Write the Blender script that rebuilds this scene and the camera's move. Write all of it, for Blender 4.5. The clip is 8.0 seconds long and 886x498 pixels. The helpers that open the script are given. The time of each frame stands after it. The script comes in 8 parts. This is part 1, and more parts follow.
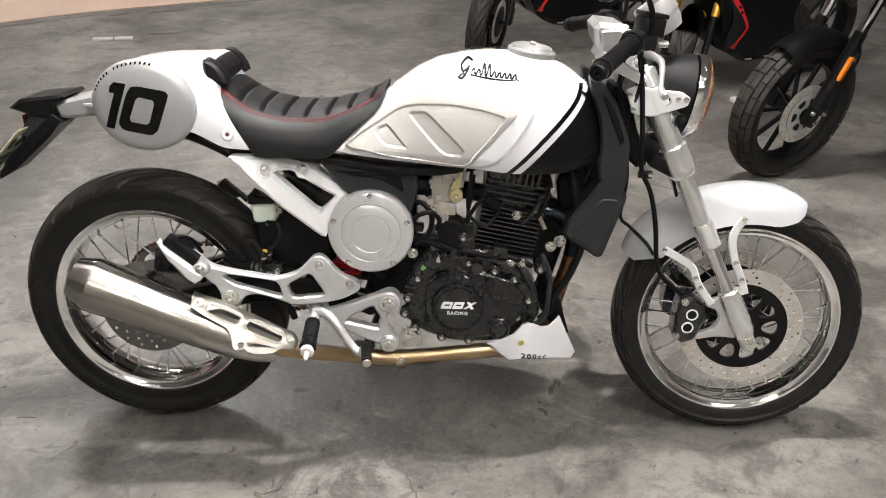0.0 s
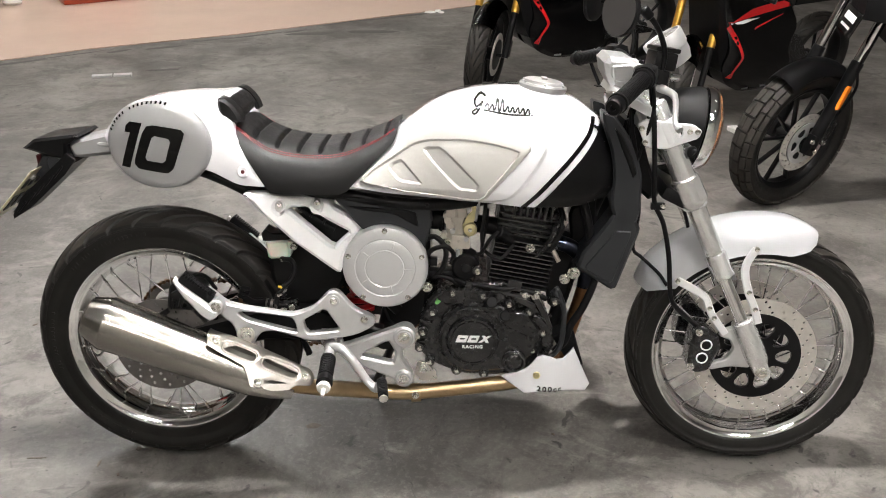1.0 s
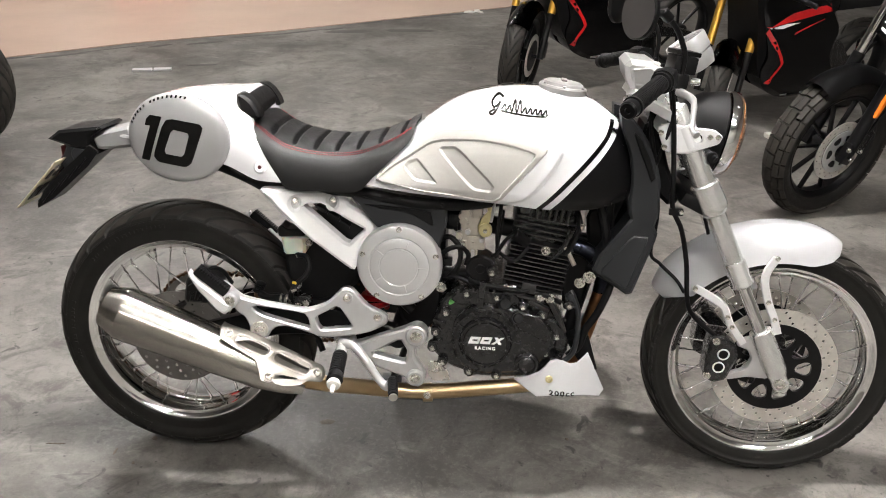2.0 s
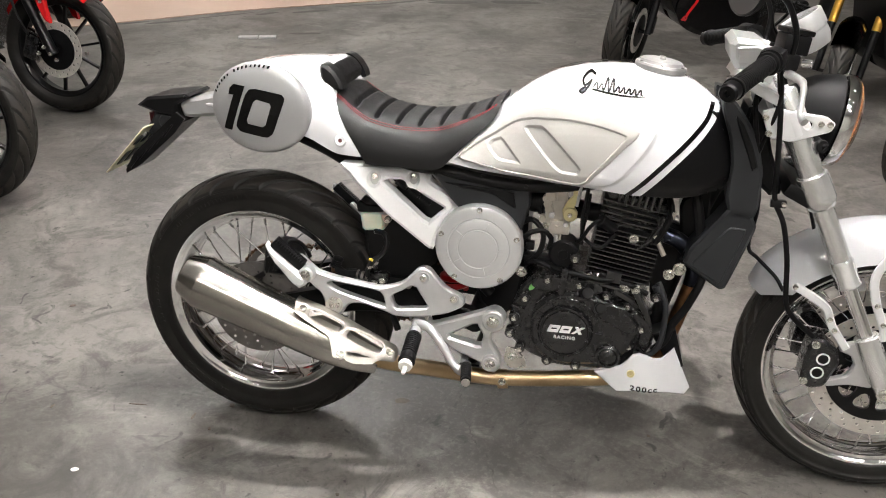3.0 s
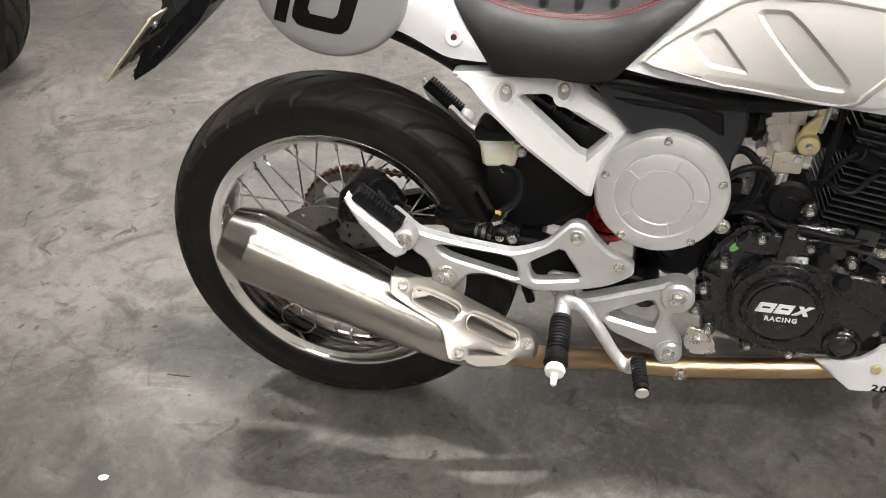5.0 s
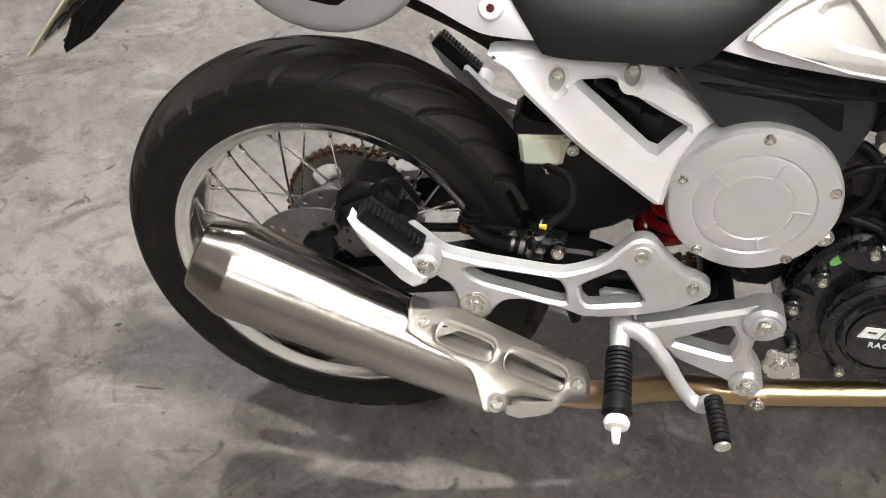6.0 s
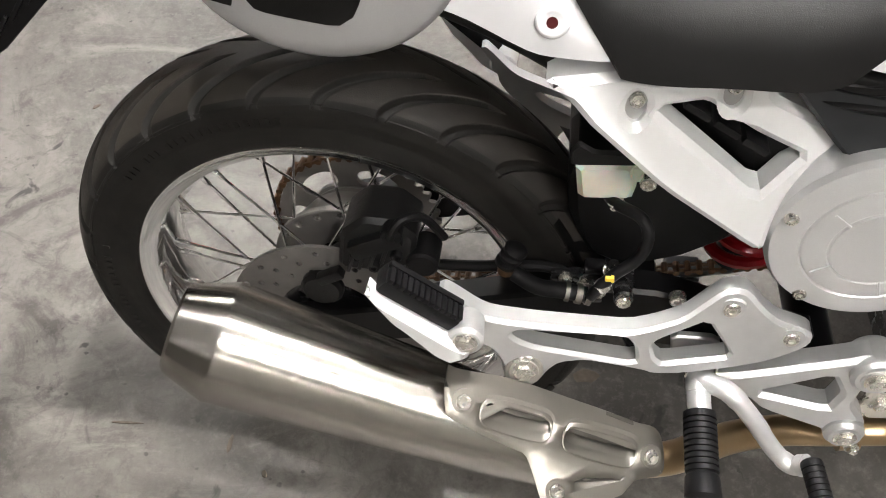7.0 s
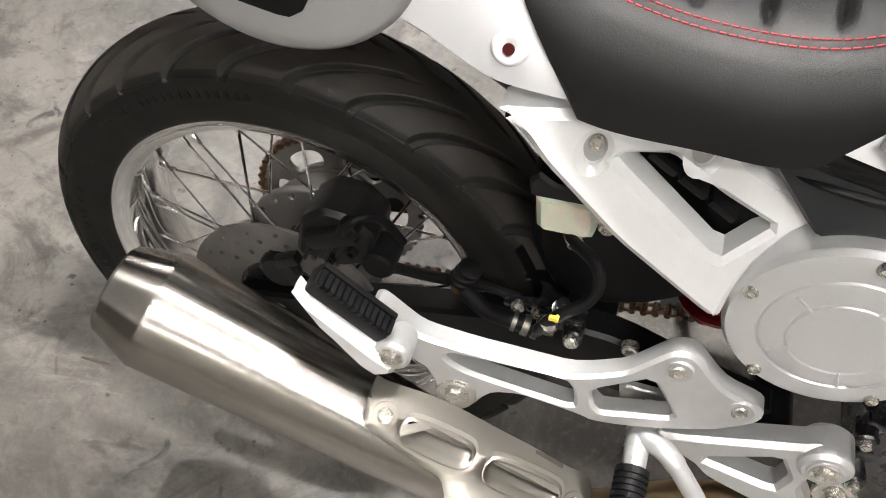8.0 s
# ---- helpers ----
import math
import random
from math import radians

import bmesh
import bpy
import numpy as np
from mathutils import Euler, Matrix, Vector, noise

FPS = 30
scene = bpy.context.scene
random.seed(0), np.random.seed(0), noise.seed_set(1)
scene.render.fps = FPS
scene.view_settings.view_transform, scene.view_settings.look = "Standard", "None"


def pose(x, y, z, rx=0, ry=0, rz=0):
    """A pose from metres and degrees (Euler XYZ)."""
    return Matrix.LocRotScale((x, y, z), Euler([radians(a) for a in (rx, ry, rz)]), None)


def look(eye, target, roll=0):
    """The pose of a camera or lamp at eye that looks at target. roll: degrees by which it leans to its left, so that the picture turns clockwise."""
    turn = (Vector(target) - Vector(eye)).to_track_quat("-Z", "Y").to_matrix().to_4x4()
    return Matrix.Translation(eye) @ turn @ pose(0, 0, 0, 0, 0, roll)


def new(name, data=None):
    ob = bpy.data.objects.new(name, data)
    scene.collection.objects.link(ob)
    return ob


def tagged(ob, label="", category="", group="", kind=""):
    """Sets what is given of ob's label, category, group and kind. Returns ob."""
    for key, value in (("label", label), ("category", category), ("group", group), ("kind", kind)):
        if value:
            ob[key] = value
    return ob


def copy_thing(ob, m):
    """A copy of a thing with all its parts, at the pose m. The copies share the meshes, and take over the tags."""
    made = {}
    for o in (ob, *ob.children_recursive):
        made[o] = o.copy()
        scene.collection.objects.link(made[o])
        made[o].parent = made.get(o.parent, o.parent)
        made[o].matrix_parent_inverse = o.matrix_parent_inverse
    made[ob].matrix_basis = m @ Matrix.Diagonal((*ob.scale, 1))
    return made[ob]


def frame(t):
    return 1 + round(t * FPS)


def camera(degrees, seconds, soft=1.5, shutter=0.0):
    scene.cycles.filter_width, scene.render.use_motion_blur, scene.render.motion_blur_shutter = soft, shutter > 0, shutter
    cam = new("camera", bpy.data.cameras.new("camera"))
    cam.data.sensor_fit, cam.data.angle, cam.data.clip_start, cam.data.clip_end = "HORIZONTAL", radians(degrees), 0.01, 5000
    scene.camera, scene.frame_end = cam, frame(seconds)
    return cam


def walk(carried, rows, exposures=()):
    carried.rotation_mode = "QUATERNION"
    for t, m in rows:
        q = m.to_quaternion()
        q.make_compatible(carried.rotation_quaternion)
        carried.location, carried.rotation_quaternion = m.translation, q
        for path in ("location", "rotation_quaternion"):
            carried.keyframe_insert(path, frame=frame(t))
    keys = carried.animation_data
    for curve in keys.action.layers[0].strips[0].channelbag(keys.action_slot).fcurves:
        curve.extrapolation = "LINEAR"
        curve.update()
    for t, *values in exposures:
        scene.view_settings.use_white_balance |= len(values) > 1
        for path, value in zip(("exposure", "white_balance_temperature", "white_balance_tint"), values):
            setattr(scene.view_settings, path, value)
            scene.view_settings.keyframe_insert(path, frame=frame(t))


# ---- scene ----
# ------------------------------------------------------------------ camera
cam = camera(53.9, 8.0, soft=1.0)
# time, eye, target, roll
ROWS = [
    (0.0, (0.729, -1.737, 1.388), (0.68, 0.027, 0.447), 0.7),
    (0.5, (0.71, -1.732, 1.394), (0.65, 0.046, 0.481), 0.8),
    (1.0, (0.68, -1.739, 1.398), (0.648, 0.057, 0.518), 0.2),
    (2.3, (0.777, -1.725, 1.394), (0.573, 0.058, 0.511), 0.3),
    (2.5, (0.801, -1.718, 1.391), (0.53, 0.05, 0.496), 0.0),
    (3.0, (0.768, -1.659, 1.382), (0.422, 0.075, 0.446), -0.2),
    (3.5, (0.59, -1.55, 1.357), (0.282, 0.157, 0.361), -0.1),
    (4.0, (0.526, -1.426, 1.318), (0.216, 0.209, 0.209), -0.6),
    (4.5, (0.566, -1.264, 1.305), (0.187, 0.292, 0.107), -2.2),
    (5.0, (0.47, -1.086, 1.256), (0.084, 0.412, -0.012), -3.0),
    (5.2, (0.421, -1.012, 1.211), (0.023, 0.489, -0.05), -4.1),
    (6.3, (0.331, -0.723, 1.195), (0.051, 0.538, -0.331), -3.1),
    (6.5, (0.319, -0.668, 1.186), (0.025, 0.555, -0.369), -4.0),
    (7.0, (0.235, -0.542, 1.151), (0.015, 0.612, -0.467), -4.5),
    (7.5, (0.202, -0.505, 1.141), (0.022, 0.619, -0.504), -1.2),
    (8.0, (0.321, -0.474, 1.146), (-0.019, 0.596, -0.509), -0.3),
]
walk(cam, [(r[0], look(*r[1:])) for r in ROWS], exposures=[(0.0, -0.30, 6500, 10), (5.2, -0.28, 6500, 10), (6.6, -0.18, 6500, 10), (8.0, -0.22, 6500, 10)])

# ------------------------------------------------------------------ world and lamps
world = bpy.data.worlds.new("world")
scene.world = world
world.use_nodes = True
world.node_tree.nodes["Background"].inputs[0].default_value = (0.75, 0.8, 0.9, 1)
world.node_tree.nodes["Background"].inputs[1].default_value = 0.05
LAMP = 240.0       # glow of the far ceiling panels
SIDE = 365.0       # of the row beside the walkway
FILL_GLOW = 3800.0     # of the unseen small lamp added to brighten the front right
KEY = 27000.0       # of the small lamp above the back wheel
KEY_FRONT = 41000.0 # of the small lamp above the fork

from mathutils.bvhtree import BVHTree
from mathutils.geometry import tessellate_polygon


# ------------------------------------------------------------------ materials
def mat(name, color, rough=0.5, metal=0.0, spec=0.5, coat=0.0, var=0.0, vscale=20.0, bump=0.0, bscale=200.0,
        rvar=0.0, color2=None, stretch=None, trans=0.0, ior=1.45, per_object=0.0, emit=0.0, aniso=0.0, dirt=0.0, sss=0.0):
    m = bpy.data.materials.new(name)
    m.use_nodes = True
    nt = m.node_tree
    n, l = nt.nodes, nt.links
    b = n["Principled BSDF"]
    b.inputs["Roughness"].default_value = rough
    b.inputs["Metallic"].default_value = metal
    b.inputs["Specular IOR Level"].default_value = spec
    b.inputs["Coat Weight"].default_value = coat
    b.inputs["Coat Roughness"].default_value = 0.04
    b.inputs["Transmission Weight"].default_value = trans
    b.inputs["IOR"].default_value = ior
    b.inputs["Anisotropic"].default_value = aniso
    b.inputs["Subsurface Weight"].default_value = sss
    b.inputs["Subsurface Scale"].default_value = 0.01
    b.inputs["Base Color"].default_value = (*color, 1)
    if emit:
        b.inputs["Emission Color"].default_value = (*color, 1)
        b.inputs["Emission Strength"].default_value = emit
    tc = n.new("ShaderNodeTexCoord")
    src = tc.outputs["Object"]
    if stretch:
        mp = n.new("ShaderNodeMapping")
        mp.inputs["Scale"].default_value = stretch
        l.new(src, mp.inputs[0])
        src = mp.outputs[0]

    def tex(scale, detail=4.0, rgh=0.6):
        t = n.new("ShaderNodeTexNoise")
        t.inputs["Scale"].default_value = scale
        t.inputs["Detail"].default_value = detail
        t.inputs["Roughness"].default_value = rgh
        l.new(src, t.inputs["Vector"])
        return t.outputs["Fac"]

    if var or color2:
        c2 = color2 or tuple(c * (1 - var) for c in color)
        mx = n.new("ShaderNodeMix")
        mx.data_type = "RGBA"
        mx.inputs["A"].default_value = (*color, 1)
        mx.inputs["B"].default_value = (*c2, 1)
        r = n.new("ShaderNodeMapRange")
        r.inputs["From Min"].default_value, r.inputs["From Max"].default_value = 0.35, 0.7
        l.new(tex(vscale, 6), r.inputs["Value"])
        l.new(r.outputs[0], mx.inputs["Factor"])
        out = mx.outputs["Result"]
        if per_object:
            oi = n.new("ShaderNodeObjectInfo")
            hs = n.new("ShaderNodeHueSaturation")
            mr = n.new("ShaderNodeMapRange")
            mr.inputs["To Min"].default_value, mr.inputs["To Max"].default_value = 1 - per_object, 1 + per_object
            l.new(oi.outputs["Random"], mr.inputs["Value"])
            l.new(mr.outputs[0], hs.inputs["Value"])
            l.new(out, hs.inputs["Color"])
            out = hs.outputs[0]
        l.new(out, b.inputs["Base Color"])
    if rvar:
        r = n.new("ShaderNodeMapRange")
        r.inputs["From Min"].default_value, r.inputs["From Max"].default_value = 0.3, 0.7
        r.inputs["To Min"].default_value, r.inputs["To Max"].default_value = max(0.02, rough - rvar), min(1, rough + rvar)
        l.new(tex(vscale * 1.7, 5), r.inputs["Value"])
        l.new(r.outputs[0], b.inputs["Roughness"])
    if bump:
        bp = n.new("ShaderNodeBump")
        bp.inputs["Strength"].default_value = min(1.0, bump)
        bp.inputs["Distance"].default_value = 0.001
        l.new(tex(bscale, 3), bp.inputs["Height"])
        l.new(bp.outputs[0], b.inputs["Normal"])
    return m


M = {}
M["white"] = mat("white_paint", (0.69, 0.69, 0.715), 0.18, coat=0.8, var=0.04, vscale=6, bump=0.03, bscale=300)
M["silver"] = mat("silver_paint", (0.64, 0.64, 0.65), 0.30, metal=0.50, coat=0.4, var=0.05, vscale=900)
M["warm_silver"] = mat("satin_silver_paint", (0.43, 0.42, 0.40), 0.48, metal=0.2, coat=0.1, var=0.05, vscale=900)
M["alu"] = mat("cast_aluminium", (0.60, 0.60, 0.605), 0.35, metal=0.66, var=0.08, vscale=40, rvar=0.03)
M["alu_grey"] = mat("satin_grey_casting", (0.46, 0.46, 0.455), 0.34, metal=0.6, var=0.05, vscale=30)
M["alu_white"] = mat("pearl_painted_aluminium", (0.74, 0.74, 0.75), 0.28, metal=0.22, coat=0.3, var=0.04, vscale=30)
M["steel"] = mat("brushed_stainless", (0.29, 0.272, 0.245), 0.38, metal=1.0, var=0.06, vscale=30, stretch=(0.05, 1.0, 1.0), rvar=0.04)
M["steel_dark"] = mat("shaded_stainless", (0.16, 0.15, 0.135), 0.42, metal=1.0, var=0.1, vscale=30)
M["steel_turned"] = mat("turned_stainless", (0.46, 0.44, 0.41), 0.25, metal=1.0, var=0.07, vscale=260, stretch=(0.06, 0.06, 1.0), rvar=0.012)
M["steel_turned"].node_tree.nodes["Principled BSDF"].inputs["Anisotropic"].default_value = 0.85
M["steel_turned"].node_tree.nodes["Principled BSDF"].inputs["Anisotropic Rotation"].default_value = 0.25
tg = M["steel_turned"].node_tree.nodes.new("ShaderNodeTangent")
tg.direction_type, tg.axis = "RADIAL", "Z"
M["steel_turned"].node_tree.links.new(tg.outputs[0], M["steel_turned"].node_tree.nodes["Principled BSDF"].inputs["Tangent"])
M["chrome"] = mat("chrome", (0.90, 0.90, 0.90), 0.07, metal=1.0, rvar=0.04, vscale=25)
M["zinc"] = mat("zinc_plate", (0.66, 0.64, 0.59), 0.28, metal=0.9, var=0.06, vscale=20, rvar=0.04)
M["fork_tube"] = mat("satin_alloy_tube", (0.80, 0.80, 0.79), 0.24, metal=0.8, coat=0.2, var=0.04, vscale=60)
M["disc"] = mat("brake_disc_steel", (0.62, 0.59, 0.55), 0.38, metal=0.6, var=0.12, vscale=50, rvar=0.08)
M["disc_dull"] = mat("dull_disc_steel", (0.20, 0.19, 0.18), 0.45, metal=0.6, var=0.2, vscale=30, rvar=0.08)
M["header_pipe"] = mat("scorched_header_pipe", (0.42, 0.21, 0.10), 0.34, metal=1.0, color2=(0.10, 0.055, 0.035), vscale=16, rvar=0.08)
M["blued_pipe"] = mat("blued_steel_pipe", (0.035, 0.042, 0.060), 0.3, metal=1.0, color2=(0.020, 0.018, 0.020), vscale=20, rvar=0.06)
M["bronze"] = mat("heat_tinted_pipe", (0.44, 0.33, 0.20), 0.34, metal=1.0, color2=(0.36, 0.25, 0.14), vscale=10, rvar=0.05)
M["rubber"] = mat("tyre_rubber", (0.0060, 0.0057, 0.0054), 0.55, spec=0.3, color2=(0.0105, 0.0096, 0.0086), vscale=18, bump=0.25, bscale=700, rvar=0.08)
M["rubber_tread"] = mat("scuffed_tread_rubber", (0.0135, 0.0123, 0.0110), 0.56, spec=0.33, color2=(0.026, 0.0228, 0.019), vscale=11, bump=0.25, bscale=700, rvar=0.08)
M["rubber_soft"] = mat("grip_rubber", (0.0045, 0.0045, 0.005), 0.55, spec=0.2, var=0.2, vscale=60, bump=0.2, bscale=900)
M["leather"] = mat("black_vinyl", (0.0055, 0.0055, 0.006), 0.46, spec=0.42, var=0.15, vscale=30, bump=0.35, bscale=1100, rvar=0.06)
M["plastic"] = mat("black_plastic", (0.005, 0.005, 0.0055), 0.42, spec=0.25, var=0.2, vscale=25, bump=0.1, bscale=1500, rvar=0.05)
M["plastic_grey"] = mat("dark_grey_plastic", (0.021, 0.0225, 0.025), 0.45, spec=0.35, var=0.15, vscale=20, bump=0.12, bscale=1500)
M["satin_black"] = mat("satin_black_paint", (0.0035, 0.0035, 0.004), 0.36, spec=0.22, var=0.1, vscale=30, coat=0.15)
M["caliper_black"] = mat("black_anodised_casting", (0.0042, 0.0042, 0.0046), 0.42, spec=0.45, var=0.3, vscale=80, rvar=0.08, bump=0.2, bscale=350)
M["engine"] = mat("black_engine_paint", (0.0080, 0.0080, 0.0088), 0.25, spec=0.9, var=0.25, vscale=60, rvar=0.06, bump=0.12, bscale=420)
M["fin"] = mat("black_fin_paint", (0.012, 0.012, 0.0125), 0.28, spec=1.0, var=0.2, vscale=80)
M["frame"] = mat("black_frame_paint", (0.0035, 0.0035, 0.004), 0.34, spec=0.25)
M["gloss_black"] = mat("gloss_black_paint", (0.002, 0.002, 0.0022), 0.12, spec=0.35)
M["board_silver"] = mat("board_silver_paint", (0.40, 0.40, 0.405), 0.36, metal=0.35, coat=0.5, var=0.05, vscale=900)
M["decal_black"] = mat("black_decal", (0.004, 0.004, 0.004), 0.14, spec=0.35)
M["decal_white"] = mat("white_decal", (0.8, 0.8, 0.8), 0.3)
M["thread"] = mat("red_thread", (0.35, 0.02, 0.03), 0.6)
M["dark_red"] = mat("dark_red_lens", (0.05, 0.004, 0.005), 0.3)
M["red"] = mat("red_paint", (0.55, 0.012, 0.015), 0.22, coat=0.6)
M["gold"] = mat("gold_anodised", (0.72, 0.42, 0.08), 0.28, metal=0.9)
M["amber"] = mat("amber_reflector", (0.75, 0.20, 0.02), 0.2, coat=0.5)
M["milky"] = mat("milky_plastic", (0.62, 0.62, 0.52), 0.35, sss=0.4, var=0.1, vscale=40)
M["glass"] = mat("clear_lens", (0.95, 0.95, 0.95), 0.03, trans=1.0)
M["orange_glass"] = mat("amber_edge_lens", (0.95, 0.50, 0.25), 0.08, trans=0.8)
# mirror darkened: the dark surroundings it reflects are put into the colour
M["mirror"] = mat("tinted_mirror_glass", (0.32, 0.32, 0.34), 0.02, metal=1.0)
M["plate"] = mat("number_plate_paint", (0.62, 0.58, 0.40), 0.35, var=0.15, vscale=20)
M["yellow"] = mat("yellow_tag", (0.7, 0.5, 0.05), 0.5)
M["green"] = mat("green_sticker", (0.22, 0.62, 0.18), 0.5)
M["rust"] = mat("rusty_chain_steel", (0.06, 0.035, 0.02), 0.6, metal=0.5, color2=(0.14, 0.07, 0.03), vscale=80)
M["spring_red"] = mat("red_spring_coat", (0.42, 0.01, 0.015), 0.3, coat=0.4)
M["carb"] = mat("carburettor_zamak", (0.58, 0.54, 0.48), 0.36, metal=0.7, var=0.15, vscale=60)
M["gold_zinc"] = mat("yellow_zinc", (0.72, 0.64, 0.36), 0.32, metal=0.8, var=0.1, vscale=60)
M["wall"] = mat("wall_paint", (0.34, 0.33, 0.31), 0.8, var=0.06, vscale=2)
M["ceiling"] = mat("ceiling_paint", (0.40, 0.40, 0.40), 0.9, var=0.05, vscale=2)
M["wood"] = mat("red_lacquered_wood", (0.42, 0.06, 0.02), 0.3, coat=0.4, color2=(0.28, 0.04, 0.015), vscale=12, bump=0.5, bscale=40)
M["ceramic"] = mat("white_ceramic", (0.7, 0.68, 0.64), 0.25, coat=0.5)
M["panel_light"] = mat("lamp_diffuser", (1.0, 0.97, 0.93), 0.5, emit=LAMP)
M["panel_key"] = mat("lamp_diffuser_key", (1.0, 0.955, 0.915), 0.5, emit=KEY)
M["panel_front"] = mat("lamp_diffuser_front", (1.0, 0.955, 0.915), 0.5, emit=KEY_FRONT)
M["panel_streak"] = mat("lamp_tube", (1.0, 0.98, 0.95), 0.5, emit=60.0)
M["panel_fill"] = mat("lamp_diffuser_walkway", (1.0, 0.97, 0.93), 0.5, emit=FILL_GLOW)
M["panel_side"] = mat("lamp_diffuser_side", (1.0, 0.96, 0.90), 0.5, emit=SIDE)
M["rubber_dusty"] = mat("dusty_tyre_rubber", (0.017, 0.0155, 0.0135), 0.7, color2=(0.034, 0.030, 0.025), vscale=14, spec=0.3)
M["stain"] = mat("dark_floor_stain", (0.045, 0.042, 0.039), 0.5, color2=(0.075, 0.070, 0.065), vscale=30)
M["sand"] = mat("floor_debris", (0.12, 0.10, 0.08), 0.8, var=0.4, vscale=60)
M["paper"] = mat("white_fleck", (0.7, 0.7, 0.68), 0.7)


# dark floor patches, stains and room shading both put into colour: centre, half sizes, strength
STAIN_SHADE = [((-0.62, -0.42), (0.46, 0.34), 0.75), ((-0.22, -0.30), (0.34, 0.20), 0.70)]


def concrete():
    m = bpy.data.materials.new("power_trowelled_concrete")
    m.use_nodes = True
    nt = m.node_tree
    n, l = nt.nodes, nt.links
    b = n["Principled BSDF"]
    tc = n.new("ShaderNodeTexCoord")

    def mp(scale, rot=0.0):
        q = n.new("ShaderNodeMapping")
        q.inputs["Scale"].default_value = scale
        q.inputs["Rotation"].default_value = (0, 0, rot)
        l.new(tc.outputs["Object"], q.inputs[0])
        return q.outputs[0]

    def noi(vec, scale, detail=6, rgh=0.6, dist=0.0):
        t = n.new("ShaderNodeTexNoise")
        for k, v in (("Scale", scale), ("Detail", detail), ("Roughness", rgh), ("Distortion", dist)):
            t.inputs[k].default_value = v
        l.new(vec, t.inputs["Vector"])
        return t.outputs["Fac"]

    def ramp(fac, lo, hi, a=0.0, z=1.0):
        r = n.new("ShaderNodeMapRange")
        for k, v in (("From Min", lo), ("From Max", hi), ("To Min", a), ("To Max", z)):
            r.inputs[k].default_value = v
        l.new(fac, r.inputs["Value"])
        return r.outputs[0]

    def mix(fac, a, c, mode="MIX"):
        x = n.new("ShaderNodeMix")
        x.data_type, x.blend_type = "RGBA", mode
        l.new(fac, x.inputs["Factor"])
        for key, v in (("A", a), ("B", c)):
            if isinstance(v, tuple):
                x.inputs[key].default_value = (*v, 1)
            else:
                l.new(v, x.inputs[key])
        return x.outputs["Result"]

    flat = mp((1, 1, 1))
    sweep = mp((0.9, 1.3, 1), 0.6)
    cloud = noi(flat, 1.1, 10, 0.72, 0.5)
    blotch = noi(flat, 4.5, 9, 0.70, 1.1)
    wisps = noi(sweep, 3.0, 9, 0.72, 1.2)
    col = mix(ramp(cloud, 0.42, 0.60), (0.060, 0.056, 0.051), (0.165, 0.155, 0.143))
    col = mix(ramp(wisps, 0.53, 0.66, 0.0, 0.70), col, (0.225, 0.211, 0.196))
    col = mix(ramp(blotch, 0.52, 0.62, 0.0, 0.80), col, (0.047, 0.043, 0.039))
    col = mix(ramp(noi(sweep, 7.0, 8, 0.75, 1.6), 0.56, 0.68, 0.0, 0.65), col, (0.040, 0.037, 0.034))
    col = mix(ramp(noi(flat, 22, 8, 0.78, 0.8), 0.50, 0.66, 0.0, 0.55), col, (0.050, 0.046, 0.043))
    col = mix(ramp(noi(flat, 70, 6, 0.75), 0.50, 0.68, 0.0, 0.40), col, (0.180, 0.170, 0.158))
    col = mix(ramp(noi(flat, 13, 4, 0.55, 0.9), 0.655, 0.71, 0.0, 0.85), col, (0.020, 0.019, 0.018))
    col = mix(ramp(noi(flat, 48, 2, 0.5), 0.69, 0.74, 0.0, 0.75), col, (0.026, 0.024, 0.023))
    mottle = noi(flat, 6, 9, 0.75, 1.4)
    for (x, y), size, amount in STAIN_SHADE:
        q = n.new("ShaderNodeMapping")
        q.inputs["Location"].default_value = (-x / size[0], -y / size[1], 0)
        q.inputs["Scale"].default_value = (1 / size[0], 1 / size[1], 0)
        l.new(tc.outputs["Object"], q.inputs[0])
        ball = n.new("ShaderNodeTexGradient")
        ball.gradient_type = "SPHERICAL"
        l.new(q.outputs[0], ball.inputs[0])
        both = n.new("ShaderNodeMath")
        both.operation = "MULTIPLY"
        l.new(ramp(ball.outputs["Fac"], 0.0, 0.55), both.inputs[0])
        l.new(ramp(mottle, 0.36, 0.60, 0.15, amount), both.inputs[1])
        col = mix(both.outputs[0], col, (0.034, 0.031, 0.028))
    l.new(col, b.inputs["Base Color"])
    l.new(ramp(noi(flat, 4, 6, 0.65, 0.6), 0.3, 0.7, 0.30, 0.50), b.inputs["Roughness"])
    b.inputs["Specular IOR Level"].default_value = 0.45
    bp = n.new("ShaderNodeBump")
    bp.inputs["Strength"].default_value = 0.5
    bp.inputs["Distance"].default_value = 0.002
    l.new(noi(flat, 9, 8, 0.7), bp.inputs["Height"])
    l.new(bp.outputs[0], b.inputs["Normal"])
    return m


def salmon():
    return mat("salmon_terrazzo", (0.45, 0.335, 0.27), 0.34, color2=(0.39, 0.29, 0.235), vscale=1.6, rvar=0.02)


M["concrete"] = concrete()
M["salmon"] = salmon()


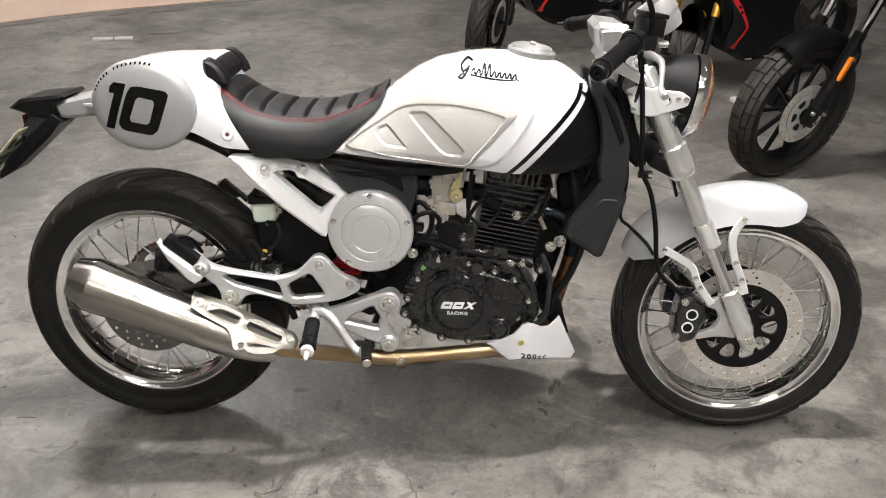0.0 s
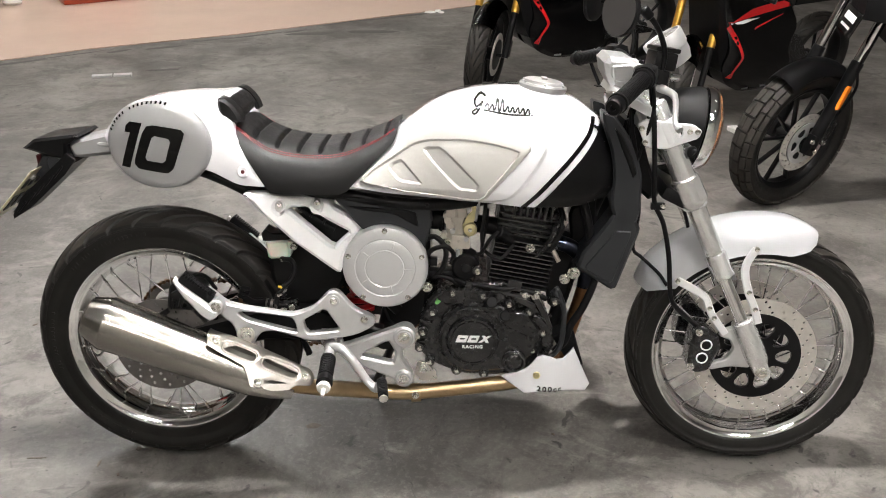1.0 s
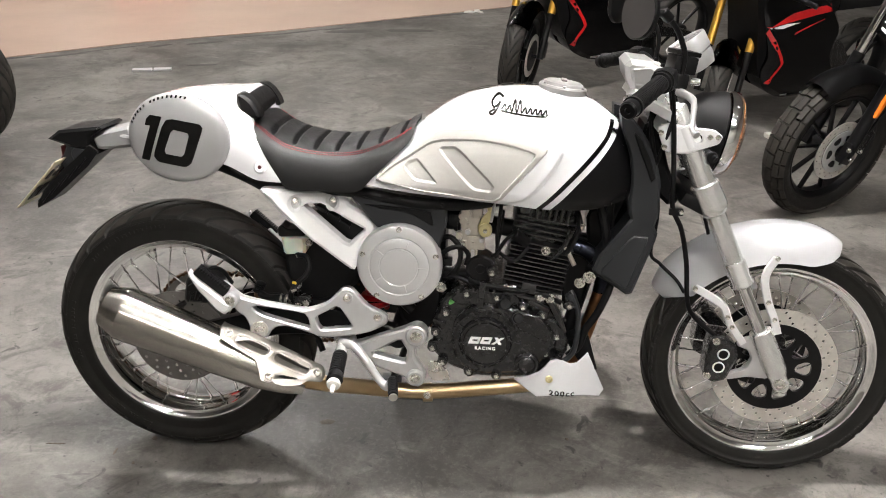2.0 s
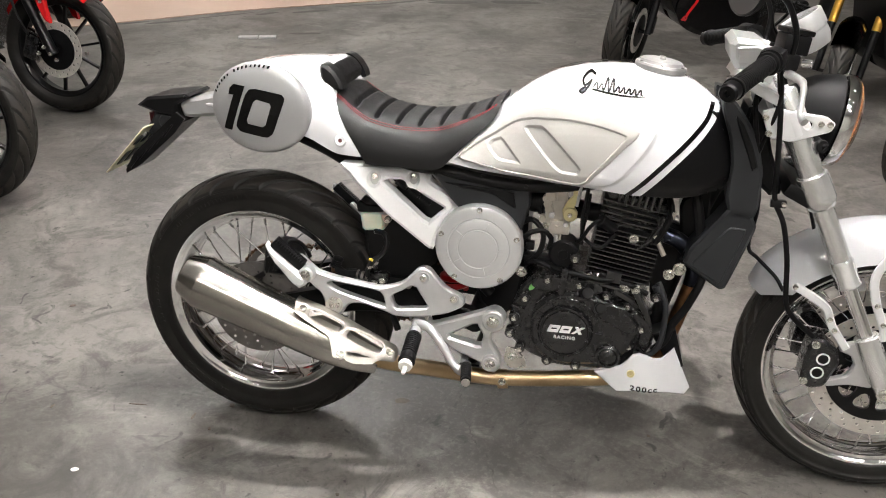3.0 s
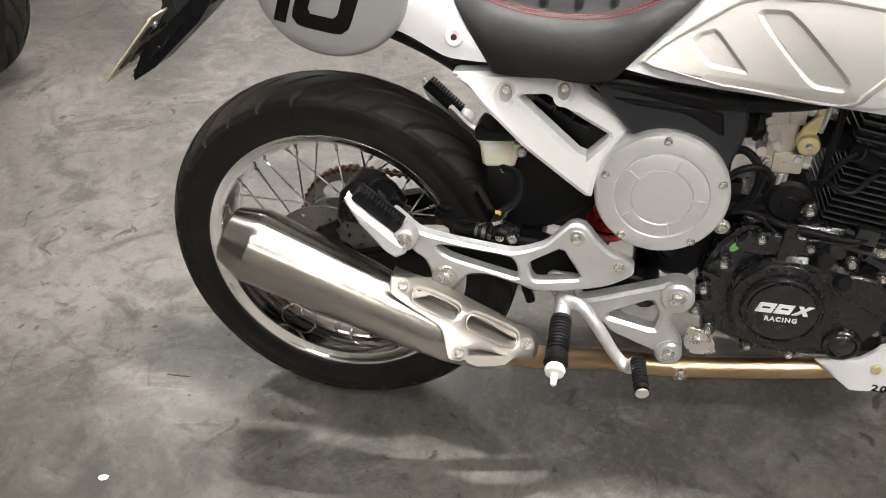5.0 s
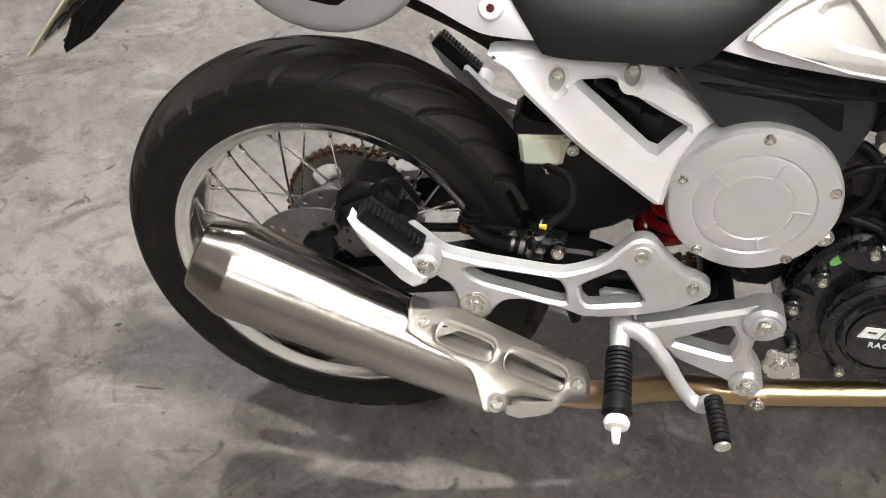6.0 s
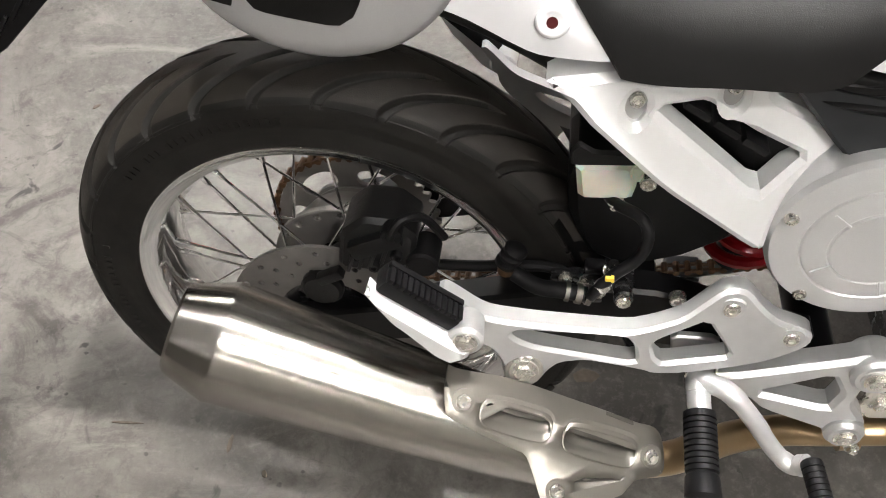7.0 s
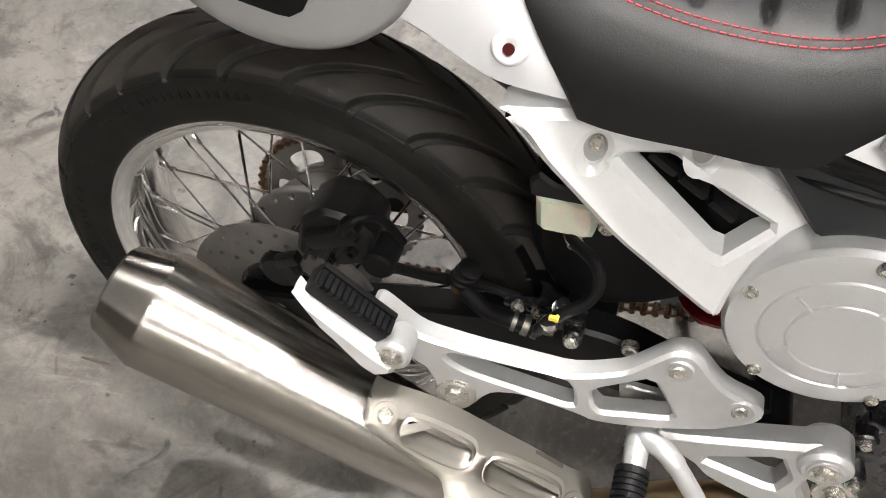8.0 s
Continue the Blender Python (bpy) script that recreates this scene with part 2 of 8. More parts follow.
# ------------------------------------------------------------------ mesh helpers
def finish(name, bm, material, parent, label="", sharp=35.0):
    me = bpy.data.meshes.new(name)
    bmesh.ops.recalc_face_normals(bm, faces=bm.faces)
    bm.to_mesh(me)
    bm.free()
    me.shade_smooth()
    me.set_sharp_from_angle(angle=radians(sharp))
    me.materials.append(M[material] if isinstance(material, str) else material)
    ob = new(name, me)
    if parent:
        ob.parent = parent
    if label:
        ob["label"] = label
    return ob


def part(name, bm, material, parent, label="", sharp=35.0):
    return finish(name, bm, material, parent, label, sharp)


def thing(name, m, label, category, group="", kind=""):
    ob = new(name)
    ob.empty_display_size = 0.05
    ob.matrix_basis = m
    return tagged(ob, label, category, group, kind)


def B():
    return bmesh.new()


def frame_to(p0, p1):
    """A matrix whose z runs from p0 to p1."""
    d = Vector(p1) - Vector(p0)
    q = d.to_track_quat("Z", "Y") if d.length > 1e-9 else Vector((0, 0, 1)).to_track_quat("Z", "Y")
    return Matrix.Translation(p0) @ q.to_matrix().to_4x4()


def lathe(bm, prof, m=None, seg=32, cap=True):
    """prof: (z, r) along z; m places it."""
    m = m or Matrix()
    rings = []
    for z, r in prof:
        rings.append([bm.verts.new(m @ Vector((r * math.cos(2 * math.pi * i / seg), r * math.sin(2 * math.pi * i / seg), z))) for i in range(seg)])
    for a, c in zip(rings, rings[1:]):
        for i in range(seg):
            j = (i + 1) % seg
            bm.faces.new((a[i], a[j], c[j], c[i]))
    if cap:
        bm.faces.new(list(reversed(rings[0])))
        bm.faces.new(rings[-1])
    return bm


def ring(bm, prof, m=None, seg=64):
    """A closed lathe: prof is a closed loop of (z, r)."""
    m = m or Matrix()
    rings = []
    for i in range(seg):
        c, s = math.cos(2 * math.pi * i / seg), math.sin(2 * math.pi * i / seg)
        rings.append([bm.verts.new(m @ Vector((r * c, r * s, z))) for z, r in prof])
    k = len(prof)
    for i in range(seg):
        a, c = rings[i], rings[(i + 1) % seg]
        for j in range(k):
            q = (j + 1) % k
            bm.faces.new((a[j], a[q], c[q], c[j]))
    return bm


def cyl(bm, p0, p1, r0, r1=None, seg=20, bev=0.0):
    r1 = r0 if r1 is None else r1
    h = (Vector(p1) - Vector(p0)).length
    prof = [(0, r0), (h, r1)] if not bev else [(0, r0 - bev), (bev, r0), (h - bev, r1), (h, r1 - bev)]
    return lathe(bm, prof, frame_to(p0, p1), seg)


def box(bm, c, size, m=None, bev=0.0):
    m = m or Matrix()
    r = bmesh.ops.create_cube(bm, size=1.0)
    vs = r["verts"]
    bmesh.ops.transform(bm, matrix=m @ Matrix.Translation(c) @ Matrix.Diagonal((*size, 1)), verts=vs)
    if bev:
        es = list({e for v in vs for e in v.link_edges})
        bmesh.ops.bevel(bm, geom=es, offset=bev, segments=2, affect="EDGES", profile=0.6)
    return bm


def smooth_path(pts, n=6):
    """Catmull-Rom through pts."""
    p = [Vector(q) for q in pts]
    p = [2 * p[0] - p[1]] + p + [2 * p[-1] - p[-2]]
    out = []
    for i in range(1, len(p) - 2):
        for k in range(n):
            t = k / n
            a, b_, c, d = p[i - 1], p[i], p[i + 1], p[i + 2]
            out.append(0.5 * (2 * b_ + (c - a) * t + (2 * a - 5 * b_ + 4 * c - d) * t * t + (3 * b_ - a - 3 * c + d) * t ** 3))
    out.append(p[-2])
    return out


def tube(bm, pts, r, seg=12, n=6, cap=True):
    path = smooth_path(pts, n) if n > 1 else [Vector(q) for q in pts]
    up = Vector((0.13, 0.31, 0.94))
    rings = []
    prev = None
    for i, p in enumerate(path):
        d = (path[min(i + 1, len(path) - 1)] - path[max(i - 1, 0)]).normalized()
        if prev is None:
            x = d.cross(up).normalized()
        else:
            x = (prev - d * prev.dot(d)).normalized()
        prev = x
        y = d.cross(x)
        rr = r[min(int(i / max(1, len(path) - 1) * (len(r) - 1) + 0.5), len(r) - 1)] if isinstance(r, (list, tuple)) else r
        rings.append([bm.verts.new(p + x * rr * math.cos(2 * math.pi * k / seg) + y * rr * math.sin(2 * math.pi * k / seg)) for k in range(seg)])
    for a, c in zip(rings, rings[1:]):
        for k in range(seg):
            q = (k + 1) % seg
            bm.faces.new((a[k], a[q], c[q], c[k]))
    if cap:
        bm.faces.new(list(reversed(rings[0])))
        bm.faces.new(rings[-1])
    return bm


def rounded(poly, times=2, keep=0.25):
    """Corner cutting on a closed outline."""
    p = [Vector((a, c)) for a, c in poly]
    for _ in range(times):
        q = []
        for i in range(len(p)):
            a, c = p[i], p[(i + 1) % len(p)]
            q += [a.lerp(c, keep), a.lerp(c, 1 - keep)]
        p = q
    return [(v.x, v.y) for v in p]


def inset(poly, d):
    """Moves a closed outline inwards by d."""
    p = [Vector((a, c)) for a, c in poly]
    area = sum(p[i].x * p[(i + 1) % len(p)].y - p[(i + 1) % len(p)].x * p[i].y for i in range(len(p)))
    s = 1 if area > 0 else -1
    out = []
    for i in range(len(p)):
        a, b_, c = p[i - 1], p[i], p[(i + 1) % len(p)]
        e0, e1 = (b_ - a), (c - b_)
        e0 = e0.normalized() if e0.length > 1e-9 else Vector((1, 0))
        e1 = e1.normalized() if e1.length > 1e-9 else e0
        n0, n1 = Vector((-e0.y, e0.x)) * s, Vector((-e1.y, e1.x)) * s
        nn = n0 + n1
        nn = nn.normalized() if nn.length > 1e-6 else n0
        k = 1 / max(0.5, nn.dot(n0))
        out.append(tuple(b_ + nn * d * k))
    return out


def prism(bm, outline, v0, v1, holes=(), bev=0.0, vf=None):
    """A plate: outline in (u, w), from its near face v0 to its far face v1; the near rim is chamfered by bev. vf(u, w): added to v."""
    vf = vf or (lambda u, w: 0.0)
    loops = [outline] + list(holes)

    def put(lp, v):
        return [bm.verts.new((u, v + vf(u, w), w)) for u, w in lp]

    ins = [inset(lp, bev if k == 0 else -bev) if bev else lp for k, lp in enumerate(loops)]
    near = [put(lp, v0) for lp in ins]
    mid = [put(lp, v0 + (bev if v1 > v0 else -bev)) for lp in loops] if bev else near
    far = [put(lp, v1) for lp in loops]

    def fill(rings, lps):
        flat = [v for r in rings for v in r]
        for tri in tessellate_polygon([[Vector((u, w, 0)) for u, w in lp] for lp in lps]):
            try:
                bm.faces.new([flat[i] for i in tri])
            except ValueError:
                pass

    fill(near, ins)
    fill(far, loops)
    for a, c in ([(near, mid), (mid, far)] if bev else [(near, far)]):
        for ra, rc in zip(a, c):
            for i in range(len(ra)):
                j = (i + 1) % len(ra)
                bm.faces.new((ra[i], ra[j], rc[j], rc[i]))
    return bm


def circle2(cu, cw, r, n=24, r2=None, tilt=0.0):
    r2 = r2 or r
    c, s = math.cos(tilt), math.sin(tilt)
    pts = [(r * math.cos(2 * math.pi * i / n), r2 * math.sin(2 * math.pi * i / n)) for i in range(n)]
    return [(cu + c * x - s * y, cw + s * x + c * y) for x, y in pts]


def drape(bm, outline, tree, off, grid=0.012, holes=(), side=-1, thick=0.0):
    """A patch laid on the near side of a body: outline in (u, w), lifted by off."""
    t = bmesh.new()
    loops = [outline] + list(holes)
    flat = [t.verts.new((u, 0, w)) for lp in loops for u, w in lp]
    for tri in tessellate_polygon([[Vector((u, w, 0)) for u, w in lp] for lp in loops]):
        try:
            t.faces.new([flat[i] for i in tri])
        except ValueError:
            pass
    us, ws = [p[0] for p in outline], [p[1] for p in outline]
    for axis, lo, hi in (((1, 0, 0), min(us), max(us)), ((0, 0, 1), min(ws), max(ws))):
        x = lo + grid
        while x < hi:
            bmesh.ops.bisect_plane(t, geom=t.verts[:] + t.edges[:] + t.faces[:], dist=1e-6, plane_co=Vector(axis) * x, plane_no=axis)
            x += grid
    keep = {}
    for v in t.verts:
        hit = tree.ray_cast(Vector((v.co.x, side * 2.0, v.co.z)), Vector((0, -side, 0)))
        if hit[0] is None:
            near = tree.find_nearest(Vector((v.co.x, side * 0.1, v.co.z)))
            hit = near
        nrm = hit[1] if hit[1].y * side > 0 else -hit[1]
        keep[v] = bm.verts.new(hit[0] + nrm * off)
    for f in t.faces:
        try:
            bm.faces.new([keep[v] for v in f.verts])
        except ValueError:
            pass
    t.free()
    return bm


def skin(bm, rear, front, top, low, half, stations=40, ring_n=28, power=2.3, waist=None, cap=True, extra=None):
    """A closed body along u: rear(w), front(w) bound it in side view, top(u), low(u) its crown and lower edge, half(u) its half width."""
    rings = []
    for i in range(stations + 1):
        s = i / stations
        pts = []
        for k in range(ring_n + 1):
            a = math.pi * k / ring_n          # 0: near lower rim, pi: far lower rim
            cv, sv = math.cos(a), math.sin(a)
            w = None
            u = 0.5 * (rear(0.8) + front(0.8))
            for _ in range(4):
                t_, b_ = top(u), low(u)
                w = b_ + (t_ - b_) * abs(sv) ** (2 / power)
                u = rear(w) * (1 - s) + front(w) * s
            h = half(u)
            v = -h * math.copysign(abs(cv) ** (2 / power), cv)
            if waist:
                v *= waist(u, w)
            if extra:
                u, v, w = extra(u, v, w, s)
            pts.append(bm.verts.new((u, v, w)))
        rings.append(pts)
    for a, c in zip(rings, rings[1:]):
        for k in range(ring_n):
            bm.faces.new((a[k], a[k + 1], c[k + 1], c[k]))
        bm.faces.new((a[ring_n], a[0], c[0], c[ring_n]))
    if cap:
        bm.faces.new(list(reversed(rings[0])))
        bm.faces.new(rings[-1])
    return bm


def lerp_table(tab):
    xs, ys = [p[0] for p in tab], [p[1] for p in tab]
    slopes = []
    for i in range(len(xs)):
        a, c = max(0, i - 1), min(len(xs) - 1, i + 1)
        slopes.append((ys[c] - ys[a]) / (xs[c] - xs[a]))

    def f(x):
        if x <= xs[0]:
            return ys[0]
        if x >= xs[-1]:
            return ys[-1]
        i = max(k for k in range(len(xs) - 1) if xs[k] <= x)
        h = xs[i + 1] - xs[i]
        t = (x - xs[i]) / h
        return ((2 * t ** 3 - 3 * t * t + 1) * ys[i] + (t ** 3 - 2 * t * t + t) * h * slopes[i]
                + (-2 * t ** 3 + 3 * t * t) * ys[i + 1] + (t ** 3 - t * t) * h * slopes[i + 1])
    return f


def bolt(bm, p, r=0.008, d=0.006, axis=(0, -1, 0), socket=True):
    p, axis = Vector(p), Vector(axis).normalized()
    m = frame_to(p, p + axis)
    prof = [(-0.004, r), (d * 0.7, r), (d, r * 0.82)]
    if socket:
        prof += [(d, r * 0.5), (d * 0.4, r * 0.45)]
    return lathe(bm, prof, m, 12)


def hexbolt(bm, p, r=0.01, d=0.008, axis=(0, -1, 0)):
    p, axis = Vector(p), Vector(axis).normalized()
    m = frame_to(p, p + axis)
    lathe(bm, [(-0.003, r * 1.35), (0.002, r * 1.35)], m, 18)
    return lathe(bm, [(0.002, r), (d * 0.8, r), (d, r * 0.8)], m, 6)


# ------------------------------------------------------------------ the room
def plane_slab(name, x0, x1, y0, y1, z0, z1, material, label, category):
    bm = B()
    box(bm, ((x0 + x1) / 2, (y0 + y1) / 2, (z0 + z1) / 2), (x1 - x0, y1 - y0, z1 - z0))
    return tagged(finish(name, bm, material, None), label, category, kind="structure")


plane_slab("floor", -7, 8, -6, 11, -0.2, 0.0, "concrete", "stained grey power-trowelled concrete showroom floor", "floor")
CEIL = 4.5
plane_slab("ceiling", -7, 8, -6, 11, CEIL, CEIL + 0.2, "ceiling", "plain pale painted showroom ceiling", "ceiling")
plane_slab("wall_west", -7.2, -7, -6, 11, 0, CEIL, "wall", "plain pale painted wall", "wall")
plane_slab("wall_east", 8, 8.2, -6, 11, 0, CEIL, "wall", "plain pale painted wall", "wall")
plane_slab("wall_south", -7.2, 8.2, -6.2, -6, 0, CEIL, "wall", "plain pale painted wall", "wall")
plane_slab("wall_north", -7.2, 8.2, 11, 11.2, 0, CEIL, "wall", "plain pale painted wall", "wall")


def salmon_floor():
    bm = B()
    ln = [(-6.9, 0.90), (-2.9, 3.38), (-2.30, 3.80), (-1.85, 4.14), (-0.96, 4.62), (0.60, 5.66), (2.9, 7.25), (7.9, 10.9), (-6.9, 10.9)]
    lo = [bm.verts.new((x, y, -0.002)) for x, y in ln]
    hi = [bm.verts.new((x, y, 0.006)) for x, y in ln]
    bm.faces.new(hi)
    for i in range(len(ln)):
        j = (i + 1) % len(ln)
        bm.faces.new((lo[i], lo[j], hi[j], hi[i]))
    return tagged(finish("floor_salmon", bm, "salmon", None), "worn salmon-coloured terrazzo floor beside the concrete", "floor", kind="structure")


salmon_floor()


def ceiling_light(x, y, sx, sy, glow="panel_light"):
    ob = thing("ceiling_light", pose(x, y, CEIL), "unseen white LED ceiling panel, switched on", "lamp", "ceiling lights")
    bm = B()
    rim = 0.02
    for dx, dy, lx, ly in ((0, sy / 2, sx + 0.04, rim), (0, -sy / 2, sx + 0.04, rim), (sx / 2, 0, rim, sy), (-sx / 2, 0, rim, sy)):
        box(bm, (dx, dy, -0.02), (lx, ly, 0.04))
    part("frame", bm, "ceramic", ob)
    bm = B()
    box(bm, (0, 0, -0.015), (sx - 0.02, sy - 0.02, 0.02))
    part("diffuser", bm, glow, ob)
    return ob


ceiling_light(0.34, 0.36, 0.07, 0.07, "panel_key")
ceiling_light(1.07, 0.52, 0.07, 0.07, "panel_front")
# added fill lamp, out of view: lifts the engine, fork and near floor
ceiling_light(1.75, -1.25, 0.10, 0.10, "panel_fill")
# unseen thin tubes, added to give the chrome its streak reflections
for x, y in ((-0.9, -3.4), (3.6, -1.6), (3.6, 0.8), (0.9, -4.2)):
    ceiling_light(x, y, 1.2, 0.06, "panel_streak")
for x, y in ((-0.3, -5.2), (1.9, -2.6), (2.9, -3.9)):
    ceiling_light(x, y, 1.2, 0.16, "panel_side")
for x, y in ((-2.6, 3.4), (-1.5, 5.0), (-3.6, 6.8), (-1.4, 8.0)):
    ceiling_light(x, y, 1.2, 0.16)
# ------------------------------------------------------------------ the white cafe racer, in its own axes: u ahead, v to its left, w up
LEAN = -7.65
moto = thing("motorcycle", pose(0, 0, 0, LEAN, 0, 0), "white cafe-racer motorcycle numbered 10, leaning on its side stand", "motorcycle")
STEER = Matrix.Translation((1.369, 0, 0)) @ Matrix.Rotation(radians(-2.25), 4, "Z") @ Matrix.Translation((-1.369, 0, 0))
AX_R, AX_F = (0.0087, -0.020, 0.3085), (1.371, -0.003, 0.288)


def tree_of(bm):
    bmesh.ops.recalc_face_normals(bm, faces=bm.faces)
    bm.normal_update()
    return BVHTree.FromBMesh(bm)


SCREWS = {}


def screw(parent, p, r=0.0075, d=0.006, axis=(0, -1, 0), material="zinc", hexa=False, name="bolt", turn=None):
    """One bolt or screw head, a part of its own on shared mesh data."""
    key = (round(r, 4), round(d, 4), material, hexa)
    if key not in SCREWS:
        bm = bmesh.new()
        (hexbolt if hexa else bolt)(bm, (0, 0, 0), r, d, (0, 0, 1))
        me = bpy.data.meshes.new(name)
        bmesh.ops.recalc_face_normals(bm, faces=bm.faces)
        bm.to_mesh(me)
        bm.free()
        me.shade_smooth()
        me.set_sharp_from_angle(angle=radians(35))
        me.materials.append(M[material])
        SCREWS[key] = me
    ob = new(name, SCREWS[key])
    ob.parent = parent
    m = frame_to(Vector(p), Vector(p) + Vector(axis))
    inv = parent.matrix_basis.inverted() if parent.parent else Matrix()
    ob.matrix_basis = inv @ ((turn @ m) if turn else m)
    return ob


def fpart(name, bm, material, parent, label="", sharp=35.0):
    """A part that turns with the fork."""
    bm.transform(STEER)
    return part(name, bm, material, parent, label, sharp)


def tyre_mesh(name, R, half, lip, rim_half, groove, steps=1000, pitch_n=17, fine=20):
    """A tyre about the v axis, with cut tread grooves."""
    sec = [(rim_half - 0.004, lip - 0.006), (rim_half + 0.004, lip + 0.001), (half * 0.94, lip + 0.021), (half, lip + (R - lip) * 0.50),
           (half * 0.94, lip + (R - lip) * 0.70), (half * 0.76, R - 0.0135), (half * 0.44, R - 0.0040), (0, R)]
    pts = [(a, r) for a, r in sec] + [(-a, r) for a, r in reversed(sec[:-1])]
    walls, crown_ = smooth_path([(a, r, 0) for a, r in pts], 5), smooth_path([(a, r, 0) for a, r in pts], fine)
    lo_, hi_ = 3, len(pts) - 4
    sm = walls[:lo_ * 5] + crown_[lo_ * fine:hi_ * fine] + walls[hi_ * 5:]
    xs, rs = np.array([p.x for p in sm]), np.array([p.y for p in sm])
    k = len(xs)
    ph = np.linspace(0, 2 * np.pi, steps, endpoint=False)
    X, PH = np.meshgrid(xs, ph)
    RR = np.repeat(rs[None, :], steps, 0)
    pitch = 2 * np.pi * R / pitch_n
    depth = np.zeros_like(RR)
    if groove:
        crown = RR > lip + (R - lip) * 0.60
        for side in (1, -1):
            for width, phase, x0, x1, run in groove:
                xx = X * side
                q = np.clip((x0 - xx) / (x0 - x1), -0.2, 1.2)
                along = -run * np.sign(q) * np.abs(q) ** 1.45 + (phase + (0.5 if side > 0 else 0.0)) * pitch
                d = (PH * R - along + pitch / 2) % pitch - pitch / 2
                slope = run * 1.45 * np.clip(np.abs(q), 0.02, 1.0) ** 0.45 / (x0 - x1)
                dist = np.abs(d) / np.sqrt(1 + slope ** 2)
                wd = width * (1.15 - 0.45 * np.clip(q, 0, 1))
                inside = (q > 0) & (q < 1) & crown
                g = np.clip((wd - dist) / (wd * 0.45), 0, 1) * inside
                depth = np.maximum(depth, g * 0.0060)
    RR = RR - depth
    # raised ring lines on the side wall
    wallpos = (RR - lip) / (R - lip)
    RR = RR + 0.0
    Xo = X + np.sign(X) * 0.0009 * ((np.abs(wallpos - 0.22) < 0.03) | (np.abs(wallpos - 0.62) < 0.02))
    co = np.stack([RR * np.cos(PH), Xo, RR * np.sin(PH)], -1).reshape(-1, 3)
    i, j = np.meshgrid(np.arange(steps), np.arange(k - 1), indexing="ij")
    i2 = (i + 1) % steps
    faces = np.stack([i * k + j, i * k + j + 1, i2 * k + j + 1, i2 * k + j], -1).reshape(-1, 4)
    me = bpy.data.meshes.new(name)
    me.from_pydata(co.tolist(), [], faces.tolist())
    me.update()
    me.shade_smooth()
    me.set_sharp_from_angle(angle=radians(50))
    me.materials.append(M["rubber"])
    me.materials.append(M["rubber_tread"])
    # the running surface is scuffed and dusty, the side wall and the grooves are not
    worn = (RR > lip + (R - lip) * 0.72) & (depth < 0.001)
    me.polygons.foreach_set("material_index", worn[i, j].astype(np.int32).ravel())
    me.update()
    return me


def child(name, me, parent, m, label=""):
    ob = new(name, me)
    ob.parent = parent
    ob.matrix_basis = m
    if label:
        ob["label"] = label
    return ob


AXIS_V = Matrix.Rotation(radians(-90), 4, "X")     # z of a lathe to +v


def drilled_disc(bm, r0, r1, v0, v1, rows, hole=0.0036):
    holes = [circle2(0, 0, r0, 48)]
    for k, (rad, count, ph) in enumerate(rows):
        for i in range(count):
            a = 2 * math.pi * (i + ph) / count
            holes.append(circle2(rad * math.cos(a), rad * math.sin(a), hole, 8))
    return prism(bm, circle2(0, 0, r1, 72), v0, v1, holes)


def spoke_mesh(length):
    bm = B()
    lathe(bm, [(0, 0.0017), (length, 0.0017)], None, 8)
    lathe(bm, [(length - 0.020, 0.0021), (length - 0.018, 0.0033), (length - 0.004, 0.0033), (length + 0.002, 0.0040)], None, 8)
    me = bpy.data.meshes.new("spoke")
    bm.to_mesh(me)
    bm.free()
    me.shade_smooth()
    me.set_sharp_from_angle(angle=radians(40))
    me.materials.append(M["chrome"])
    return me


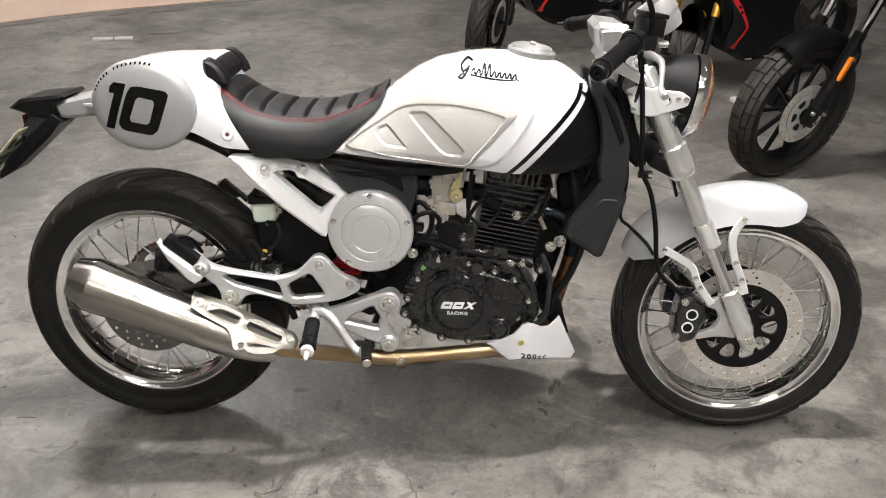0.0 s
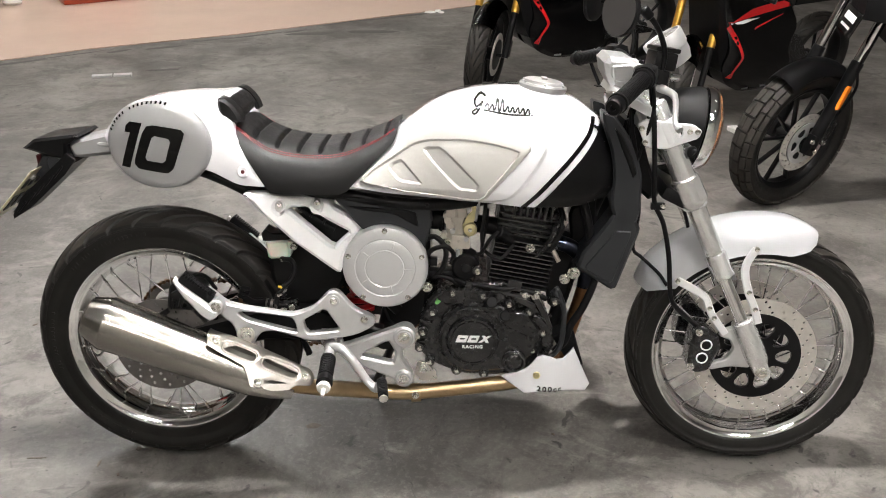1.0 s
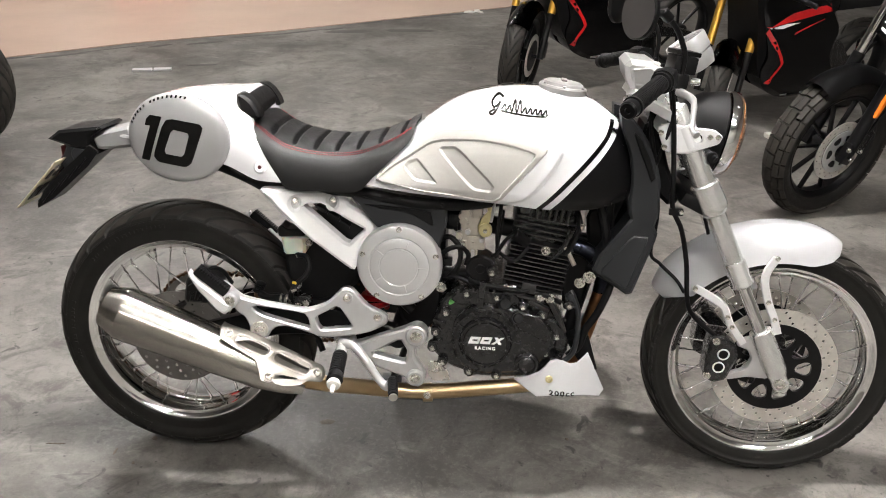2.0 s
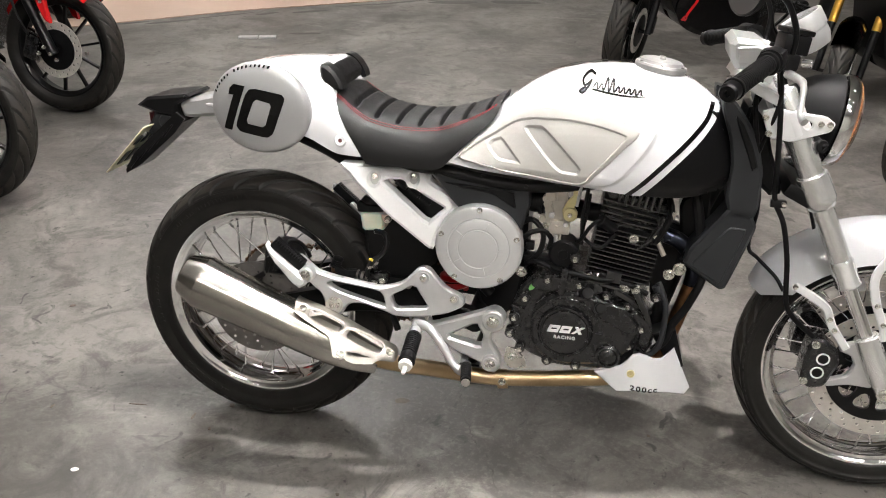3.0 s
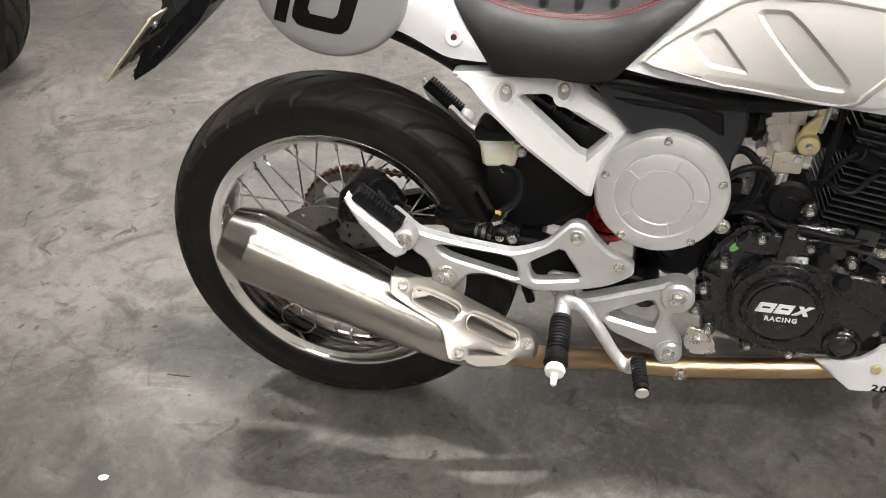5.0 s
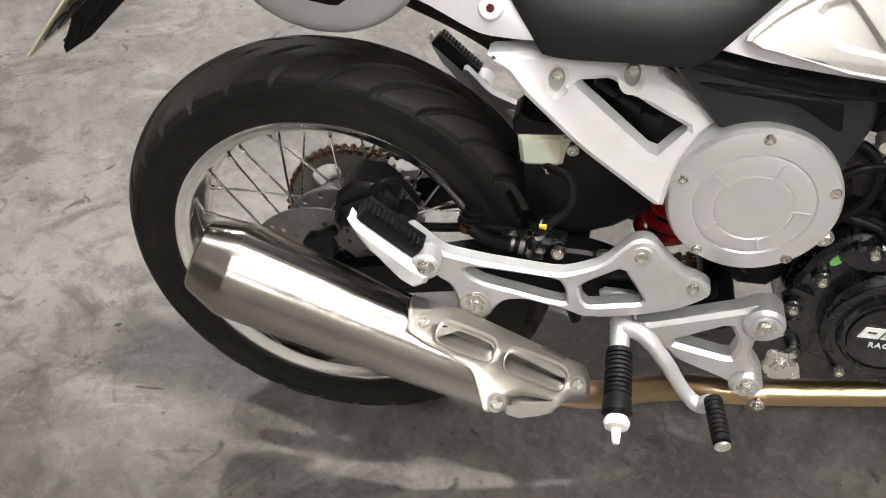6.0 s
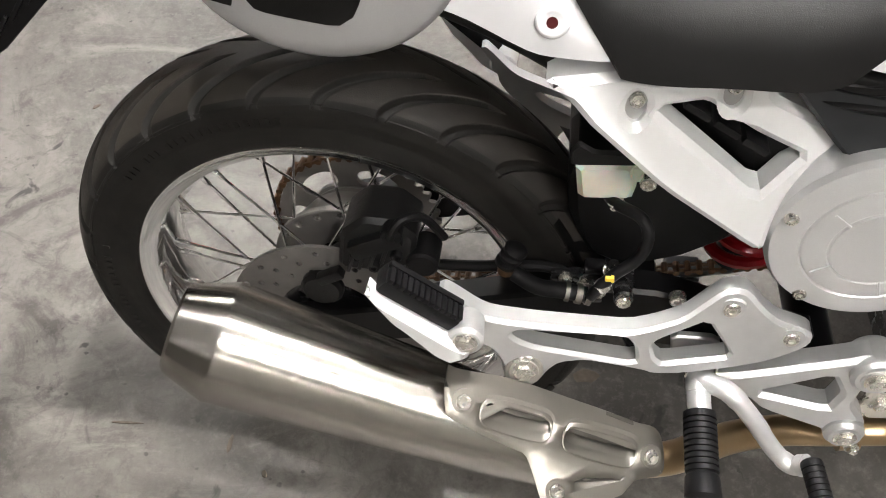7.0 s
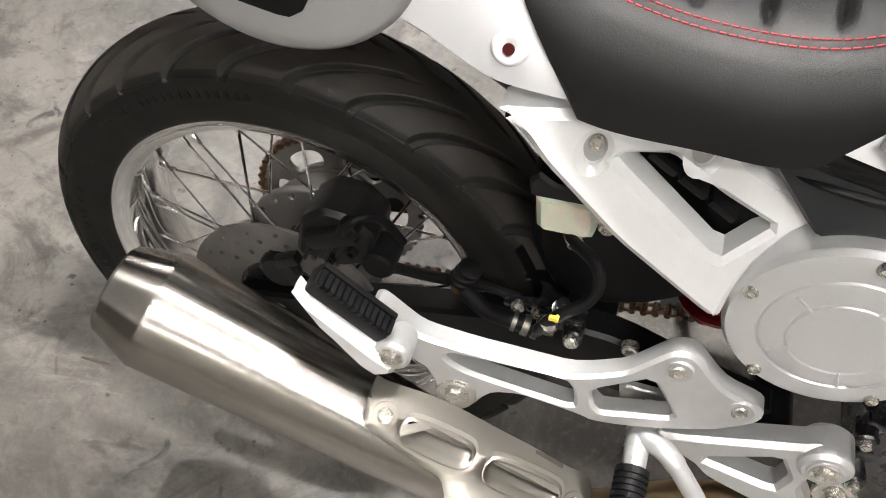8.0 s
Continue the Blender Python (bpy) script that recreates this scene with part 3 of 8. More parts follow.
def wire_wheel(name, centre, R, half, lip, rim_half, parent, turn, label, hub_half, hub_r, far=None):
    """far: radius and place of the far spoke flange, where it differs."""
    base = turn @ Matrix.Translation(centre)
    bm = B()
    lathe(bm, [(-hub_half - 0.012, 0.020), (-hub_half, 0.030), (-hub_half, hub_r), (-hub_half + 0.008, hub_r), (-hub_half + 0.012, hub_r * 0.62),
               (hub_half - 0.012, hub_r * 0.62), (hub_half - 0.008, hub_r), (hub_half, hub_r), (hub_half, 0.030), (hub_half + 0.012, 0.020)], AXIS_V, 40)
    cyl(bm, (0, -hub_half - 0.05, 0), (0, hub_half + 0.05, 0), 0.0085)
    hub = part(name, bm, "engine", parent, label)
    hub.matrix_basis = base
    child("tyre", tyre_mesh("tyre", R, half, lip, rim_half, ((0.0046, 0.0, half * 0.99, half * 0.16, 0.105),), 1400, 29, 34), hub, Matrix(), "black road tyre with curved tread grooves")
    d = lip - 0.030
    bm = B()
    ring(bm, [(rim_half, lip), (rim_half + 0.0015, lip - 0.004), (rim_half - 0.001, lip - 0.008), (rim_half - 0.006, lip - 0.013), (rim_half - 0.008, lip - 0.020),
              (rim_half - 0.020, lip - 0.023), (rim_half * 0.38, d), (-rim_half * 0.38, d), (-rim_half + 0.020, lip - 0.023), (-rim_half + 0.008, lip - 0.020),
              (-rim_half + 0.006, lip - 0.013), (-rim_half + 0.001, lip - 0.008), (-rim_half - 0.0015, lip - 0.004), (-rim_half, lip),
              (-rim_half + 0.004, lip), (-rim_half + 0.012, lip - 0.014), (0, d + 0.008), (rim_half - 0.012, lip - 0.014), (rim_half - 0.004, lip)], AXIS_V, 128)
    part("rim", bm, "chrome", hub, "chromed steel rim", sharp=60)
    meshes = {}
    for i in range(36):
        side = -1 if i % 2 else 1
        a = 2 * math.pi * i / 36
        lead = (1 if (i // 2) % 2 else -1) * radians(38)
        ah = a + lead
        rr, vv = (far[0], far[1]) if far and side > 0 else (hub_r * 0.90, side * (hub_half - 0.004))
        p0 = Vector((rr * math.cos(ah), vv, rr * math.sin(ah)))
        p1 = Vector(((d + 0.001) * math.cos(a), side * 0.008, (d + 0.001) * math.sin(a)))
        key = round((p1 - p0).length, 3)
        if key not in meshes:
            meshes[key] = spoke_mesh((p1 - p0).length)
        child("spoke", meshes[key], hub, frame_to(p0, p1))
    return hub


rear = wire_wheel("rear_wheel", AX_R, 0.3090, 0.0570, 0.2297, 0.0505, moto, Matrix(), "rear wire-spoked wheel with black hub", 0.050, 0.060, (0.077, 0.012))
front = wire_wheel("front_wheel", AX_F, 0.2885, 0.052, 0.2325, 0.041, moto, STEER, "front wire-spoked wheel with twin brake discs", 0.046, 0.050)

# side-wall lettering of the tyres as plain raised bars
for wheel, rr, vv, arcs in ((rear, 0.262, -0.0578, ((95, 140), (165, 200), (222, 250))), (front, 0.258, -0.0535, ((100, 140), (300, 330)))):
    bm = B()
    for a0, a1 in arcs:
        a = a0
        while a < a1:
            c, s = math.cos(radians(a)), math.sin(radians(a))
            m = Matrix(((s, 0, c, 0), (0, 1, 0, 0), (-c, 0, s, 0), (0, 0, 0, 1)))
            box(bm, (0, vv + 0.0012, rr), (0.0045, 0.0012, 0.0075), m)
            a += (1.9, 2.3, 1.9, 4.2)[int(a * 7) % 4]
    mk = part("sidewall_mark", bm, "rubber", wheel, "raised black side-wall marks")
    mk["kind"] = "stuff"

# front discs, carriers, rear disc and sprocket
for s in (-1, 1):
    bm = B()
    drilled_disc(bm, 0.104, 0.1405, s * 0.060, s * 0.064, ((0.111, 24, 0), (0.122, 24, 0.33), (0.133, 24, 0.66)))
    part("brake_disc", bm, "disc", front, "drilled steel front brake disc")
    bm = B()
    holes = [circle2(0, 0, 0.022, 24)]
    for i in range(10):
        a = 2 * math.pi * i / 10
        w0, w1 = 0.20, 0.25
        holes.append(rounded([(0.048 * math.cos(a - w0), 0.048 * math.sin(a - w0)), (0.086 * math.cos(a - w1), 0.086 * math.sin(a - w1)),
                              (0.086 * math.cos(a + w1), 0.086 * math.sin(a + w1)), (0.048 * math.cos(a + w0), 0.048 * math.sin(a + w0))], 2))
    prism(bm, circle2(0, 0, 0.105, 60), s * 0.0575, s * 0.066, holes, 0.001)
    part("disc_carrier", bm, "satin_black", front, "black anodised disc carrier")
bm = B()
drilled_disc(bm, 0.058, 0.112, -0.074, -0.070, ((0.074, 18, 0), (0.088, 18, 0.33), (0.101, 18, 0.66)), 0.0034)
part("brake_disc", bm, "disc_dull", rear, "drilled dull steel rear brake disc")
bm = B()
lathe(bm, [(-0.072, 0.030), (-0.072, 0.062), (-0.066, 0.066), (-0.050, 0.064), (-0.05, 0.03)], AXIS_V, 30)
part("disc_mount", bm, "engine", rear)
bm = B()
prism(bm, circle2(0, 0, 0.086, 64), 0.008, 0.016, [circle2(0, 0, 0.030, 24)] + [circle2(0.077 * math.cos(a), 0.077 * math.sin(a), 0.0034, 8) for a in [2 * math.pi * (i + 0.5) / 18 for i in range(18)]], 0.0015)
lathe(bm, [(0.015, 0.078), (0.040, 0.074), (0.062, 0.066), (0.066, 0.030)], AXIS_V, 48, cap=False)
part("hub_drum", bm, "disc_dull", rear, "flat grey alloy hub flange")
bm = B()
lathe(bm, [(0.060, 0.040), (0.060, 0.058), (0.072, 0.062), (0.080, 0.058), (0.080, 0.036)], AXIS_V, 36)
part("sprocket_carrier", bm, "disc_dull", rear, "grey sprocket carrier")
bm = B()
teeth = []
for i in range(43 * 4):
    a = 2 * math.pi * i / (43 * 4)
    rr = (0.0985, 0.1045, 0.1045, 0.0985)[i % 4]
    teeth.append((rr * math.cos(a), rr * math.sin(a)))
slot_ = [rounded([(0.060 * math.cos(a - 0.36), 0.060 * math.sin(a - 0.36)), (0.084 * math.cos(a - 0.34), 0.084 * math.sin(a - 0.34)), (0.088 * math.cos(a), 0.088 * math.sin(a)),
                  (0.084 * math.cos(a + 0.34), 0.084 * math.sin(a + 0.34)), (0.060 * math.cos(a + 0.36), 0.060 * math.sin(a + 0.36)), (0.064 * math.cos(a), 0.064 * math.sin(a))], 2) for a in [2 * math.pi * (i + 0.1) / 6 for i in range(6)]]
prism(bm, teeth, 0.081, 0.087, [circle2(0, 0, 0.038, 24)] + slot_)
part("sprocket", bm, "disc_dull", rear, "steel rear sprocket")


def chain_links():
    """Drive chain round the rear sprocket and forward to the gearbox."""
    pts = []
    r0, r1, d, cv = 0.1035, 0.034, 0.60, 0.064
    for k in range(26):
        a = math.pi / 2 + math.pi * k / 25
        pts.append(Vector((AX_R[0] + r0 * math.cos(a), cv, AX_R[2] + r0 * math.sin(a))))
    for k in range(1, 44):
        t = k / 44
        pts.append(Vector((AX_R[0] + d * t, cv, AX_R[2] - r0 * (1 - t) + (0.03 - r1) * t - 0.012 * math.sin(math.pi * t))))
    for k in range(44, 0, -1):
        t = k / 44
        pts.append(Vector((AX_R[0] + d * t, cv, AX_R[2] + r0 * (1 - t) + (0.05 + r1) * t)))
    bm = B()
    for i in range(len(pts)):
        a, c = pts[i], pts[(i + 1) % len(pts)]
        if (c - a).length > 0.1:
            continue
        m = frame_to(a, c)
        ln = (c - a).length
        for off in (-0.006, 0.006):
            box(bm, (0, 0, ln / 2), (0.0035 if i % 2 else 0.0025, 0.0035, ln * 1.15), Matrix.Translation((0, off if i % 2 else off * 0.6, 0)) @ m)
        cyl(bm, a + Vector((0, -0.009, 0)), a + Vector((0, 0.009, 0)), 0.0042, seg=8)
    return part("drive_chain", bm, "rust", moto, "rusty drive chain")


chain_links()

# ------------------------------------------------------------------ tank
tank_rear = lerp_table([(0.66, 0.452), (0.70, 0.458), (0.745, 0.497), (0.79, 0.540), (0.83, 0.556), (0.91, 0.566)])
tank_front = lerp_table([(0.655, 0.950), (0.669, 0.990), (0.697, 1.022), (0.728, 1.036), (0.768, 1.020), (0.815, 0.996), (0.85, 0.974), (0.90, 0.955)])
tank_top = lerp_table([(0.45, 0.725), (0.50, 0.770), (0.545, 0.802), (0.60, 0.845), (0.65, 0.873), (0.70, 0.887), (0.76, 0.895), (0.83, 0.894), (0.90, 0.881), (0.95, 0.857), (1.0, 0.806), (1.035, 0.74)])
tank_low = lerp_table([(0.45, 0.700), (0.52, 0.688), (0.64, 0.678), (0.755, 0.668), (0.82, 0.660), (0.93, 0.657), (0.98, 0.667), (1.013, 0.69), (1.04, 0.725)])
tank_half = lerp_table([(0.45, 0.138), (0.52, 0.142), (0.60, 0.150), (0.70, 0.158), (0.82, 0.160), (0.90, 0.146), (0.96, 0.122), (1.0, 0.096), (1.036, 0.062)])


def tank_waist(u, w):
    """Tucks the flank in near the seat and below."""
    t = max(0.0, min(1.0, (w - 0.70) / 0.13))
    k = max(0.0, min(1.0, (0.66 - u) / 0.16))
    b_ = max(0.0, min(1.0, (0.69 - w) / 0.03))
    return (1 - 0.34 * t * k) * (1 - 0.10 * b_)


bm = B()
skin(bm, tank_rear, tank_front, tank_top, tank_low, tank_half, 64, 48, 2.55, tank_waist)
tank_tree = tree_of(bm)
tank = part("fuel_tank", bm, "white", moto, "glossy white fuel tank with silver knee panels and a black nose", sharp=50)


def outline_curve(pts, n=6):
    return [(p.x, p.y) for p in smooth_path([(a, c, 0) for a, c in pts], n)]


def band(pts, width):
    """A strip of that width along an open path in (u, w)."""
    p = [Vector(q) for q in outline_curve(pts)]
    l, r = [], []
    for i in range(len(p)):
        d = (p[min(i + 1, len(p) - 1)] - p[max(i - 1, 0)]).normalized()
        nn = Vector((-d.y, d.x)) * width / 2
        l.append(tuple(p[i] + nn))
        r.append(tuple(p[i] - nn))
    return l + r[::-1]


# black nose of the tank, in front of the stripe
edge = outline_curve([(0.834, 0.652), (0.889, 0.710), (0.938, 0.761), (0.966, 0.797), (0.976, 0.816), (0.982, 0.832), (0.984, 0.850)], 5)
stripe = [(0.812, 0.654), (0.869, 0.713), (0.919, 0.765), (0.951, 0.802), (0.961, 0.821), (0.966, 0.836)]
nose = edge + [(0.992, 0.848), (1.05, 0.76), (1.06, 0.72), (1.03, 0.66), (0.95, 0.63), (0.84, 0.63)]
for sd in (-1, 1):
    bm = B()
    drape(bm, nose, tank_tree, 0.0030, 0.008, side=sd)
    part("tank_nose", bm, "satin_black", tank, "satin black nose panel")
    bm = B()
    drape(bm, band(stripe, 0.0095), tank_tree, 0.0010, 0.010, side=sd)
    part("pinstripe", bm, "decal_black", tank, "black pinstripe")

# the tank's own metal is black ahead of the stripe as well
tank.data.materials.append(M["satin_black"])
ahead = lerp_table([(c, a) for a, c in edge[::5]])
for f in tank.data.polygons:
    if f.center.x > ahead(f.center.z) + 0.012 or (f.center.x > 0.85 and f.center.z < 0.668 and f.center.x > 0.846 + (f.center.z - 0.652) * 0.9):
        f.material_index = 1

# silver knee panel: outer bevel, recessed face, two pressed dents
bevel_out = rounded([(0.468, 0.703), (0.505, 0.734), (0.544, 0.764), (0.591, 0.800), (0.629, 0.816), (0.687, 0.820), (0.756, 0.814), (0.810, 0.801), (0.834, 0.784), (0.794, 0.743), (0.747, 0.690), (0.725, 0.680), (0.611, 0.692)], 2, 0.16)
face = rounded([(0.476, 0.704), (0.510, 0.728), (0.545, 0.749), (0.593, 0.782), (0.631, 0.793), (0.690, 0.797), (0.749, 0.790), (0.784, 0.782), (0.805, 0.775), (0.774, 0.736), (0.737, 0.694), (0.721, 0.684), (0.610, 0.696)], 2, 0.16)
dent_a = rounded([(0.609, 0.774), (0.616, 0.781), (0.650, 0.785), (0.727, 0.711), (0.719, 0.697), (0.681, 0.700)], 2, 0.12)
dent_b = rounded([(0.537, 0.736), (0.545, 0.745), (0.567, 0.754), (0.613, 0.707), (0.560, 0.710), (0.539, 0.729)], 2, 0.12)


def between(a, c, t):
    return [(p[0] + (q[0] - p[0]) * t, p[1] + (q[1] - p[1]) * t) for p, q in zip(a, c)]


def step_patch(rings, tree, side, material, name, label, grid=0.011, holes=()):
    """Nested outlines with their lifts: sloping rims between them and the last one filled."""
    bm = B()
    prev = None
    for lp, off in rings:
        vs = []
        for u, w in lp:
            h = tree.ray_cast(Vector((u, side * 2.0, w)), Vector((0, -side, 0)))
            if h[0] is None:
                h = tree.find_nearest(Vector((u, side * 0.15, w)))
            nrm = h[1] if h[1].y * side > 0 else -h[1]
            vs.append(bm.verts.new(h[0] + nrm * off))
        if prev:
            for i in range(len(vs)):
                j = (i + 1) % len(vs)
                bm.faces.new((prev[i], prev[j], vs[j], vs[i]))
        prev = vs
    drape(bm, rings[-1][0], tree, rings[-1][1], grid, holes, side=side)
    return part(name, bm, material, tank, label, sharp=25)


crease = rounded([(0.470, 0.712), (0.512, 0.758), (0.560, 0.800), (0.612, 0.832), (0.668, 0.842), (0.750, 0.840), (0.832, 0.824), (0.866, 0.796), (0.866, 0.775), (0.838, 0.730), (0.794, 0.676), (0.735, 0.667), (0.62, 0.676), (0.50, 0.690)], 2)
for sd in (-1, 1):
    step_patch([(crease, 0.0004), (inset(crease, 0.003), 0.0012), (inset(crease, 0.008), 0.0050), (inset(crease, 0.011), 0.0056)], tank_tree, sd, "white", "flank_crease", "raised white rim of the flank")
    step_patch([(bevel_out, 0.003), (between(bevel_out, face, 0.04), 0.0095), (between(bevel_out, face, 0.14), 0.0125), (between(bevel_out, face, 0.80), 0.0150), (between(bevel_out, face, 0.88), 0.0146), (face, 0.0115)], tank_tree, sd, "warm_silver", "knee_panel", "satin silver knee panel", holes=(dent_a, dent_b))
    for rb in (dent_a, dent_b):
        step_patch([(rb, 0.0115), (inset(rb, 0.0012), 0.0110), (inset(rb, 0.0042), 0.0080), (inset(rb, 0.0055), 0.0076)], tank_tree, sd, "warm_silver", "pressed_dent", "dent pressed into the panel")

# script-like logo on the tank as plain flowing strokes
def stroke(bm, pts, width, off):
    """A brush line on the near flank of the tank."""
    p = [Vector(q) for q in outline_curve(pts, 5)]
    rows_ = []
    for i in range(len(p)):
        d = (p[min(i + 1, len(p) - 1)] - p[max(i - 1, 0)]).normalized()
        nn = Vector((-d.y, d.x)) * width / 2
        row = []
        for q in (p[i] + nn, p[i] - nn):
            h = tank_tree.ray_cast(Vector((q.x, -2.0, q.y)), Vector((0, 1, 0)))
            nr = h[1] if h[1].y < 0 else -h[1]
            row.append(bm.verts.new(h[0] + nr * off))
        rows_.append(row)
    for a, c in zip(rows_, rows_[1:]):
        bm.faces.new((a[0], a[1], c[1], c[0]))


bm = B()
LU = 0.011
loops = [(0.7370, 0.8690), (0.7260, 0.8730), (0.7140, 0.8620), (0.7170, 0.8510), (0.7270, 0.8560), (0.7300, 0.8610), (0.7240, 0.8480), (0.7150, 0.8380), (0.7090, 0.8410), (0.7200, 0.8480)]
stroke(bm, [(u, w + LU) for u, w in loops], 0.0042, 0.0016)
wave = [(0.7330, 0.8480)]
for k in range(9):
    u, w = 0.7370 + k * 0.0105, 0.8520 - k * 0.0011
    h = 0.0170 if k in (2, 3) else 0.0072
    wave += [(u + 0.0020, w + h - 0.0040), (u + 0.0044, w + h - 0.0052), (u + 0.0050, w - 0.0046), (u + 0.0080, w - 0.0046)]
stroke(bm, [(u, w + LU) for u, w in wave], 0.0036, 0.0019)
stroke(bm, [(0.7330, 0.8540), (0.7620, 0.8495), (0.7950, 0.8460), (0.8330, 0.8450)], 0.0032, 0.0062)
part("logo", bm, "decal_black", tank, "black script-like logo strokes")

# filler cap and the chequered strip along the crown
bm = B()
m = frame_to((0.862, -0.006, 0.891), (0.8685, -0.006, 0.937))
lathe(bm, [(-0.006, 0.050), (0.004, 0.052), (0.008, 0.050), (0.008, 0.044), (0.014, 0.042), (0.017, 0.036), (0.017, 0.02)], m, 48)
box(bm, (0, 0, 0.019), (0.030, 0.012, 0.006), m, 0.002)
for i in range(6):
    a = 2 * math.pi * i / 6
    lathe(bm, [(0.006, 0.0035), (0.011, 0.0035), (0.011, 0.002)], m @ Matrix.Translation((0.047 * math.cos(a), 0.047 * math.sin(a), 0)), 10)
part("filler_cap", bm, "alu_grey", tank, "brushed alloy filler cap")
for i in range(9):
    u = 0.575 + i * 0.026
    for va, vb in (((-0.005, 0.008), (0.022, 0.035)) if i % 2 == 0 else ((0.009, 0.021),)):
        bm = B()
        z0, z1 = tank_top(u) + 0.0018, tank_top(u + 0.026) + 0.0018
        bm.faces.new([bm.verts.new(p) for p in ((u, va, z0), (u + 0.026, va, z1), (u + 0.026, vb, z1), (u, vb, z0))])
        part("chequer", bm, "decal_black", tank, "black chequer decal")

# ------------------------------------------------------------------ seat
seat_rear = lerp_table([(0.67, 0.290), (0.70, 0.279), (0.72, 0.263), (0.772, 0.231), (0.829, 0.203), (0.88, 0.196)])
seat_front = lerp_table([(0.67, 0.435), (0.685, 0.445), (0.70, 0.456), (0.756, 0.512), (0.786, 0.543), (0.815, 0.553), (0.85, 0.556)])
seat_top = lerp_table([(0.19, 0.832), (0.215, 0.826), (0.25, 0.804), (0.284, 0.789), (0.345, 0.775), (0.407, 0.774), (0.469, 0.786), (0.519, 0.803), (0.545, 0.818), (0.56, 0.822)])
seat_low = lerp_table([(0.19, 0.79), (0.23, 0.74), (0.263, 0.705), (0.285, 0.685), (0.37, 0.683), (0.43, 0.683), (0.455, 0.695), (0.51, 0.745), (0.545, 0.78), (0.56, 0.80)])
seat_half = lerp_table([(0.19, 0.132), (0.28, 0.146), (0.40, 0.148), (0.47, 0.140), (0.52, 0.122), (0.556, 0.104)])


def pleat(u, v, w, s):
    """Cross pleats on the padded top, and a seam along its rim."""
    t, b_ = seat_top(u), seat_low(u)
    k = (w - b_) / max(0.02, t - b_)
    if k > 0.86:
        ph = (u - 0.205) / 0.046
        f = abs((ph % 1.0) - 0.5) * 2
        w -= 0.0110 * max(0.0, (f - 0.70) / 0.30) ** 1.5 * min(1.0, (k - 0.86) / 0.06)
    if 0.74 < k < 0.82:
        v *= 0.985
    return u, v, w


bm = B()
skin(bm, seat_rear, seat_front, seat_top, seat_low, seat_half, 150, 56, 3.0, None, True, pleat)
seat_tree = tree_of(bm)
seat = part("seat", bm, "leather", moto, "black vinyl seat with cross pleats and red double stitching", sharp=60)


def seat_point(u, k):
    w = seat_low(u) + (seat_top(u) - seat_low(u)) * k
    h = seat_tree.ray_cast(Vector((u, -2, w)), Vector((0, 1, 0)))
    return (h[0], h[1]) if h[0] else (Vector((u, -seat_half(u), w)), Vector((0, -1, 0)))


for k in (0.790, 0.830):
    for sd in (1, -1):
        bm = B()
        u = 0.212
        while u < 0.542:
            a, na = seat_point(u, k)
            c, nc = seat_point(u + 0.0045, k)
            p, q = a + na * 0.0006, c + nc * 0.0006
            if sd < 0:
                p, q = Vector((p.x, -p.y, p.z)), Vector((q.x, -q.y, q.z))
            cyl(bm, p, q, 0.0008, seg=5)
            u += 0.0062
        part("stitching", bm, "thread", seat, "red stitching")
# rear bolster
bm = B()
bol_top = lerp_table([(0.165, 0.872), (0.180, 0.877), (0.192, 0.874), (0.206, 0.864), (0.228, 0.832)])
skin(bm, lerp_table([(0.80, 0.194), (0.84, 0.184), (0.88, 0.174)]), lerp_table([(0.80, 0.208), (0.84, 0.217), (0.88, 0.226)]),
     bol_top, lambda u: 0.818, lambda u: 0.094, 14, 28, 4.5)
part("bolster", bm, "leather", seat, "raised black bolster at the back of the seat", sharp=50)
for sd in (-1, 1):
    bm = B()
    prism(bm, rounded([(0.178, 0.862), (0.186, 0.828), (0.228, 0.824), (0.223, 0.842), (0.209, 0.863), (0.193, 0.875), (0.180, 0.877)], 2, 0.16), sd * 0.110, sd * 0.070, (), 0.006)
    part("bolster_cheek", bm, "leather", seat)

# ------------------------------------------------------------------ tail
tail_rear = lerp_table([(0.70, 0.06), (0.74, -0.02), (0.78, -0.075), (0.82, -0.070), (0.86, -0.045)])
tail_front = lerp_table([(0.697, 0.284), (0.72, 0.265), (0.772, 0.233), (0.829, 0.205), (0.90, 0.188)])
tail_top = lerp_table([(-0.08, 0.806), (-0.05, 0.836), (-0.01, 0.860), (0.07, 0.875), (0.16, 0.879), (0.20, 0.874), (0.24, 0.80), (0.28, 0.72)])
tail_low = lerp_table([(-0.08, 0.768), (0.0, 0.752), (0.10, 0.742), (0.16, 0.730), (0.206, 0.705), (0.25, 0.699), (0.29, 0.697)])
tail_half = lerp_table([(-0.08, 0.074), (-0.02, 0.115), (0.08, 0.134), (0.16, 0.141), (0.24, 0.145), (0.29, 0.143)])
bm = B()
skin(bm, tail_rear, tail_front, tail_top, tail_low, tail_half, 40, 40, 2.6)
tail = part("tail_cowl", bm, "white", moto, "glossy white tail cowl", sharp=50)
bm = B()
lathe(bm, [(-0.012, 0.0150), (-0.002, 0.0128), (-0.0002, 0.0112), (0.0003, 0.0098), (-0.0002, 0.0075), (-0.0012, 0.0045)], frame_to((0.232, -0.1465, 0.730), (0.232, -0.154, 0.732)), 28)
part("bolt_boss", bm, "white", tail)
bm = B()
lathe(bm, [(-0.006, 0.0042), (-0.0002, 0.0042)], frame_to((0.232, -0.1472, 0.730), (0.232, -0.154, 0.732)), 20)
part("bolt_hole", bm, "dark_red", tail, "dark red bolt hole")

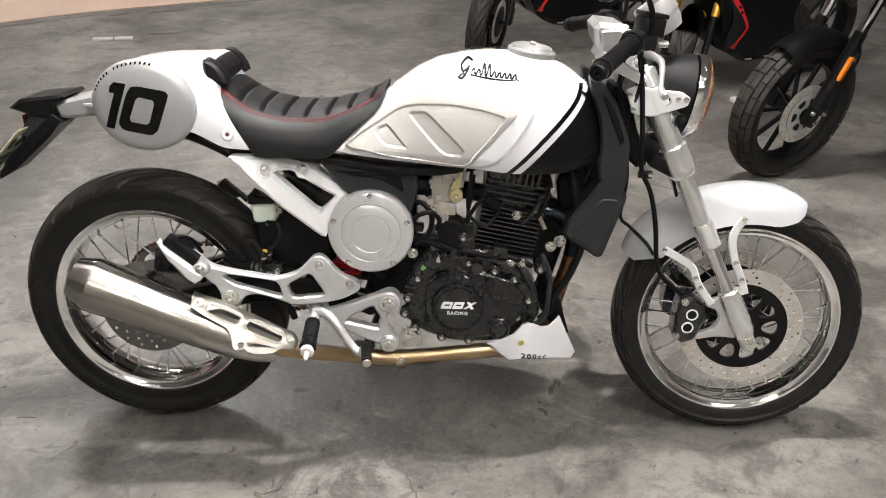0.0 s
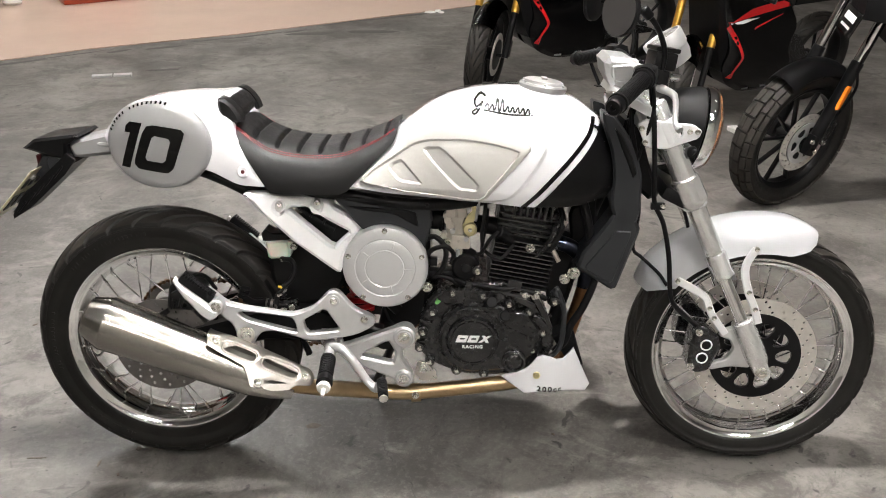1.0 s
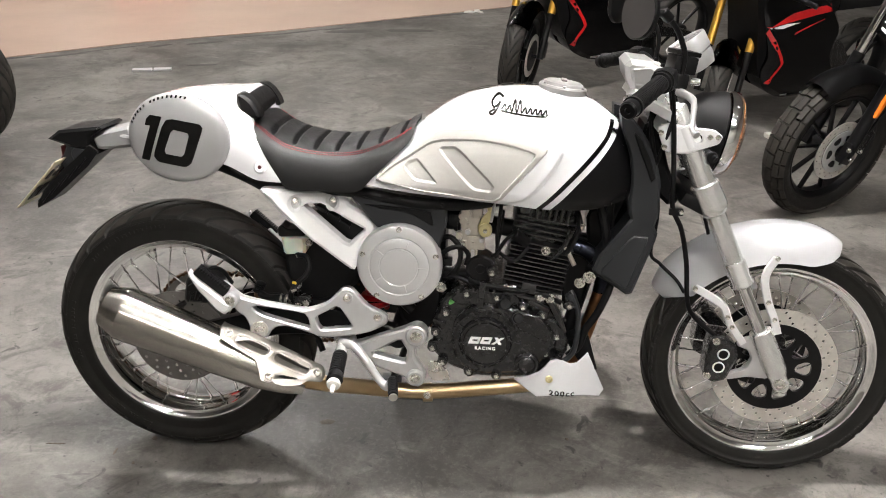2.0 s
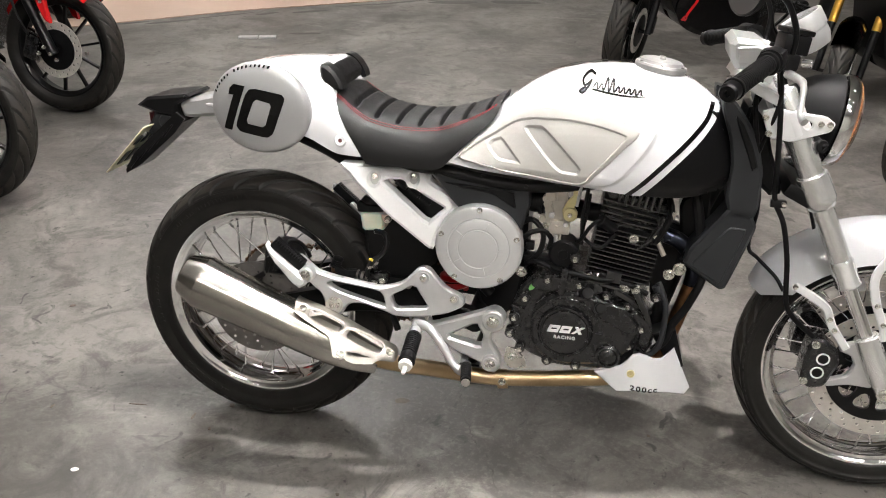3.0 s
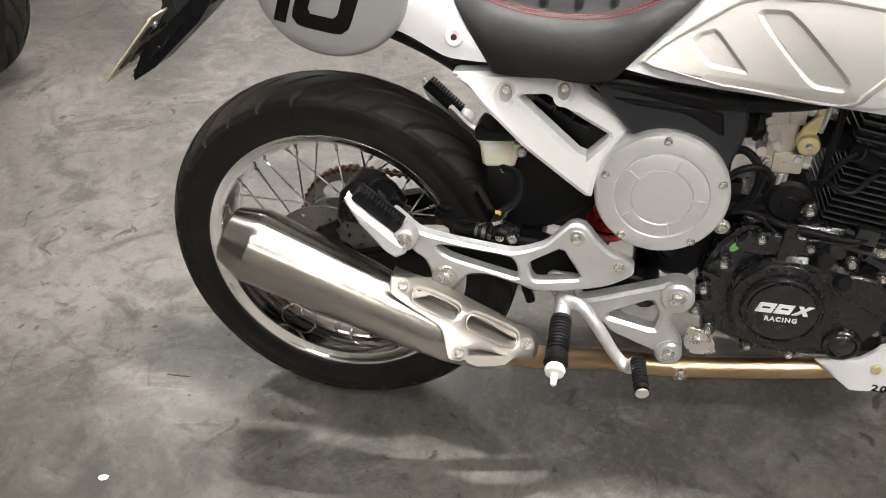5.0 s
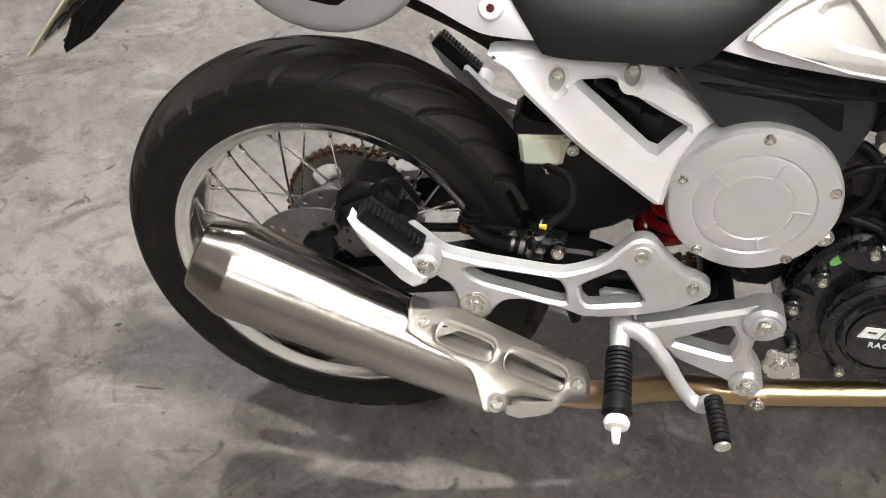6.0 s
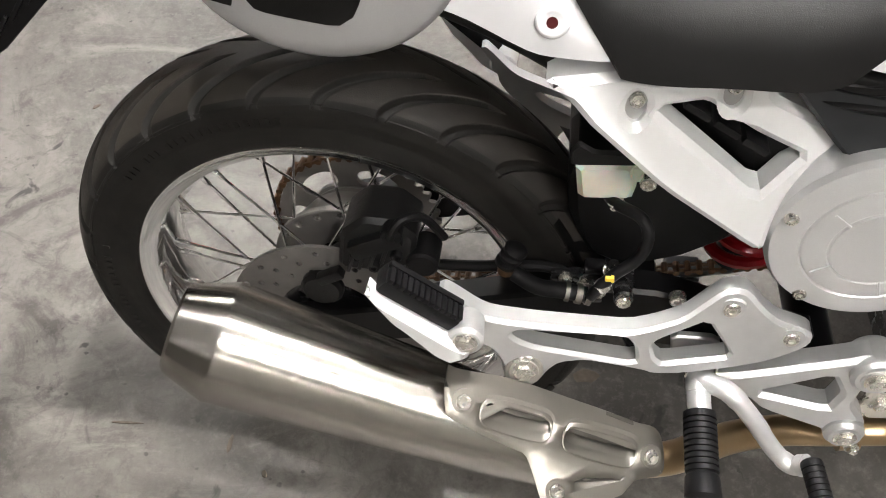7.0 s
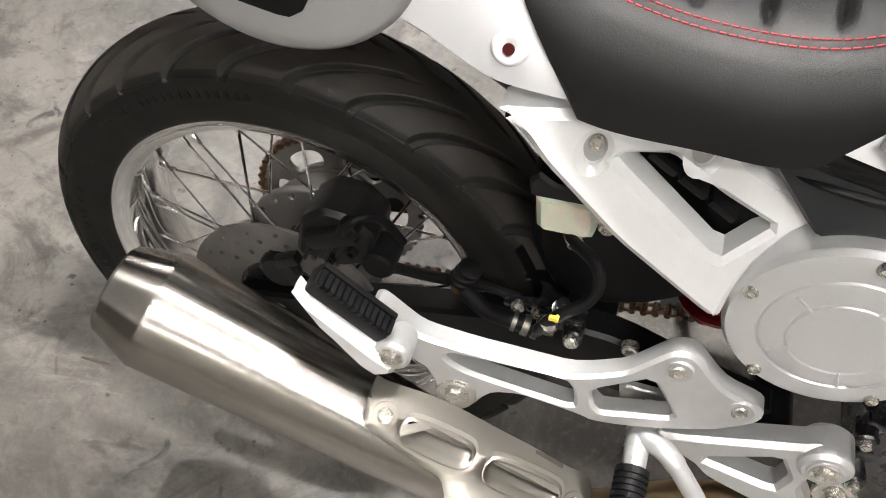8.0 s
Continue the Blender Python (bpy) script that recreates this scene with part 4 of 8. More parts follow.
# oval number boards
for sd in (-1, 1):
    bm = B()
    oc, ow = (0.064, 0.787), (0.107, 0.094)
    if sd > 0:
        oc = (0.064, 0.745)
    prof = ((1.0, 0.0), (1.0, -0.006), (0.985, -0.011), (0.93, -0.016), (0.8, -0.0195), (0.55, -0.023), (0.25, -0.0255))
    rings = []
    for f, dv in prof:
        rings.append([bm.verts.new((oc[0] + x, sd * ((0.139 if sd < 0 else 0.120) - dv), oc[1] + y)) for x, y in circle2(0, 0, ow[0] * f, 56, ow[1] * f, -0.10)])
    for a, c in zip(rings, rings[1:]):
        for i in range(56):
            j = (i + 1) % 56
            bm.faces.new((a[i], a[j], c[j], c[i]))
    bm.faces.new(rings[-1])
    bm.faces.new(rings[0])
    oval_tree = tree_of(bm)
    board = part("number_board", bm, "board_silver", moto, "oval silver number board with a black 10", sharp=40)
    if sd < 0:
        bm = B()
        one = [(0.012, 0.836), (0.037, 0.833), (0.003, 0.740), (-0.015, 0.743), (0.011, 0.814), (0.000, 0.815), (0.003, 0.828)]
        drape(bm, one, oval_tree, 0.0008, 0.01)
        part("digit", bm, "decal_black", board, "black digit 1")
        bm = B()
        nil = rounded([(0.036, 0.813), (0.046, 0.827), (0.060, 0.829), (0.115, 0.820), (0.122, 0.811), (0.094, 0.738), (0.080, 0.728), (0.021, 0.738), (0.013, 0.751)], 1, 0.12)
        gap = rounded([(0.057, 0.808), (0.094, 0.800), (0.077, 0.750), (0.036, 0.757)], 1, 0.12)
        drape(bm, nil, oval_tree, 0.0008, 0.01, [gap])
        part("digit", bm, "decal_black", board, "black digit 0")
        bm = B()
        for i in range(16):
            if i == 6:
                continue
            a = radians(158 - i * 5.4)
            cx, cy = 0.064 + 0.1005 * math.cos(a), 0.787 + 0.0870 * math.sin(a)
            tx = Vector((0.1005 * math.sin(a), -0.0870 * math.cos(a))).normalized()
            nx = Vector((-tx.y, tx.x))
            qs = [Vector((cx, cy)) + tx * p + nx * q for p, q in ((-0.0028, -0.0024), (0.0010, -0.0024), (0.0022, 0.0022), (-0.0016, 0.0022))]
            drape(bm, [tuple(p) for p in qs], oval_tree, 0.0009, 0.02)
        part("small_mark", bm, "decal_black", board, "row of small black marks")

# tail arm, lamp, plate holder and plate
bm = B()
arm_out = [(-0.060, 0.796), (-0.160, 0.772), (-0.178, 0.760), (-0.166, 0.730), (-0.060, 0.742)]
prism(bm, rounded(arm_out, 1, 0.12), -0.040, 0.040, (), 0.008)
arm = part("tail_arm", bm, "board_silver", moto, "silver tail arm")
bm = B()
prism(bm, rounded([(-0.112, 0.762), (-0.080, 0.759), (-0.080, 0.766), (-0.108, 0.769)], 1), -0.0418, -0.036, (), 0.001)
part("arm_slot", bm, "alu_white", arm)
bm = B()
prism(bm, [(-0.270, 0.756), (-0.243, 0.776), (-0.152, 0.787), (-0.144, 0.782), (-0.172, 0.764), (-0.176, 0.732), (-0.215, 0.738), (-0.232, 0.744)], -0.058, 0.058, (), 0.006)
lampbox = part("tail_lamp", bm, "plastic", moto, "black plastic tail lamp housing")
bm = B()
prism(bm, [(-0.254, 0.736), (-0.240, 0.742), (-0.239, 0.716), (-0.252, 0.710)], -0.036, 0.036, (), 0.003)
part("lens", bm, "dark_red", lampbox, "red tail lamp lens")
bm = B()
prism(bm, [(-0.238, 0.742), (-0.190, 0.745), (-0.172, 0.722), (-0.205, 0.690), (-0.245, 0.680), (-0.262, 0.695)], -0.040, 0.040, (), 0.006)
cyl(bm, (-0.205, -0.052, 0.722), (-0.205, -0.03, 0.722), 0.018, bev=0.003)
part("lamp_bracket", bm, "plastic_grey", lampbox)
bm = B()
prism(bm, [(-0.156, 0.732), (-0.175, 0.746), (-0.234, 0.694), (-0.288, 0.645), (-0.312, 0.605), (-0.311, 0.596), (-0.270, 0.621), (-0.182, 0.699)], -0.058, -0.052, (), 0.001)
prism(bm, [(-0.165, 0.722), (-0.180, 0.735), (-0.312, 0.612), (-0.304, 0.600)], -0.056, 0.058, (), 0.001)
for i in range(5):
    t = 0.15 + i * 0.17
    box(bm, (0, 0, 0), (0.004, 0.004, 0.034), pose(-0.176 - 0.135 * t, -0.060, 0.722 - 0.118 * t, 0, 40, 0), 0.001)
holder = part("plate_holder", bm, "plastic", moto, "black plastic mud guard that holds the plate")
bm = B()
m = Matrix.Translation((-0.292, -0.012, 0.658)) @ Matrix.Rotation(radians(43), 4, "Y")
box(bm, (0, 0, 0), (0.003, 0.150, 0.150), m, 0.001)
plate = part("number_plate", bm, "plate", moto, "cream metal number plate")
bm = B()
for i in range(4):
    box(bm, (-0.003, -0.050 + i * 0.032, -0.030), (0.002, 0.022, 0.045), m)
    box(bm, (-0.003, -0.050 + i * 0.032, 0.035), (0.002, 0.018, 0.035), m)
part("mark", bm, "decal_black", plate, "plain dark bars")
bm = B()
for i in range(4):
    box(bm, (0.0025, -0.050 + i * 0.032, -0.030), (0.002, 0.020, 0.042), m)
    box(bm, (0.0025, -0.050 + i * 0.032, 0.030), (0.002, 0.016, 0.030), m)
part("pressed_mark", bm, "stain", plate, "plain dull bars pressed through the plate")["kind"] = "stuff"
for yy in (-0.045, 0.045):
    bm = B()
    bolt(bm, m @ Vector((0.002, yy, 0.05)), 0.007, 0.006, m.to_3x3() @ Vector((1, 0, 0)))
    bolt(bm, m @ Vector((-0.002, yy, 0.05)), 0.007, 0.006, m.to_3x3() @ Vector((-1, 0, 0)))
    part("plate_bolt", bm, "zinc", plate)

# ------------------------------------------------------------------ sub-frame and side parts
for sd in (-1, 1):
    bm = B()
    tube(bm, [(0.05, sd * 0.085, 0.742), (0.15, sd * 0.095, 0.712), (0.235, sd * 0.100, 0.672), (0.33, sd * 0.100, 0.60), (0.45, sd * 0.095, 0.50), (0.55, sd * 0.09, 0.40)], 0.0125)
    tube(bm, [(0.22, sd * 0.098, 0.680), (0.40, sd * 0.100, 0.675), (0.62, sd * 0.100, 0.650), (0.85, sd * 0.06, 0.68), (1.0, sd * 0.03, 0.74)], 0.0135)
    part("sub_frame", bm, "frame", moto, "black tubular sub-frame")
bm = B()
tube(bm, [(1.02, 0, 0.70), (0.98, 0, 0.60), (0.93, 0, 0.42), (0.90, 0, 0.30)], 0.016)
tube(bm, [(1.02, 0, 0.80), (1.06, 0, 0.70)], 0.028, n=2)
part("frame", bm, "frame", moto, "black steel frame")

# pearl side bracket with its window, a plate that slants inwards
def bracket_v(u, w):
    return -0.452 + 0.360 * u + 0.315 * w


hole = rounded([(0.318, 0.645), (0.323, 0.649), (0.356, 0.648), (0.402, 0.615), (0.447, 0.588), (0.413, 0.559)], 1, 0.08)
brk = rounded([(0.228, 0.684), (0.251, 0.662), (0.268, 0.641), (0.332, 0.578), (0.419, 0.508), (0.429, 0.506), (0.432, 0.530), (0.441, 0.556), (0.458, 0.580), (0.484, 0.600), (0.453, 0.619), (0.411, 0.644), (0.407, 0.668), (0.374, 0.674), (0.300, 0.680)], 1, 0.10)
POCKETS = ((0.301, 0.654), (0.378, 0.652))
bm = B()
prism(bm, brk, 0.0, 0.030, [hole] + [circle2(u, w - 0.003, 0.0088, 20, 0.0125, 0.1) for u, w in POCKETS], 0.0055, vf=bracket_v)
bracket = part("side_bracket", bm, "alu_white", moto, "pearl silver side bracket with a slanted window", sharp=30)
for u, w in POCKETS:
    bm = B()
    prism(bm, circle2(u, w - 0.003, 0.011, 20, 0.015, 0.1), 0.010, 0.016, (), 0.0, vf=bracket_v)
    part("bolt_pocket", bm, "alu_grey", bracket)
    screw(bracket, (u, bracket_v(u, w) + 0.010, w), 0.0062, 0.006, axis=(0.1, -1, 0.3))
bm = B()
prism(bm, [(0.30, 0.665), (0.37, 0.665), (0.47, 0.60), (0.42, 0.55)], -0.085, -0.08)
part("inner_panel", bm, "plastic", bracket, "black plastic behind the window")
for k in range(3):
    bm = B()
    box(bm, (0, 0, 0), (0.026, 0.034, 0.007), pose(0.352 + k * 0.026, -0.098, 0.634 - k * 0.016, 0, 32, 0), 0.002)
    part("inner_rib", bm, "plastic", bracket)

# black side panel below the tank
bm = B()
prism(bm, rounded([(0.405, 0.676), (0.622, 0.662), (0.626, 0.610), (0.605, 0.535), (0.58, 0.50), (0.47, 0.60)], 1, 0.08), -0.110, -0.06, (), 0.004)
panel = part("side_panel", bm, "plastic_grey", moto, "black plastic side panel with pressed ribs")
bm = B()
rib = rounded([(0.440, 0.650), (0.590, 0.640), (0.598, 0.600), (0.545, 0.632), (0.47, 0.640)], 1, 0.12)
prism(bm, rib, -0.1135, -0.105, (), 0.003)
prism(bm, rounded([(0.425, 0.672), (0.535, 0.667), (0.53, 0.659), (0.47, 0.657)], 1, 0.15), -0.116, -0.105, (), 0.003)
part("panel_rib", bm, "plastic", panel)
for u, w in ((0.425, 0.667), (0.525, 0.666), (0.615, 0.652)):
    screw(panel, (u, -0.1105, w), 0.005, 0.004, material="plastic", name="screw")

# round silver cover
bm = B()
CC = (0.5245, 0.5155)
m = frame_to((CC[0], -0.077, CC[1]), (CC[0], -0.2, CC[1]))
lathe(bm, [(0.0, 0.090), (0.030, 0.0935), (0.046, 0.0935), (0.052, 0.090), (0.0545, 0.084), (0.0555, 0.0665), (0.054, 0.0655), (0.0535, 0.0645), (0.0555, 0.0632), (0.0575, 0.058), (0.0585, 0.044), (0.0575, 0.0425), (0.0578, 0.0415), (0.0592, 0.0405), (0.0605, 0.025), (0.0608, 0.002)], m, 80)
cover = part("side_cover", bm, "silver", moto, "round silver side cover with five screws", sharp=30)
for i in range(5):
    a = radians(90 + 72 * i)
    p = (CC[0] + 0.0835 * math.cos(a), -0.129, CC[1] + 0.0835 * math.sin(a))
    screw(cover, p, 0.0062, 0.006, name="screw")
for i in range(5):
    a = radians(70 + 72 * i)
    c, s = math.cos(a), math.sin(a)
    mm = Matrix.Translation((CC[0], 0, CC[1])) @ Matrix.Rotation(-a, 4, "Y")
    bm = B()
    box(bm, (0.050, -0.1357, 0), (0.020, 0.002, 0.0022), mm, 0.0005)
    part("embossed_rib", bm, "silver", cover)

# red shock spring and damper
bm = B()
pts = []
for k in range(60):
    a = k * 2 * math.pi / 10
    pts.append((0.446 + 0.034 * math.cos(a) + k * 0.0009, 0.002 + 0.034 * math.sin(a), 0.365 + k * 0.0019))
tube(bm, pts, 0.0072, 8, 2)
shock = part("shock_spring", bm, "spring_red", moto, "red coil spring of the rear shock absorber")
bm = B()
cyl(bm, (0.440, 0.002, 0.35), (0.500, 0.002, 0.50), 0.018)
part("damper", bm, "frame", shock)
# ------------------------------------------------------------------ exhaust
MA = Vector((-0.099, -0.219, 0.4325))
MB = MA + Vector((0.9315, -0.006, -0.3636)).normalized() * 0.50
bm = B()
MM = frame_to(MA, MB)
lathe(bm, [(0.030, 0.026), (0.004, 0.034), (0.0, 0.0405), (0.003, 0.0440), (0.040, 0.0575), (0.045, 0.0592), (0.050, 0.0588), (0.20, 0.0530), (0.300, 0.0485), (0.370, 0.0440), (0.42, 0.034), (0.462, 0.0205)], None, 72)
muffler = part("muffler", bm, "steel_turned", moto, "brushed stainless steel muffler", sharp=16)
muffler.matrix_basis = MM
bm = B()
lathe(bm, [(0.002, 0.0345), (0.06, 0.030)], None, 32, cap=False)
lathe(bm, [(0.05, 0.0325), (0.055, 0.001)], None, 32, cap=False)
part("outlet", bm, "satin_black", muffler, "dark outlet")


def shield_v(u, w):
    return -0.9700 + 0.825 * u + 1.4816 * w


sh_out = rounded([(0.157, 0.407), (0.160, 0.389), (0.164, 0.385), (0.191, 0.368), (0.222, 0.350), (0.236, 0.342), (0.243, 0.331), (0.249, 0.320), (0.254, 0.311), (0.260, 0.308), (0.275, 0.305), (0.300, 0.300), (0.326, 0.294), (0.352, 0.289), (0.370, 0.284), (0.374, 0.288), (0.369, 0.299), (0.361, 0.306), (0.343, 0.314), (0.310, 0.332), (0.273, 0.351), (0.229, 0.374), (0.203, 0.386), (0.181, 0.395), (0.165, 0.402)], 1, 0.22)
slots = [rounded([(0.193, 0.382), (0.198, 0.384), (0.248, 0.360), (0.257, 0.354), (0.258, 0.348), (0.250, 0.347), (0.202, 0.371), (0.194, 0.377)], 2),
         rounded([(0.272, 0.343), (0.278, 0.345), (0.334, 0.318), (0.343, 0.311), (0.342, 0.305), (0.334, 0.305), (0.279, 0.332), (0.272, 0.338)], 2),
         rounded([(0.282, 0.314), (0.329, 0.297), (0.328, 0.294), (0.286, 0.303)], 1)]
bm = B()
prism(bm, sh_out, 0.0, 0.022, slots, 0.0045, vf=shield_v)
shield = part("heat_shield", bm, "steel", moto, "pressed stainless heat shield with slots")
# slot floors get a darker steel: the recess shade is put into its colour
for lp in slots:
    bm = B()
    prism(bm, inset(lp, -0.002), 0.017, 0.021, (), 0.0, vf=shield_v)
    part("slot_floor", bm, "steel_dark", shield, "shadowed muffler steel behind the slot")
    if len(lp) > 20:
        bm = B()
        prism(bm, inset(lp, -0.0024), -0.0024, 0.006, [lp], 0.0012, vf=shield_v)
        part("slot_rim", bm, "steel", shield)
for u, w in ((0.267, 0.3145), (0.176, 0.3915), (0.358, 0.3010)):
    bm = B()
    lathe(bm, [(-0.004, 0.0120), (0.0008, 0.0115)], frame_to((u, shield_v(u, w), w), (u + 0.0825, shield_v(u, w) - 0.1, w + 0.148)), 24)
    part("bolt_pad", bm, "steel", shield)
    screw(shield, (u, shield_v(u, w) - 0.001, w), 0.0075, 0.004, axis=(0.825, -1.0, 1.48))
bm = B()
tube(bm, [(0.318, -0.2255, 0.282), (0.350, -0.219, 0.274), (0.385, -0.205, 0.263), (0.42, -0.180, 0.248), (0.46, -0.152, 0.231), (0.51, -0.130, 0.217), (0.57, -0.119, 0.210), (0.66, -0.110, 0.214), (0.80, -0.095, 0.226), (0.87, -0.075, 0.233)], 0.0175, 18, 8)
pipe = part("exhaust_pipe", bm, "bronze", moto, "gold heat-tinted exhaust pipe")
bm = B()
tube(bm, [(0.86, -0.079, 0.232), (0.898, -0.058, 0.246), (0.924, -0.042, 0.275), (0.945, -0.038, 0.340), (0.962, -0.036, 0.398), (0.974, -0.034, 0.445)], 0.0172, 18, 8)
part("header", bm, "header_pipe", pipe, "scorched copper-coloured header pipe")
bm = B()
tube(bm, [(0.973, -0.034, 0.440), (0.975, -0.033, 0.470), (0.965, -0.032, 0.505), (0.942, -0.03, 0.532), (0.912, -0.03, 0.545), (0.88, -0.03, 0.548)], 0.0176, 18, 8)
part("header_bend", bm, "blued_pipe", pipe, "blue-black heat-stained bend")
bm = B()
lathe(bm, [(0, 0.0178), (0.0, 0.0215), (0.022, 0.0215), (0.022, 0.0178)], frame_to((0.578, -0.117, 0.2065), (0.62, -0.114, 0.210)), 24)
part("clamp", bm, "bronze", pipe)
screw(pipe, (0.590, -0.139, 0.212), 0.006, 0.008, hexa=True)

# ------------------------------------------------------------------ foot controls
def hanger_v(u, w):
    return -0.2748 + 0.197 * u + 0.087 * w


fb = rounded([(0.148, 0.486), (0.155, 0.489), (0.163, 0.482), (0.184, 0.461), (0.196, 0.453), (0.237, 0.441), (0.282, 0.431), (0.323, 0.422), (0.345, 0.426), (0.371, 0.435), (0.390, 0.455), (0.402, 0.467), (0.414, 0.469), (0.426, 0.464), (0.446, 0.438), (0.462, 0.422), (0.492, 0.407), (0.500, 0.398), (0.500, 0.386), (0.489, 0.378), (0.463, 0.366), (0.427, 0.360), (0.381, 0.357), (0.352, 0.360), (0.342, 0.366), (0.313, 0.377), (0.285, 0.387), (0.262, 0.386), (0.251, 0.375), (0.245, 0.363), (0.233, 0.358), (0.217, 0.364), (0.209, 0.377), (0.207, 0.393), (0.198, 0.412), (0.186, 0.420), (0.172, 0.437), (0.168, 0.458), (0.156, 0.475)], 1, 0.2)
fh1 = rounded([(0.214, 0.431), (0.222, 0.435), (0.322, 0.415), (0.331, 0.402), (0.335, 0.382), (0.327, 0.381), (0.238, 0.412), (0.222, 0.422)], 1, 0.15)
fh2 = rounded([(0.347, 0.402), (0.353, 0.409), (0.395, 0.430), (0.424, 0.383), (0.420, 0.378), (0.360, 0.375), (0.352, 0.384)], 1, 0.12)
bm = B()
prism(bm, fb, 0.0, 0.019, [fh1, fh2], 0.0034, vf=hanger_v)
hanger = part("peg_hanger", bm, "alu", moto, "cast aluminium footpeg hanger", sharp=28)
for u, w in ((0.413, 0.446), (0.478, 0.400)):
    bm = B()
    lathe(bm, [(-0.003, 0.0135), (0.0012, 0.0130)], frame_to((u, hanger_v(u, w), w), (u, hanger_v(u, w) - 0.1, w)), 24)
    part("bolt_seat", bm, "alu", hanger)
    screw(hanger, (u, hanger_v(u, w) - 0.0005, w), 0.0080, 0.004, axis=(0.15, -1, 0.2))
screw(hanger, (0.372, -0.118, 0.412), 0.0085, 0.005)
BP = Vector((0.228, hanger_v(0.228, 0.382), 0.382))
screw(hanger, BP + Vector((0, -0.002, 0)), 0.0095, 0.006, axis=(0.15, -1, 0.25), hexa=True)
bm = B()
lathe(bm, [(-0.004, 0.0190), (0.002, 0.0190), (0.0035, 0.0175), (0.0035, 0.0145), (0.0050, 0.0140)], frame_to(BP, BP + Vector((0.015, -0.1, 0.025))), 30)
part("washer", bm, "zinc", hanger)
# folded pillion peg: a wedge-shaped arm with a ribbed pad along its upper side
bm = B()
prism(bm, rounded([(0.096, 0.526), (0.092, 0.514), (0.099, 0.500), (0.112, 0.478), (0.122, 0.468), (0.147, 0.438), (0.163, 0.428), (0.178, 0.437), (0.182, 0.450), (0.166, 0.458), (0.106, 0.508)], 1, 0.10), -0.234, -0.219, (), 0.005)
peg = part("pillion_peg", bm, "alu_white", moto, "folded aluminium pillion footpeg with a rubber pad", sharp=25)
q0, q1 = Vector((0.106, -0.210, 0.524)), Vector((0.168, -0.206, 0.472))
ln = (q1 - q0).length
bm = B()
lie = (q1 - q0).normalized()
rise = Vector((0.642, 0.0, 0.766))
pad_at = Matrix((lie, lie.cross(rise), rise)).transposed().to_4x4()
pad_at.translation = (q0 + q1) / 2 + Vector((0, -0.004, 0))
box(bm, (0, 0, -0.003), (ln, 0.024, 0.017), pad_at, 0.003)
for i in range(13):
    box(bm, (-ln / 2 + 0.004 + i * (ln - 0.008) / 12, 0.004, 0.0075), (0.0046, 0.015, 0.0060), pad_at, 0.0008)
box(bm, (0, -0.0085, 0.0070), (ln - 0.002, 0.006, 0.0060), pad_at, 0.0015)
part("pad", bm, "rubber_soft", peg, "ribbed black rubber pad")
bm = B()
cyl(bm, (0.176, -0.228, 0.457), (0.174, -0.196, 0.453), 0.0165, bev=0.003, seg=28)
part("pivot", bm, "alu", peg)
screw(peg, (0.176, -0.228, 0.457), 0.0085, 0.005, hexa=True)


def mirrored(ob, parent):
    """The same part on the far side, with its pieces."""
    me = ob.data.copy()
    me.transform(Matrix.Scale(-1, 4, (0, 1, 0)) @ ob.matrix_basis)
    me.flip_normals()
    far = new(ob.name.split(".")[0], me)
    far.parent = parent
    if "label" in ob:
        far["label"] = ob["label"]
    for c in list(ob.children):
        mirrored(c, far)
    return far


mirrored(hanger, moto)
mirrored(peg, moto)
# rear set: two arms and a link between two bosses
rs = rounded([(0.404, 0.342), (0.426, 0.322), (0.440, 0.312), (0.462, 0.300), (0.476, 0.284), (0.545, 0.257), (0.556, 0.240), (0.572, 0.236), (0.585, 0.250), (0.584, 0.272), (0.576, 0.287), (0.562, 0.307), (0.563, 0.331), (0.575, 0.340), (0.588, 0.356), (0.584, 0.378), (0.568, 0.388), (0.550, 0.385), (0.538, 0.378), (0.428, 0.336)], 1, 0.14)
rh = [rounded([(0.464, 0.314), (0.530, 0.352), (0.546, 0.324), (0.539, 0.297)], 1, 0.10)]
bm = B()
prism(bm, rs, -0.152, -0.128, rh, 0.005)
rearset = part("rear_set", bm, "alu", moto, "cast aluminium rear-set plate", sharp=30)
for c in ((0.566, 0.3635), (0.5645, 0.2625)):
    bm = B()
    cyl(bm, (c[0], -0.160, c[1]), (c[0], -0.12, c[1]), 0.0245 if c[1] > 0.3 else 0.0205, bev=0.004, seg=32)
    lathe(bm, [(0, 0.0165), (0.0015, 0.0160)], frame_to((c[0], -0.160, c[1]), (c[0], -0.2, c[1])), 28)
    part("boss", bm, "alu", rearset)
screw(rearset, (0.566, -0.1612, 0.3635), 0.0098, 0.006, hexa=True)
screw(rearset, (0.5645, -0.1612, 0.2625), 0.0088, 0.006, hexa=True)
bm = B()
prism(bm, rounded([(0.372, 0.366), (0.378, 0.330), (0.400, 0.310), (0.430, 0.330), (0.420, 0.366)], 1, 0.15), -0.128, -0.120, (), 0.002)
part("back_plate", bm, "alu", rearset)
bm = B()
pa, pb = Vector((0.402, -0.150, 0.338)), Vector((0.405, -0.279, 0.304))
d = (pb - pa).normalized()
cyl(bm, pa - d * 0.02, pa + d * 0.022, 0.0125)
cyl(bm, pa, pb, 0.0075)
cyl(bm, pa + d * 0.018, pa + d * 0.042, 0.0118, bev=0.002)
footpeg = part("footpeg", bm, "alu", moto, "rider footpeg with ribbed black rubber and a white tip")
bm = B()
